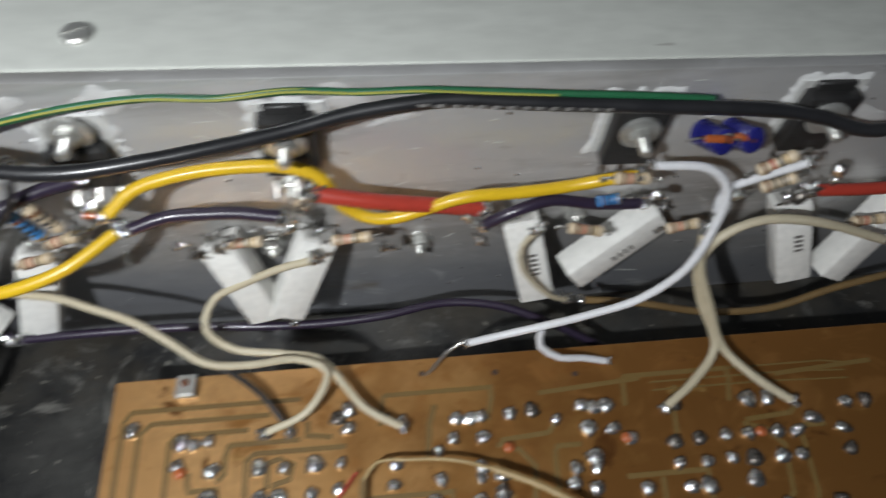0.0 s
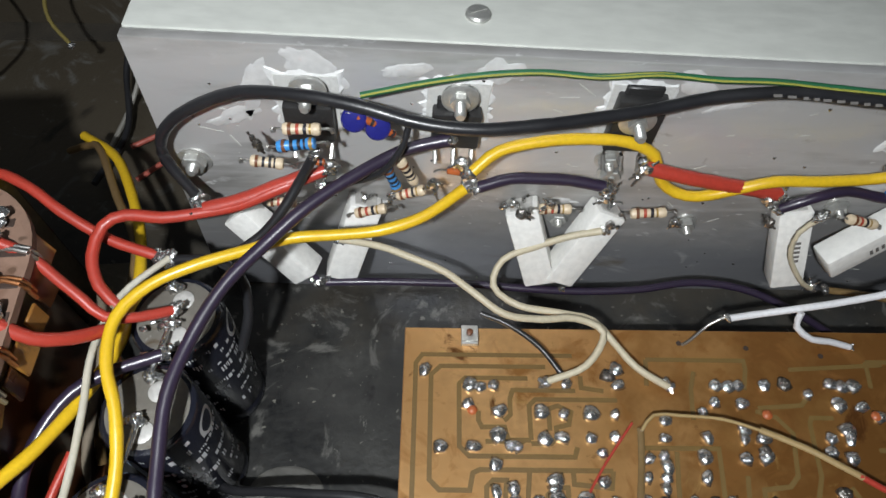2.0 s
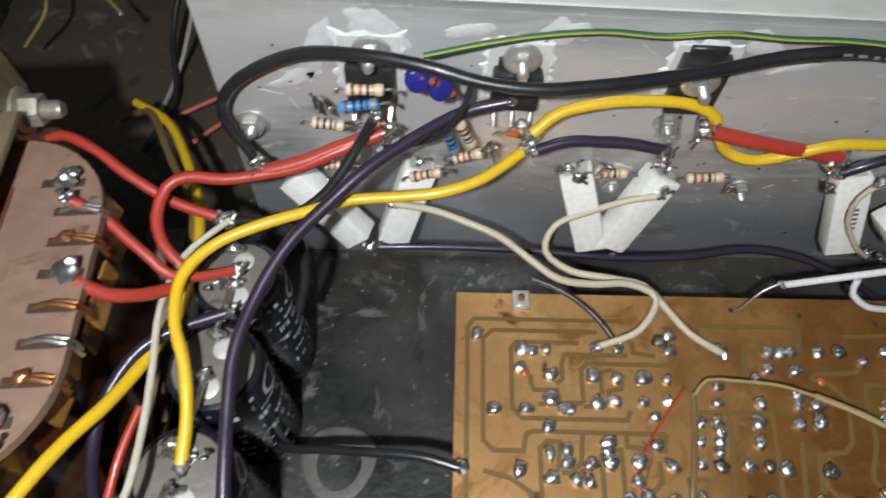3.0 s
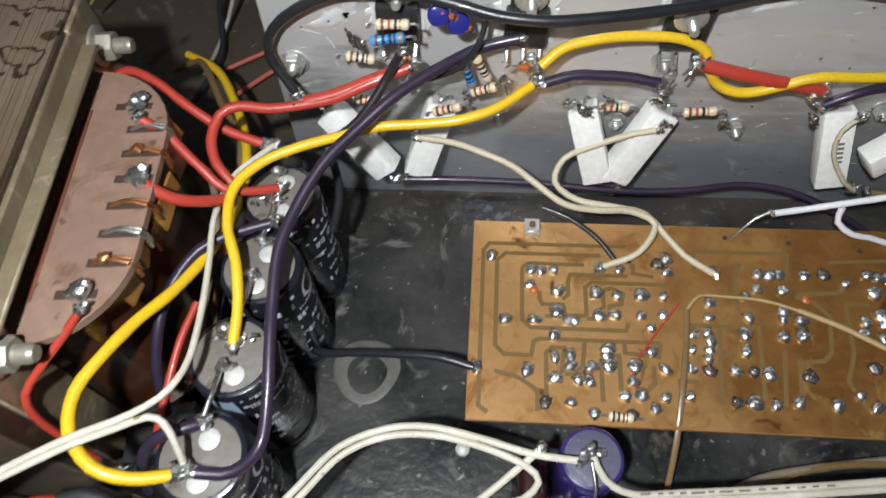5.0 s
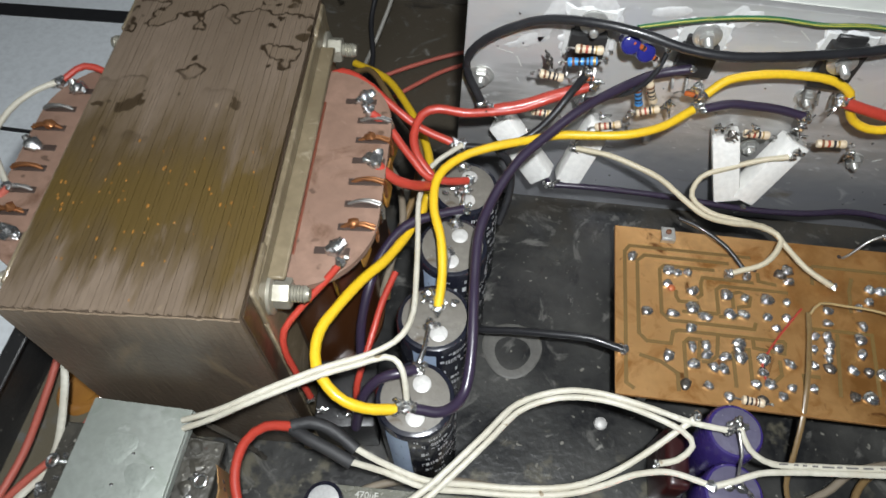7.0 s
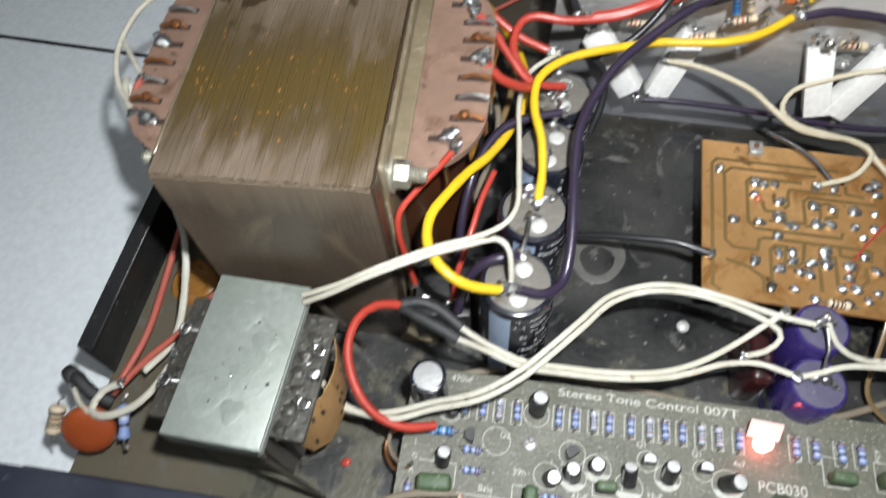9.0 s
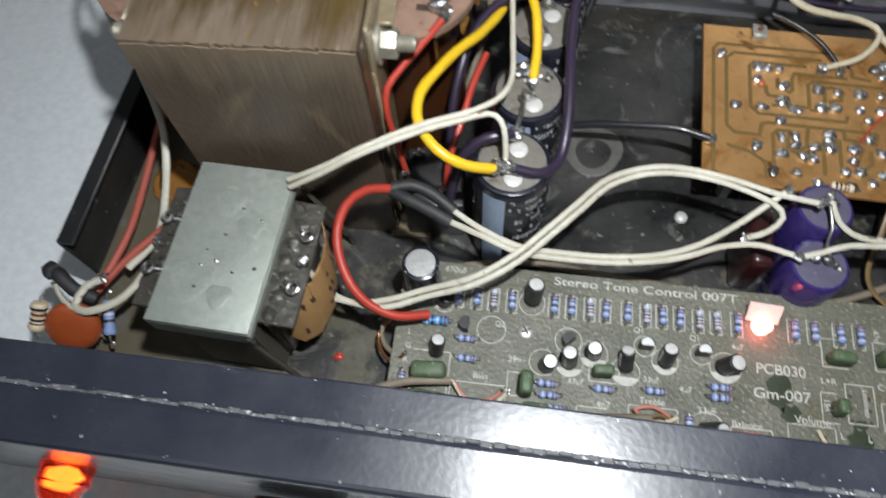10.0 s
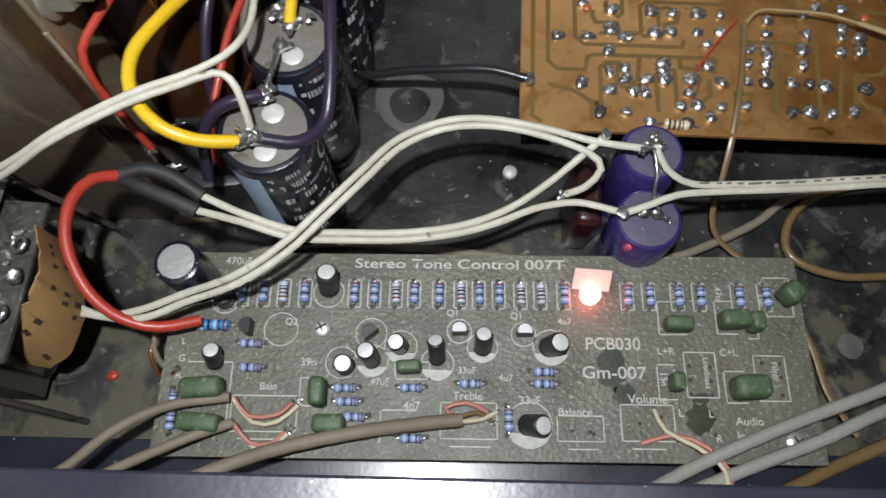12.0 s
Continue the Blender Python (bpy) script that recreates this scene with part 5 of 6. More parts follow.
silk_text("Stereo Tone Control 007T", -82, 1.3, 4.3, 0, 1.36)
silk_text("PCB030", -12, -20.5, 5.0)
silk_text("Gm-007", -13, -29, 5.0, 0, 1.12)
for words, x, y, size, turn in (("Treble", -50, -37, 3.2, 0), ("Balance", -20, -40, 3.2, 0), ("Volume", 0, -35.5, 3.6, 0), ("33uF", -31, -37.3, 3.2, 0), ("470uF", -122, 0.5, 3.4, 0), ("47uF", -123, -14, 3.0, 0), ("4n7", -64, -40.5, 3.2, 0),
                                ("39n", -95, -29.5, 3.2, 0), ("Bass", -106, -37, 3.0, 0), ("Audio", 30, -40, 3.2, 0), ("In", 30, -44, 3.2, 0), ("L+R", 9, -21, 3.0, 0), ("C+L", 27, -20.5, 3.0, 0), ("4u7", -37, -31, 2.8, 0), ("33uF", -49, -29.5, 2.8, 0),
                                ("4u7", -20, -13.5, 2.8, 0), ("Q1", -53, -12.5, 2.8, 0), ("Q1", -34, -12.5, 2.8, 0), ("Q2", -101, -17.5, 2.8, 0), ("47uF", -74, -34, 2.8, 0), ("15n", 9.5, -26, 2.8, -90), ("47n", 14.2, 0.5, 2.8, -90), ("47n", 27.2, 0.5, 2.8, -90),
                                ("15n", 40, -1, 2.6, -90), ("L", 14, -38.5, 3, 0), ("L", 22.5, -38.3, 3, 0), ("R", 24, -45, 3, 0), ("Filter", 41.5, -21.5, 2.8, -90), ("Loudness", 22, -21.2, 2.4, -90), ("L", -131, -25, 2.8, 0), ("G", -131, -30, 2.8, 0), ("R", -131, -35, 2.8, 0)):
    silk_text(words, x, y, size, turn)
for x0, y0, x1, y1, sides in ((-113, -49, -94, -39, "tblr"), (-53, -48, -37, -38, "tblr"), (-20, -47, -7, -40, "tblr"), (-2, -46, 13, -36, "tblr"), (17, -33, 26, -20, "tblr"), (37, -33, 46, -20, "tblr"), (10, -15, 18, -5, "lbt"),
                              (27, -14, 33, -4, "lbt"), (28, -34, 34, -25, "lbt"), (9, -34, 14, -24, "lbt"), (42, -8, 50, 4, "lbtr"), (36, -15, 39, -7, "br"), (-67, -32, -57, -27, "tblr"), (-94, -41, -89, -33, "lbt"), (-110, -51, -97, -50.2, "b"),
                              (-50, -50, -39, -49.5, "b"), (-17, -49, -9, -48.4, "b"), (1, -48, 10, -47.5, "b"), (-127, -50, -114, -30, "tr"), (-70, -50, -60, -41, "lt")):
    silk_box(x0, y0, x1, y1, sides)
for x, y, r, half in ((-89, -7, 4.6, False), (-74, -27, 4.6, True), (-83, -28, 4.6, False), (-66, -22.5, 4.8, True), (-55, -27, 4.8, True), (-42, -21.5, 4.4, True), (-22, -20.5, 5.2, True), (-28, -43, 6.4, True), (-120, -11, 4, False), (-102, -19, 5, False),
                      (-75, -19, 4.6, False), (-49, -17, 3.6, False), (-30, -17, 3.6, False)):
    silk_ring(x, y, r, half)
for x, y, w, h in ((-5, -26, 10, 16), (20, -39, 9, 11), (21, -33, 6, 4), (-1, -33, 8, 8)):
    b = bmesh.new()
    random.seed(int(x))
    ring = [(x + w / 2 * random.uniform(0.6, 1.05) * math.cos(2 * math.pi * k / 16), y + h / 2 * random.uniform(0.6, 1.05) * math.sin(2 * math.pi * k / 16)) for k in range(16)]
    b.faces.new([b.verts.new(mm(u, v, TONE_Z + 0.02)) for u, v in ring])
    ob = part("damp_patch", b, DAMP, None, "dark damp-looking patch", smooth=False)
    ob.parent, ob.matrix_parent_inverse = tone, TONE_IN
for x, y in ((18, -24), (24, -24), (18, -28), (24, -28), (18, -32), (24, -32), (39, -22), (44, -22), (44, -26), (44, -31), (-16, -44), (-11, -44), (3, -41), (9, -39), (24, -43), (-10, -44.5)):
    b = bmesh.new()
    lathe(b, [(0.6, 0), (0.6, 0.05)], at(x, y, TONE_Z + 0.02), 10)
    ob = part("drill_hole", b, SLOT)
    ob.parent, ob.matrix_parent_inverse = tone, TONE_IN


def board_screw(x, y):
    t = thing("board_screw", "small zinc screw that holds the tone board", "screw", on_tone(x, y, 0.02), "tone board screws")
    b = bmesh.new()
    lathe(b, [(2.9, 0), (2.9, 0.9), (2.0, 1.5), (0.9, 1.6)], None, 18)
    head = local(part("head", b, STEEL, t))
    b = bmesh.new()
    box(b, 3.6, 0.6, 0.3, at(0, 0, 1.55, 0, 0, 30))
    box(b, 0.6, 3.6, 0.3, at(0, 0, 1.56, 0, 0, 30))
    local(part("cross_slot", b, SLOT, head))


board_screw(-90, -18), board_screw(46, -44)
for x, y in ((-130, 0), (48, 4), (-128, -54), (46, -44), (-90, -18)):
    b = bmesh.new()
    lathe(b, [(2.6, 0), (2.6, TONE_Z - 1.6)], at(x, y, 0), 12)
    tagged(part("standoff", b, BLACKPLASTIC), "short round standoff under the tone board", "standoff", "tone board standoffs")

PALE4 = (PALEBAND, BLACKBAND, PALEBAND, BLACKBAND, BROWNBAND)
for k, x in enumerate((-115, -108.5, -102.5, -96, -81, -75, -68.5, -63, -55.5, -49, -43.5, -37.5, -31, -25, -18, 1, 7.5, 16, 22.5, 34, 42)):
    y = -8.2 + (x + 115) * 0.0385
    pale = k in (2, 6, 9, 12, 13)
    resistor(on_tone(x, y, 1.5, 90 + (k * 37 % 7 - 3)), 6.4, 1.25, PALEBAND if pale else DULLBLUE, "dull", PALE4 if not pale else DARK4[:4], reach=0.9, group="row of blue resistors")
    silk_box(x - 1.9, y - 4.4, x + 1.9, y + 4.2, "tblr")
for x, y, turn, length in ((-122, -19, 0, 9.5), (-110, -24, 0, 6.4), (-109, -31, 0, 6.4), (-81, -35.5, 0, 6.4), (-80, -39.3, 0, 6.4), (-77.5, -43.5, 0, 6.0), (-62, -34.5, 0, 6.4), (-45, -32.5, 0, 6.4), (-24, -28, 0, 6.4), (-24, -31.5, 0, 6.4), (-61, -48.5, 0, 6.4),
                           (-34, -42, 90, 6.4), (-130, -41.5, 90, 5.5), (-129.5, -47, 90, 5.5)):
    resistor(on_tone(x, y, 1.5, turn), length, 1.7 if length > 8 else 1.25, SKYBLUE if length > 8 else DULLBLUE, "sky" if length > 8 else "dull", PALE4, reach=0.9, group="blue resistors on the tone board")
ELCO = "small black electrolytic capacitor with bright can top"
for bx, by, tx, ty, r, h in ((-89, -6, -88.5, -3.5, 3.1, 10), (-120, -30, -119, -27, 2.6, 8), (-82, -29, -81, -30, 2.7, 10), (-74, -27, -75, -26, 2.7, 10), (-66, -22.5, -67, -23, 2.6, 9), (-55, -26, -56, -20, 2.5, 8.5), (-42, -22, -42, -19, 2.6, 9),
                             (-23, -20.5, -20, -20.8, 3.0, 9), (-29, -43, -24, -44, 3.0, 9), (-120, -11, -118.5, -11, 3.0, 6)):
    p, q = Vector((bx, by, TONE_Z)), Vector((tx, ty, TONE_Z + 10))
    small_elco(along(p, p + (q - p).normalized() * 5), r, h, BLACKPLASTIC, ALUTOP if h > 6 else BLACKPLASTIC, ELCO + " on the tone board", "small capacitors on the tone board")
small_elco(at(-128.3, -6, 16, 0, 0, 200), 6.4, 20, SLEEVE, SCORED, "larger black electrolytic capacitor with a bright scored top", "small capacitors on the tone board")


def small_transistor(x, y, turn, top):
    t = thing("small_transistor", "small black half-round transistor on the tone board", "transistor", on_tone(x, y, 0.3, turn), "small transistors")
    b = bmesh.new()
    ring = [(2.4 * math.cos(a), 2.4 * math.sin(a)) for a in (math.pi * (-0.12 + 1.24 * k / 14) for k in range(15))]
    lo, hi = [b.verts.new(mm(u, v, 0)) for u, v in ring], [b.verts.new(mm(u, v, 5)) for u, v in ring]
    b.faces.new(lo[::-1]), b.faces.new(hi)
    for k in range(len(ring)):
        b.faces.new((lo[k], lo[(k + 1) % len(ring)], hi[(k + 1) % len(ring)], hi[k]))
    local(part("body", b, BLACKPLASTIC, t))
    if top:
        # reflected light on the dusty top, painted as a white face
        b = bmesh.new()
        b.faces.new([b.verts.new(mm(u * 0.85, v * 0.85, 5.05)) for u, v in ring])
        local(part("dusty_top", b, WHITEPRINT, t, "bright reflecting dusty top"))


for x, y, turn, top in ((-49, -17.5, 0, True), (-30, -17, 0, True), (-111, -19.3, 90, False), (-75, -19.5, 40, False)):
    small_transistor(x, y, turn, top)


def film_capacitor(x, y, w, d, h, turn):
    t = thing("green_film_capacitor", "dusty dark green dipped film capacitor on the tone board", "capacitor", on_tone(x, y, 0.2, turn), "green film capacitors")
    b = bmesh.new()
    box(b, w, d, h, at(0, 0, h / 2 + 0.8), min(w, d) * 0.3, 3)
    local(part("body", b, GREENFILM, t))
    for k in (-1, 1):
        b = bmesh.new()
        rod(b, (k * w * 0.3, 0, -0.2), (k * w * 0.3, 0, 1.6), 0.35, 6)
        local(part("lead", b, LEAD, t))


for x, y, w, d, h, turn in ((-121, -38, 12, 6, 7, 5), (-120, -47.5, 12, 5, 7, -4), (-88, -37.5, 4.5, 8, 8, 0), (-84, -46, 9, 5, 7, 0), (-63, -29, 7, 3.5, 6, 4), (14.5, -12.5, 8, 4, 6, -3), (30.5, -10.5, 8.5, 5, 7, 3), (36.5, -11, 4, 5.5, 7, 0),
                            (47.5, -2, 6, 6, 8, 40), (12.8, -29.5, 3.5, 5, 7, 0), (33, -30, 10, 6.5, 8, 3)):
    film_capacitor(x, y, w, d, h, turn)

led = thing("indicator_led", "lit red indicator diode with a white paper tag behind it", "led", on_tone(-10.5, -4.5, 0))
b = bmesh.new()
lathe(b, [(3.0, 0.6), (3.0, 1.6), (2.6, 1.7), (2.6, 5.2), (2.2, 6.6), (1.2, 7.5), (0.3, 7.8)], at(0, 0.4, 0, 12, 0, 0), 20)
local(part("bulb", b, LED_RED, led, "glowing red bulb"))
b = bmesh.new()
box(b, 11, 0.5, 7.5, at(0.3, 4.0, 4.4, -38, 0, -4), 0.1)
local(part("paper_tag", b, TAGPAPER, led, "square of white paper"))
for k in (-1, 1):
    b = bmesh.new()
    rod(b, (k * 1.2, 0.2, -0.2), (k * 1.2, 0.2, 1.2), 0.3, 6)
    local(part("lead", b, LEAD, led))

# ---- wiring over the heat sink ----
wire("black_cable", "thick black cable looped along the top of the heat sink", [(-94, 143, 70), (-100.5, 148, 83), (-94, 149, 95), (-76, 148, 106), (-58, 143, 111), (-42, 139, 111.5), (-27, 136, 109), (-13, 135, 108), (2, 137, 107.5), (16, 140, 107), (32, 144, 106.5),
     (48, 147, 108), (67, 148, 109), (83, 147, 108), (99, 146, 107), (116, 145, 106), (140, 144, 104), (155, 143, 101), (166, 141, 98), (180, 142, 99), (215, 148, 103)], 2.2, W_BLACK, (True, False), 1.8)
b = bmesh.new()
random.seed(2)
x = 62.0
while x < 104:
    w = random.uniform(1.2, 2.2)
    box(b, w, 0.7, 0.25, at(x, 145.6 - (x - 67) * 0.06, 109.9 - (x - 62) * 0.055, 40, 0, 0))
    x += w + 1.4
bars = part("cable_print", b, INK, bpy.data.objects["black_cable"], "worn pale printing")
gy = wire("earth_wire", "thin green and yellow striped earth wire along the heat sink", [(-42, 146, 108), (-26, 148, 110.5), (-12, 150, 111.5), (3, 150.8, 112), (18, 150, 111.5), (33, 150.5, 112), (48, 150, 111), (62, 149.6, 111), (76, 149, 110), (92, 148, 109), (110, 147, 108), (128, 146.5, 106)], 1.1, W_GREEN, (False, False))
for k in (0, 1):
    b = bmesh.new()
    tube(b, [(-42, 145.6, 108.5), (-26, 147.6, 111), (-12, 149.4 + 0.2 * k, 112), (3, 150.1, 112.6 - 0.5 * k), (18, 149.3, 112), (33, 149.9, 112.6), (48, 149.3, 111.6 - 0.4 * k), (62, 149, 111.5), (76, 148.4, 110.3), (92, 147.6, 109.2)], 0.30 - 0.08 * k, 6, shift=(0.45 * (1 - 2 * k), 0.1))
    part("stripe", b, W_STRIPE, gy, "yellow stripe")
wire("yellow_cable", "yellow cable bent between two power transistors", [(-13, 139, 87), (-6, 143, 91), (6, 145, 93), (18, 146, 93), (29, 146, 92), (37, 145, 88), (39.5, 143, 82), (43, 142.5, 77), (49, 141, 75), (56, 141, 75.5), (64, 141, 79), (72, 141, 82), (86, 142, 81), (99, 143, 81), (107, 142, 84), (114, 141, 86)], 2.1, W_YELLOW, (True, True), 1.6)
wire("red_cable", "red cable between transistor leg and resistor", [(35, 142, 86), (48, 141, 83), (62, 141.5, 79), (76, 142, 75)], 2.7, W_RED, (True, True), 2.0)
wire("purple_cable", "short dark purple cable lying on the heat sink", [(-11, 140, 79), (-2, 142, 80.5), (7, 142.5, 80), (15, 142.5, 79.5), (25, 141.5, 78)], 2.2, W_PURPLE, (True, True), 1.7)
wire("purple_cable", "thick dark purple cable arching from the heat sink to the capacitors", [(-19, 147, 91), (-32, 145, 88.5), (-45, 137, 87), (-57, 128, 85), (-68, 118, 81), (-77, 108, 78), (-84, 95, 74), (-88, 81, 71), (-88, 67, 67.5), (-87, 54, 65), (-86, 40, 61), (-87, 28, 56.5), (-92.5, 20.5, 58.5), (-101, 19.3, 61.5)], 2.3, W_PURPLE, (True, True), 1.5)
wire("yellow_cable", "yellow cable from the heat sink down to the capacitors", [(-15, 140, 78), (-26, 132, 76), (-38, 128, 74.5), (-50, 127, 73.5), (-63, 126, 73), (-75, 121, 74), (-87, 116, 74.5), (-98, 110, 74), (-105, 101, 73), (-105, 89, 71), (-101, 78, 68), (-99, 66, 64), (-99, 55, 61)], 2.1, W_YELLOW, (True, True), 1.6)
wire("yellow_cable", "yellow cable looping beside the capacitors from the transformer", [(-161, 201, 30), (-142, 185, 37), (-128, 163, 43), (-117, 140, 49), (-111, 119, 54), (-110, 99, 58), (-114, 83, 61), (-119, 69, 65), (-124.5, 58, 69), (-129.5, 46.5, 71.5), (-133.5, 36, 72), (-132, 25.5, 71), (-124.5, 17.8, 69), (-116, 16.3, 65), (-107, 18.3, 61.5)], 2.3, W_YELLOW, (False, True), 1.8)
wire("white_twin_wire", "white twin wire from the capacitors to the small transformer", [(-99, 124, 65), (-109, 111, 66), (-111, 94, 68), (-109, 78, 68), (-107, 62, 69), (-105.5, 46.5, 72), (-107.5, 37.5, 74), (-112, 32.5, 74.5), (-119, 28.3, 74.5), (-129, 24, 74), (-140, 18.5, 72.5), (-150.5, 13.5, 69.5), (-161, 10.2, 63.5), (-173, 8, 56.6)], 1.25, W_WHITE, (True, False), 1.3)
wire("white_twin_wire", "branch of the white twin wire to a capacitor", [(-172, 5.6, 56.2), (-161, 8.2, 62.8), (-151, 11.5, 68.8), (-140, 16.5, 72), (-129, 22, 73.5), (-119, 26.3, 74), (-111, 29.6, 74.5), (-107, 28.5, 73.5), (-105, 25.5, 70), (-104, 21.5, 63)], 1.25, W_WHITE, (False, True), 1.3)
wire("red_cable", "red cable from the transformer to a joint above the capacitors", [(-156, 141, 76), (-148, 143, 79), (-138, 139, 78), (-128, 133, 74), (-116, 128, 68), (-103, 125, 64.5)], 2.1, W_RED, (False, True), 2.0)
wire("red_cable", "red cable from a transformer terminal to a capacitor", [(-130, 112, 91), (-124, 111, 86), (-119, 108, 80), (-114, 105, 75), (-109, 102, 71), (-102, 104, 67), (-95, 108, 63.5)], 1.9, W_RED, (True, True), 1.6)
wire("red_cable", "red cable from the heat sink bending down to the capacitors", [(-54, 143, 82), (-68, 138, 79), (-78, 135, 76), (-88, 133, 75), (-99, 131, 75), (-109, 131, 76), (-115, 128, 75), (-117, 120, 72), (-114, 112, 69), (-108, 107, 65)], 2.2, W_RED, (True, False), 1.7)
wire("red_sleeve", "thick red sleeve over the cable on the heat sink", [(-88, 134, 75), (-78, 136, 76.5), (-68, 139, 79), (-58, 142, 81.3)], 2.9, W_RED, (True, False), 1.6)
wire("red_cable", "short thick red cable at the transformer terminals", [(-124, 91, 89), (-118, 90, 83), (-112, 93, 77), (-108, 98, 71)], 2.3, W_RED, (True, False), 2.2)
wire("red_wire", "thin red wire from a transformer terminal down to the chassis", [(-127.4, 50, 91), (-131.5, 46, 87), (-138.5, 38.5, 81.5), (-142.6, 33, 77.5), (-143, 29.5, 70.5), (-141.2, 27.3, 58.5), (-138.8, 25.3, 42.8)], 1.45, W_RED, (True, True), 1.4)
wire("red_wire", "red wire running down beside the transformer coil", [(-117, 72, 52), (-120, 60, 50), (-122, 47, 46), (-125, 34, 38), (-126, 30, 24)], 1.6, W_RED, (False, False))
wire("purple_cable", "dark purple cable curling behind the capacitors", [(-95, 95, 63), (-106, 90, 64), (-115, 84, 64), (-121, 74, 62), (-124, 63, 58), (-126, 52, 48), (-126, 42, 34)], 2.2, W_PURPLE, (True, False), 1.6)
wire("purple_cable", "dark purple cable from a capacitor curling down", [(-103, 31.5, 62.5), (-108, 29, 64), (-114, 27, 62), (-119, 23, 55), (-122, 18, 40)], 2.2, W_PURPLE, (True, False), 1.6)
wire("black_cable", "black cable from the heat sink to the joint above the capacitors", [(-56, 141, 90), (-61, 138, 82), (-66, 133, 76), (-73, 128, 70), (-83, 124, 66), (-98, 124, 64)], 1.9, W_BLACK, (True, True), 1.5)
wire("black_cable", "black cable from the joint going down between heat sink and capacitors", [(-86, 124, 65), (-80, 122, 58), (-79, 116, 48), (-82, 108, 38)], 2.0, W_BLACK, (False, False))
wire("black_wire", "thin black wire over the first navy capacitors", [(-30, 144, 100), (-32, 141, 94), (-38, 139, 86), (-48, 141, 79), (-56, 144, 74)], 1.2, W_BLACK, (True, True), 1.0)
wire("cream_wire", "cream wire from a cement resistor to the copper board", [(-54, 141, 50), (-41, 138, 51), (-31, 134, 51), (-20, 130, 49), (-11, 125, 45), (-1, 119, 42), (11, 119, 39), (22, 121, 36), (31, 117, 34), (25, 107, 31), (13, 103, 27.5)], 1.5, W_CREAM, (True, True), 1.4)
wire("cream_wire", "cream wire from a cement resistor to the copper board", [(29, 142, 55), (20, 142, 52), (9, 141, 47), (-1, 139, 42), (-4, 132, 37), (4, 126, 35), (17, 124, 34), (28, 122, 33), (34, 116, 31), (41, 107, 30), (51, 101.5, 27.5)], 1.5, W_CREAM, (True, True), 1.4)
wire("purple_cable", "dark purple cable along the foot of the heat sink", [(-62, 136, 31), (-44, 136.5, 31), (-26, 137, 30), (-8, 137, 29), (11, 136, 28), (29, 136, 27), (47, 137, 27), (66, 140, 27), (84, 138, 26), (101, 132, 22), (118, 126, 14), (135, 122, 6)], 1.7, W_PURPLE, (True, False), 1.7)
wire("purple_wire", "thin dark wire from a cement resistor to the heat sink foot", [(-74, 147, 50), (-71, 143, 43), (-66, 139, 36), (-62, 136, 31)], 1.2, W_PURPLE, (True, False), 1.0)
wire("brown_cable", "brown cable along the foot of the heat sink", [(110, 136, 30), (127, 134, 29), (150, 132, 23), (172, 132, 22), (192, 135, 27), (215, 138, 30)], 1.6, W_BROWN, (True, False), 1.4)
wire("purple_cable", "dark purple cable between cement resistors and transistor", [(77, 139, 72), (84, 139, 77), (94, 141, 78), (106, 141, 75), (118, 141, 74)], 2.0, W_PURPLE, (True, True), 1.6)
wire("red_cable", "red cable towards the far end of the heat sink", [(164, 140, 76), (180, 140, 75), (205, 141, 74)], 2.2, W_RED, (True, False), 1.8)
wire("white_wire", "clean white wire looping over the copper board edge", [(72, 122, 35.5), (82, 123, 37), (93, 123, 41), (106, 124, 44), (120, 125, 50), (130, 127, 62), (135, 132, 74), (136, 136, 84), (130, 139, 90), (117, 140, 91)], 1.5, W_PURE, (True, True), 1.0)
wire("white_wire", "clean white branch wire hanging over the copper board edge", [(93, 122, 40), (93, 119.5, 35), (99, 117, 31), (106, 117.5, 28.5), (114, 117, 25.5)], 1.4, W_PURE, (False, True), 0.9)
wire("bare_wire", "bare bent wire end at the copper board edge", [(71, 122.5, 35.5), (66, 121, 33), (61, 118, 27), (59, 117.5, 24.5)], 0.6, LEAD, (False, False))
wire("white_wire", "clean white wire rising to a transistor leg", [(135, 134, 78), (138, 139, 80), (147, 140, 84), (156, 140, 88)], 1.5, W_PURE, (False, True), 1.2)
wire("cream_wire", "cream wire from the cement resistors down to the copper board", [(190, 134, 58), (167, 135, 68), (150, 135, 71), (139, 133, 66), (136, 130, 57), (139, 125, 46), (145, 116, 33), (137, 107, 29), (128, 101, 27)], 1.7, W_CREAM, (True, True), 1.4)
wire("cream_wire", "cream wire forking on to the copper board", [(134, 133, 70), (136, 129, 58), (141, 123, 46), (147, 116, 33), (155, 107, 30), (165, 100, 27)], 1.7, W_CREAM, (True, True), 1.4)
wire("cream_wire", "thin cream wire bent round a cement resistor", [(92, 140, 66), (88, 139, 60), (89, 137, 50), (97, 135, 38), (104, 136, 31)], 1.1, W_CREAM, (True, True), 1.2)
wire("black_wire", "thin black wire drooping on to the copper board", [(-8, 125, 31), (1, 121.5, 30), (11, 114, 29), (19, 104, 26.5)], 1.2, W_BLACK, (False, True), 1.1)

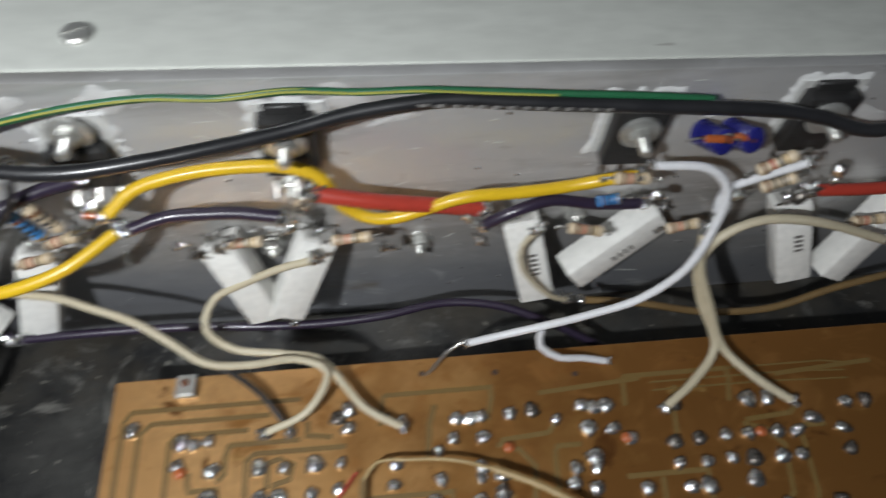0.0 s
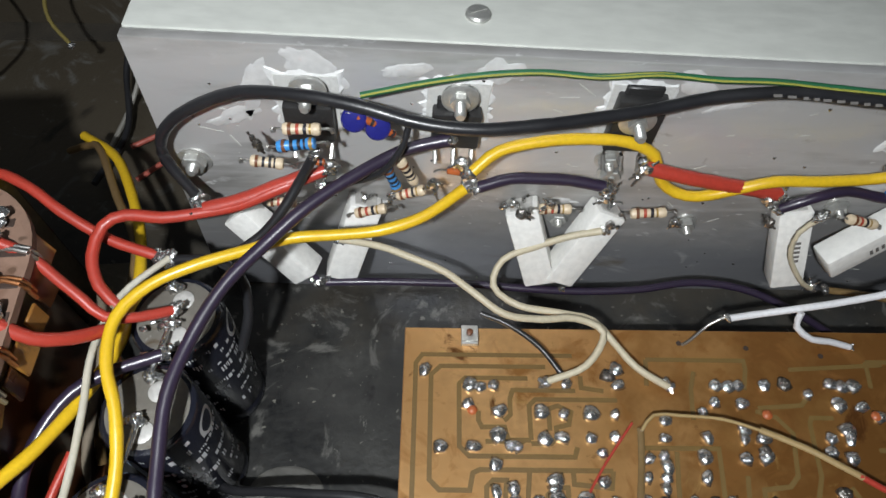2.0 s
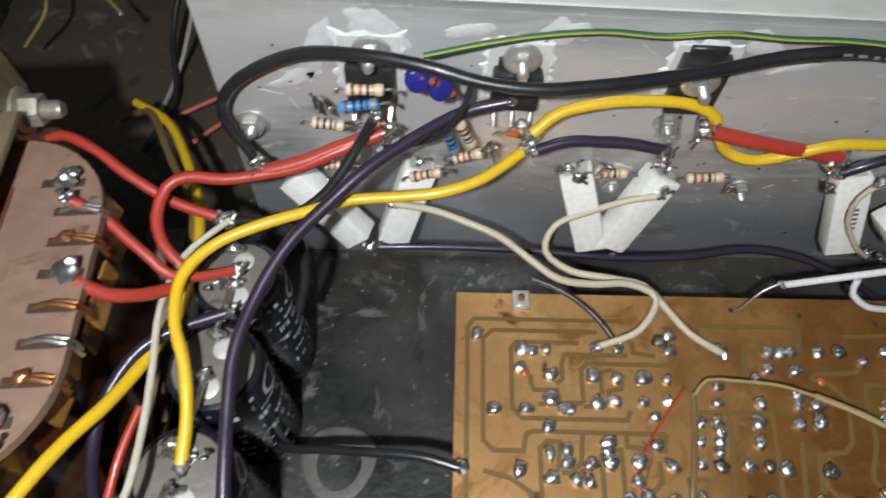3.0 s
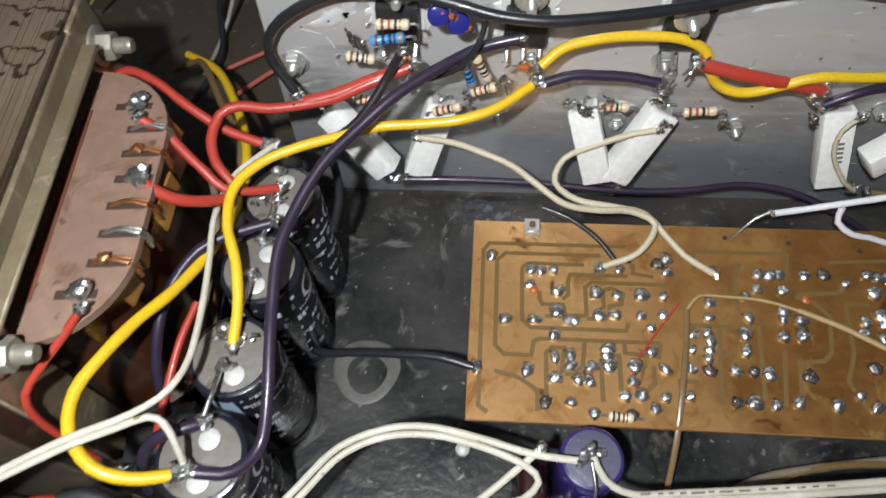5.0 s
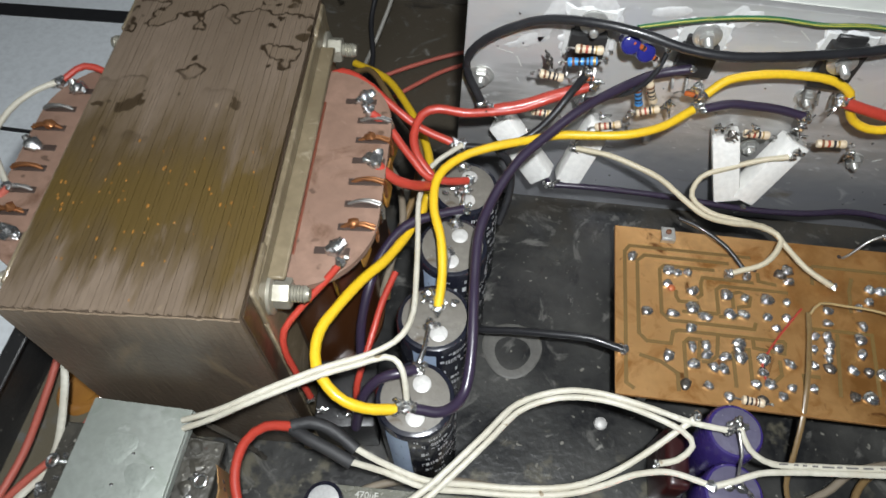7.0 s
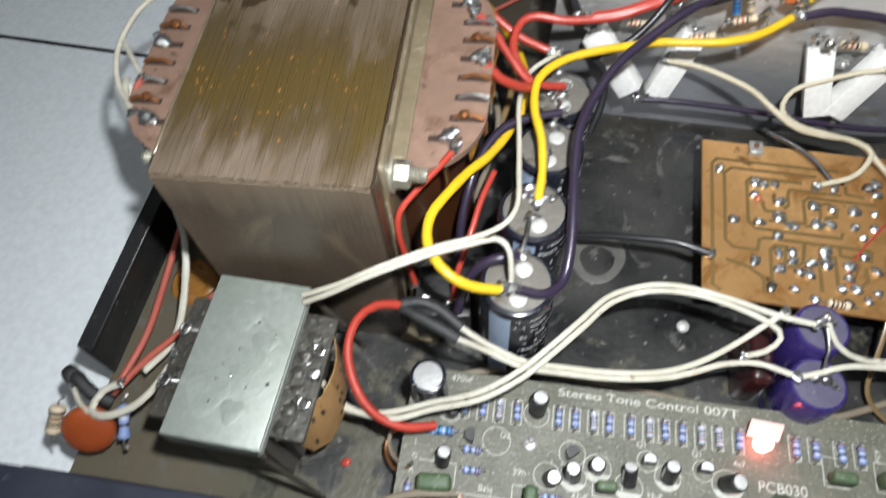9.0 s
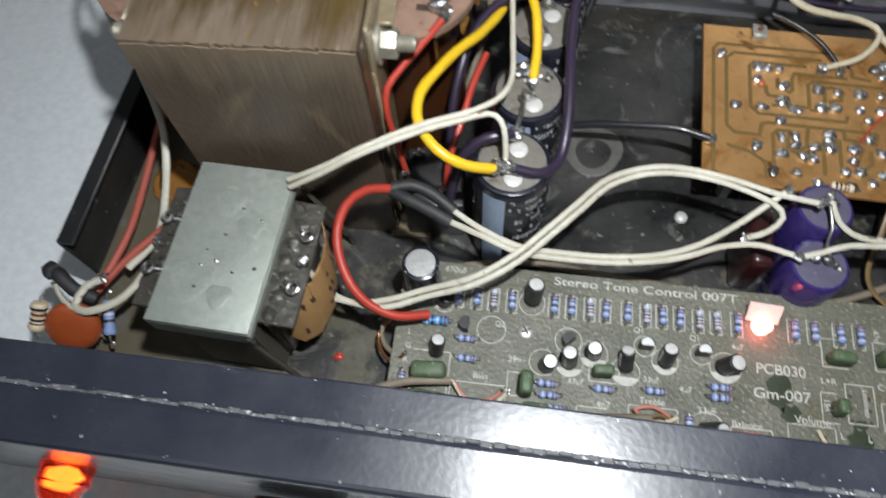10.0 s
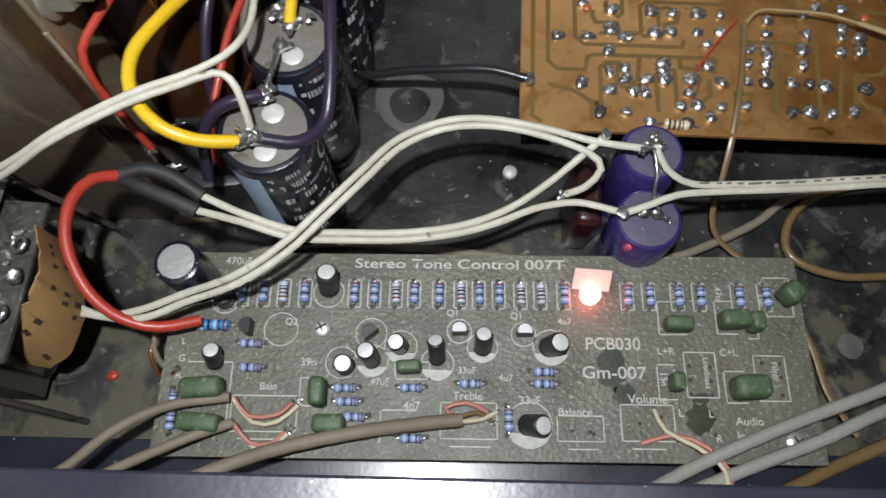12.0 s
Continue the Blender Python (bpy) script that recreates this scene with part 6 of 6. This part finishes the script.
# ---- wiring on the chassis floor and over the boards ----
wire("black_cable", "black cable from under the capacitors to the copper board", [(-99, 80, 8), (-86, 72, 14), (-71, 70, 20), (-57, 68.5, 24), (-43, 67, 27), (-31, 64, 27)], 1.9, W_BLACK, (False, True), 1.8)
wire("white_twin_cable", "dirty white twin cable from small transformer to the violet capacitors", [(-170, -9, 23), (-163, -15, 26), (-152, -20, 27), (-139, -19, 30), (-126, -14, 32), (-110.5, -10, 38.5), (-98, -1.5, 41.5), (-88.5, 8.5, 43), (-79, 20, 43), (-69, 32.5, 41), (-55, 38.5, 42), (-42, 39.5, 42), (-27, 36.5, 43), (-13, 33, 43), (0, 32, 42)], 1.36, W_WHITE, (True, True), 1.5, flat=0.9)
wire("white_twin_cable", "second core of the dirty white twin cable", [(-158, -19.5, 26), (-139.35, -21.2, 29), (-125.35, -16, 31), (-109.35, -11.8, 37.5), (-96.35, -3.1, 40.5), (-86.85, 7.1, 42), (-77.35, 18.6, 42), (-67.95, 30.6, 40), (-55.35, 36.2, 41.5), (-41.35, 37.2, 42), (-27.35, 34.4, 42.5), (-15, 30, 42), (-11, 26, 40), (-15, 22, 36), (-20, 21, 33)], 1.36, W_WHITE, (False, True), 1.2, flat=0.9)
wire("white_twin_cable", "dirty white cable from the shrink sleeve to the violet capacitors", [(-120, 8.6, 50), (-109.5, 6.4, 42.5), (-96, 4.4, 37), (-81, 6, 33), (-65, 6.9, 33), (-49, 9.4, 34.5), (-36, 15.5, 34), (-25, 23, 36.5), (-16, 30, 41), (-11, 34, 43.5)], 1.36, W_WHITE, (False, True), 1.4, flat=0.85)
wire("white_twin_cable", "second core from the shrink sleeve to the violet capacitors", [(-120, 3.8, 50.5), (-109.5, 4.0, 42.5), (-96, 2.2, 37), (-81, 3.8, 33), (-65, 4.7, 33), (-49, 7.2, 34.3), (-37, 12, 33.5), (-29, 16, 33), (-17, 18.5, 33), (-5, 16, 33.5)], 1.36, W_WHITE, (False, True), 1.4, flat=0.85)
wire("red_cable", "red cable bent in a loop over the chassis floor", [(-124, -19, 22), (-134, -22.5, 26), (-143, -21.5, 30), (-150, -17, 34.5), (-155, -9.5, 39), (-157, -1.6, 43), (-155, 6.5, 47), (-148.5, 11.3, 50.4), (-138, 11.6, 53)], 2.1, W_RED, (False, False))
wire("shrink_sleeve", "black shrink sleeve over a cable joint", [(-139.5, 11.6, 53.2), (-134, 13.4, 53.6), (-128, 12.6, 52.5), (-123, 10.4, 51), (-118.5, 7.9, 49.6)], 2.7, SHRINK, (False, False), category="sleeve", group="shrink sleeves")
wire("shrink_sleeve", "black shrink sleeve over a cable joint", [(-139.5, 11.2, 51.8), (-134, 8.6, 52.4), (-128, 6.6, 52), (-123.5, 5, 51.4), (-119, 3.4, 50.2)], 2.7, SHRINK, (False, False), category="sleeve", group="shrink sleeves")
wire("ribbon_cable", "printed white ribbon cable leading away from the violet capacitors", [(4, 34, 42), (8, 28, 38), (16, 25, 35), (30, 26.5, 33), (44, 28, 32), (58, 29.5, 32), (72, 31, 32), (110, 36, 30), (160, 42, 28)], 1.36, W_WHITE, (True, False), 1.5, flat=0.8)
wire("ribbon_cable", "second strand of the printed white ribbon cable", [(-3, 15.5, 34), (4, 18, 35), (12, 21.4, 35), (26, 24, 33), (41, 25.7, 32), (58, 27.3, 32), (72, 28.9, 32), (110, 33.8, 30), (160, 39.8, 28)], 1.36, W_WHITE, (True, False), 1.5, flat=0.8)
ribbon = bpy.data.objects["ribbon_cable"]
random.seed(83)
x = 18.0
while x < 74:
    long = random.uniform(1.2, 4.5)
    b = bmesh.new()
    rise = 26.5 + (x - 30) * 0.107 if x > 30 else 25.1 + (x - 16) * 0.1
    box(b, long, 0.55, 0.2, at(x + long / 2, rise - 0.1, 33.85 - min(1.0, max(0.0, (x - 30) * 0.07)) + (max(0.0, 30 - x) * 0.14), 0, 0, 6))
    part("printed_dash", b, INK, ribbon)
    x += long + random.uniform(1.0, 2.5)
wire("bare_wire", "bare wire linking the two violet capacitors", [(4, 32, 41), (5, 25, 39), (5, 20, 34), (9, 15.5, 31.5)], 0.6, LEAD, (True, True), 0.9)
wire("brown_cable", "flat brown cable from the copper board under the ribbon", [(40, 88, 28), (39, 78, 27.5), (36, 62, 28), (34, 48, 24), (32.5, 38, 18), (31, 26, 9), (35, 19, 5), (44, 12, 4), (54, 1, 4), (60, -14, 4), (63, -28, 4), (70, -40, 4)], 1.3, W_BROWN, (False, False), flat=0.6)
wire("pale_wire", "thin pale wire crossing the copper board", [(40, 87, 29), (44, 91.5, 30), (52, 91.3, 30.5), (65, 90, 31), (76, 86.5, 31)], 0.6, W_AMBER, (False, False))
wire("brown_cable", "brown sleeve over the wire crossing the copper board", [(75, 87, 31), (87, 81.5, 31.5), (96, 76, 32), (101, 73, 32)], 1.3, W_AMBER, (False, False), flat=0.8)
wire("red_wire", "thin red wire crossing the copper board", [(100, 73.5, 32), (110, 68, 31), (124, 61, 30), (140, 55, 28)], 1.2, W_RED, (False, False))
wire("red_wire", "hair-thin red wire lying on the copper board", [(38, 90, 27), (31, 81, 26), (26, 74, 25.6), (21, 65, 25.4), (22, 58, 25.4)], 0.45, W_RED, (False, False))
wire("brown_cable", "brown cable curled on the chassis floor", [(130, 46, 3), (92, 44, 4), (69, 38, 4), (58, 28, 4), (57, 16, 4), (71, 10, 4), (90, 11, 3), (130, 14, 3)], 1.8, W_BROWN, (False, False))
wire("brown_cable", "brown cable running behind the tone board", [(-132, -12, 6), (-125, 2, 6), (-112, 9.5, 5), (-90, 13.5, 4), (-62, 12.5, 4), (-34, 11, 4), (-6, 9, 4), (17, 13, 4), (30, 18, 4), (47, 27, 4), (59, 36, 5), (80, 42, 4), (130, 50, 3)], 1.9, W_DUST, (False, False))
wire("twisted_lead", "small twisted brown leads at the tone board edge", [(-122, 0, 14), (-133, -14, 13), (-141, -22, 12), (-139, -29, 11), (-133, -33, 14)], 1.0, W_DUST, (False, False))
wire("twisted_lead", "thin orange-brown lead at the tone board edge", [(-138, -20, 13), (-142, -25, 11), (-140, -31, 11), (-135, -35, 13), (-131, -33, 16)], 0.7, ENAMEL, (False, True), 0.8)
wire("shielded_cable", "dusty brown shielded cable to the bass control pads", [(-160, -66, 24), (-152, -61, 24), (-142, -51, 23), (-129, -43.5, 21), (-113, -40, 19)], 1.9, W_DUST, (False, False))
wire("shielded_cable", "dusty brown shielded cable to the bass control pads", [(-150, -68, 24), (-139, -61, 24), (-122, -52, 22), (-111, -47, 19)], 1.9, W_DUST, (False, False))
wire("shielded_cable", "thick dusty brown shielded cable to the treble control pads", [(-128, -68, 25), (-117, -62, 25), (-98, -54, 23), (-77, -48.3, 21.5), (-60, -45, 20.5), (-47, -43, 20)], 2.5, W_DUST, (False, False))
for pts, material in (([(-112, -40, 19), (-107, -45, 18), (-99, -44, 18), (-96, -40.5, 16)], W_PINK), ([(-112, -40.4, 19), (-106, -46.5, 17.5), (-99, -46, 17.5), (-94, -41, 16)], W_CREAM), ([(-111, -47, 19), (-106, -52, 17.5), (-100, -52, 17.5), (-97, -48.5, 16)], W_PINK),
                      ([(-111, -47.5, 18.5), (-105, -53, 17), (-100, -53, 17), (-96, -49, 16)], W_CREAM), ([(-48, -43, 20), (-52, -40, 18), (-46, -38, 18), (-40, -40, 16)], W_PINK), ([(-47, -43.4, 20), (-42, -42.6, 18), (-37.5, -40, 16)], W_CREAM), ([(-48, -42.4, 20), (-43, -40.6, 18.6), (-39, -42.5, 16)], W_BROWN),
                      ([(3, -46.5, 16), (12, -44, 18), (20, -47, 20), (24.5, -53, 22), (22, -62, 26)], W_PINK), ([(7, -37, 16), (9.5, -43, 18), (17, -47, 20), (23, -53, 23), (21, -62, 27)], W_CREAM)):
    wire("thin_lead", "thin " + ("pink" if material is W_PINK else "brown" if material is W_BROWN else "cream") + " lead soldered to the tone board", pts, 0.75, material, (False, True), 0.7, group="thin leads on the tone board")
wire("grey_cable", "grey round cable crossing the corner of the tone board", [(-4, -64, 24), (3, -59, 23), (19, -50.5, 22), (42, -40, 22), (70, -28.5, 22), (110, -12, 14), (150, 0, 6)], 2.3, W_GREY, (False, False))
wire("grey_cable", "grey round cable crossing the corner of the tone board", [(0, -66, 25), (10, -60.5, 23), (33, -50.5, 22), (49, -44, 22.5), (69, -34.5, 22), (110, -18, 14), (150, -6, 6)], 2.3, W_GREY, (False, False))
wire("brown_cable", "brown cable along the front of the chassis", [(26, -63, 8), (42, -58, 8), (58, -50.5, 7), (75, -43, 6), (120, -24, 4)], 2.5, W_BROWN, (False, False))

# ---- left side of the chassis ----
wire("red_cable", "dusty red cable along the side of the chassis", [(-248, 60, 20), (-250, 45, 16), (-249, 24, 13), (-247, 0, 13), (-249, -22, 14)], 1.9, W_DUSTYRED, (False, False))
wire("red_cable", "dusty red cable from under the small transformer", [(-212, 22, 24), (-218, 17, 26), (-226, 4, 22), (-240, -11, 17), (-250, -25, 13), (-256, -36, 12)], 1.9, W_DUSTYRED, (False, False))
wire("white_twin_cable", "white printed twin cable hanging down beside the transformer", [(-240, 52, 88), (-247, 60, 86), (-252, 70, 84), (-246, 56, 74), (-243, 51, 63), (-238, 43, 50), (-233, 31, 37), (-231, 12, 25), (-233, -3, 17), (-240, -16, 16)], 1.9, W_WHITE, (True, False), 1.4, flat=0.7)
wire("white_twin_cable", "white twin cable curling at the chassis corner", [(-206, 13, 32), (-212, 11, 34), (-218, 5, 33), (-221, -6, 31), (-226, -22, 28), (-233, -32, 26), (-243, -37, 25), (-249, -35, 24), (-247, -28, 25), (-242, -25, 26)], 1.9, W_WHITE, (False, True), 1.2, flat=0.8)
wire("white_wire", "single white wire to the mains components", [(-236, -34, 26), (-246, -37, 24), (-254, -34, 24), (-259, -29, 24)], 1.2, W_WHITE, (False, True), 1.0)
wire("white_wire", "white wire arched between transformer terminals", [(-245, 113, 91), (-251, 108, 91), (-257, 98, 90), (-258, 80, 88), (-251, 64, 87), (-240, 53, 88)], 1.36, W_WHITE, (True, True), 1.6)
wire("white_wire", "short white wire at a transformer terminal", [(-259, 86, 88), (-251, 77, 89), (-242, 67, 90)], 1.3, W_WHITE, (False, True), 1.4)
wire("red_wire", "short red wire entering the transformer winding", [(-228, 121, 89), (-238, 121, 92), (-245, 114, 90)], 1.6, W_RED, (False, True), 2.2)
wire("red_wire", "dark red wire at a transformer terminal", [(-241, 66, 90), (-244, 62, 87), (-239, 57, 82)], 1.6, W_DUSTYRED, (False, False))
spark = thing("disc_capacitor", "large orange dipped disc capacitor at the chassis corner", "capacitor", at(-251, -41, 8, 0, 0, 20))
b = bmesh.new()
lathe(b, [(3, -3.2), (7.5, -2.8), (9.4, -1.4), (9.8, 0), (9.4, 1.4), (7.5, 2.8), (3, 3.2)], at(0, 0, 9, 48, 0, 0), 26)
local(part("body", b, RUST, spark))
for k in (-1, 1):
    b = bmesh.new()
    rod(b, (k * 4, 0, 2), (k * 4, -1, -7.5), 0.5, 6)
    local(part("lead", b, LEAD, spark))
resistor(between((-261, -35, 26), (-263, -46, 18)), 11, 2.7, BEIGE, "beige", (BLACKBAND, BROWNBAND, BLACKBAND, BLACKBAND), reach=3)
resistor(between((-240, -29, 22), (-236, -44, 16)), 13, 2.0, DULLBLUE, "dull", (BLACKBAND, PALEBAND, BLACKBAND), reach=3)
b = bmesh.new()
tube(b, [(-262, -24, 24), (-259, -25, 25), (-253, -29, 22), (-246, -30, 18)], 2.6, 10)
blob(b, (-262, -24, 25), 3.6, (1, 1, 0.8), 0.3)
tagged(part("insulated_joint", b, SHRINK), "black taped cable joint at the chassis corner", "sleeve")

block = thing("rectifier_block", "square black moulded block on the chassis floor beside the transformer foot", "rectifier", at(-131, 35, 0, 0, 0, 8))
b = bmesh.new()
box(b, 22, 26, 24, at(0, 0, 12.2), 1.2, 2)
local(part("body", b, BLACKPLASTIC, block))
for dx, dy, turn in ((-7, -8, 20), (3, -9, 30), (-6, 7, 10)):
    b = bmesh.new()
    box(b, 4.6, 0.9, 9, at(dx, dy, 28.5, 24, 0, turn), 0.3)
    blob(b, (dx, dy - 1.0, 31.5), 1.5, (1.1, 0.9, 1.2), 0.5)
    local(part("blade", b, SOLDER, block, "tinned blade terminal"))

# ---- behind the transformer ----
wire("brown_cable", "brown cable rising behind the transformer", [(-170, 200, 22), (-158, 196, 30), (-149, 189, 36), (-133, 162, 42), (-122, 145, 46), (-117, 131, 48), (-117, 110, 46), (-122, 92, 38), (-124, 78, 20)], 1.9, W_BROWN, (False, False))
wire("brown_cable", "brown cable beside the transformer coil", [(-132, 132, 40), (-124, 117, 46), (-119, 97, 46), (-123, 80, 34), (-128, 66, 14)], 1.8, W_DUST, (False, False))
wire("dusty_red_wire", "faded dusty red wire lying on the chassis floor", [(-157, 218, 4), (-138, 231, 4), (-116, 243, 4), (-90, 252, 4)], 1.5, W_DUSTYRED, (False, False))
wire("dusty_red_wire", "faded dusty red wire lying on the chassis floor", [(-150, 200, 4), (-133, 218, 4), (-116, 232, 4), (-90, 243, 4)], 1.5, W_DUSTYRED, (False, False))
wire("black_cable", "black cable running back along the chassis floor", [(-166, 196, 6), (-160, 226, 6), (-165, 256, 14), (-161, 280, 30)], 1.8, W_BLACK, (False, False))


def speaker_terminal(x, z):
    t = thing("speaker_terminal", "dark speaker terminal block with tinned posts on the back wall", "terminal", at(x, 301, z), "terminals on the back wall")
    b = bmesh.new()
    box(b, 34, 12, 26, at(0, -6.5, 0), 1.5, 2)
    local(part("block", b, BLACKPLASTIC, t))
    for k in (-1, 1):
        b = bmesh.new()
        lathe(b, [(2.6, 0), (2.6, 6), (1.6, 6.5), (1.6, 13)], at(k * 12, -12, 2, 90), 12)
        blob(b, (k * 12, -26, 2), 2.4, rough=0.5)
        local(part("post", b, STEEL, t, "tinned post"))


for x, z in ((-238, 44), (-168, 44), (-118, 40)):
    speaker_terminal(x, z)
wire("yellow_wire", "dull yellow wire hanging at the back wall terminals", [(-226, 276, 46), (-215, 264, 44), (-210, 248, 36), (-222, 238, 24)], 1.1, W_OLD, (True, False), 1.4)
wire("yellow_wire", "dull yellow wire hanging at the back wall terminals", [(-250, 276, 46), (-244, 262, 44), (-248, 250, 36), (-250, 240, 14)], 1.1, W_OLD, (True, False), 1.6)
wire("yellow_wire", "dull yellow wire hanging at the back wall terminals", [(-186, 278, 52), (-190, 266, 46), (-186, 254, 42), (-176, 244, 38)], 1.1, W_OLD, (False, True), 1.4)
wire("grey_cable", "grey twisted wire below the back wall terminals", [(-156, 276, 40), (-152, 262, 30), (-158, 250, 14), (-163, 238, 5), (-166, 215, 4)], 1.4, W_GREY, (False, False))

# ---- on the chassis floor ----
b = bmesh.new()
lathe(b, [(12.5, 0), (12.2, 0.25), (11.6, 0.35), (4, 0.35), (3.0, 0.3)], at(-71, 71, 0.02), 40, 0.05)
tagged(part("glue_ring", b, GLUE), "dried grey glue ring on the chassis floor", "glue mark")
b = bmesh.new()
lathe(b, [(7.6, 0.0), (7.4, 0.42)], at(-70.8, 69.4, 0.02), 32, 0.05)
tagged(part("glue_centre", b, CHASSIS), "dark patch within the glue ring", "glue mark")
b = bmesh.new()
lathe(b, [(10.5, 0), (10.2, 1.6), (9.0, 2.4), (7.2, 2.2), (6.4, 0.4), (5.8, 0.2)], at(-243, 31, 0.02), 32, 0.06)
tagged(part("varnish_ring", b, AMBER), "amber ring of hardened varnish on the chassis floor", "glue mark")
b = bmesh.new()
lathe(b, [(2.6, 0), (2.4, 1.0), (1.4, 1.8), (0.4, 2.0)], at(-34, 43.8, 0), 16)
tagged(part("rivet", b, VENT), "pale domed rivet in the chassis floor", "rivet")
b = bmesh.new()
lathe(b, [(4, 0), (4, 0.3), (3, 0.4)], at(74, -12, 0.02), 24, 0.03)
tagged(part("glue_spot", b, GLUE), "round grey spot on the chassis floor", "glue mark")

# two small red spots on the floor sheet
for x, y in ((-157, -33), (-137, -47)):
    b = bmesh.new()
    blob(b, (x, y, 0.5), 1.6, (1.2, 1, 0.5), 0.3)
    tagged(part("red_drop", b, W_RED), "small red drop of sealing lacquer on the chassis floor", "drop", "red drops")

# ---- front of the panel ----
lamp = thing("pilot_lamp", "orange-red pilot lamp glowing in front of the panel", "lamp", at(-216, -87, 46, 90, 0, PANEL_TURN))
b = bmesh.new()
lathe(b, [(10.4, -9), (10.4, -3.6), (9.0, -2.4), (7.8, -2.4)], None, 24)
local(part("collar", b, STEEL, lamp, "dull metal collar"))
b = bmesh.new()
lathe(b, [(7.6, -4), (7.6, 2), (7.0, 5), (7.4, 6), (5.6, 10), (3.6, 11.6)], None, 10)
local(part("lens", b, LENS_RED, lamp, "faceted red lens"))
b = bmesh.new()
blob(b, (0, 0, 4.0), 3.0, (1.2, 1.0, 1.0), 0.3)
local(part("filament_glow", b, LENS_LIT, lamp, "glowing centre"))
b = bmesh.new()
lathe(b, [(2.4, 0), (2.4, 9), (1.6, 10)], at(-222, -88, 80, 90), 12)
tagged(part("green_indicator", b, GREENLIT), "small yellow-green indicator in front of the panel", "indicator")
for x in (-146, -60, 10):
    knob = thing("control_knob", "dark ribbed control knob on the front panel", "knob", at(x, -87 + (x + 146) * 0.03, 48, 90, 0, PANEL_TURN), "control knobs")
    b = bmesh.new()
    ring = []
    for z, r in ((0, 12), (14, 11.4), (16, 10.4)):
        ring.append([b.verts.new(mm((r + (0.5 if k % 2 else 0)) * math.cos(2 * math.pi * k / 72), (r + (0.5 if k % 2 else 0)) * math.sin(2 * math.pi * k / 72), z)) for k in range(72)])
    for u, v in zip(ring, ring[1:]):
        for k in range(72):
            b.faces.new((u[k], u[(k + 1) % 72], v[(k + 1) % 72], v[k]))
    b.faces.new(ring[-1])
    grip = local(part("grip", b, KNOB, knob))
    b = bmesh.new()
    lathe(b, [(9.6, 0), (9.6, 0.5), (9.0, 0.6)], at(0, 0, 15.8), 36)
    local(part("cap", b, STEEL, grip, "brushed metal cap"))
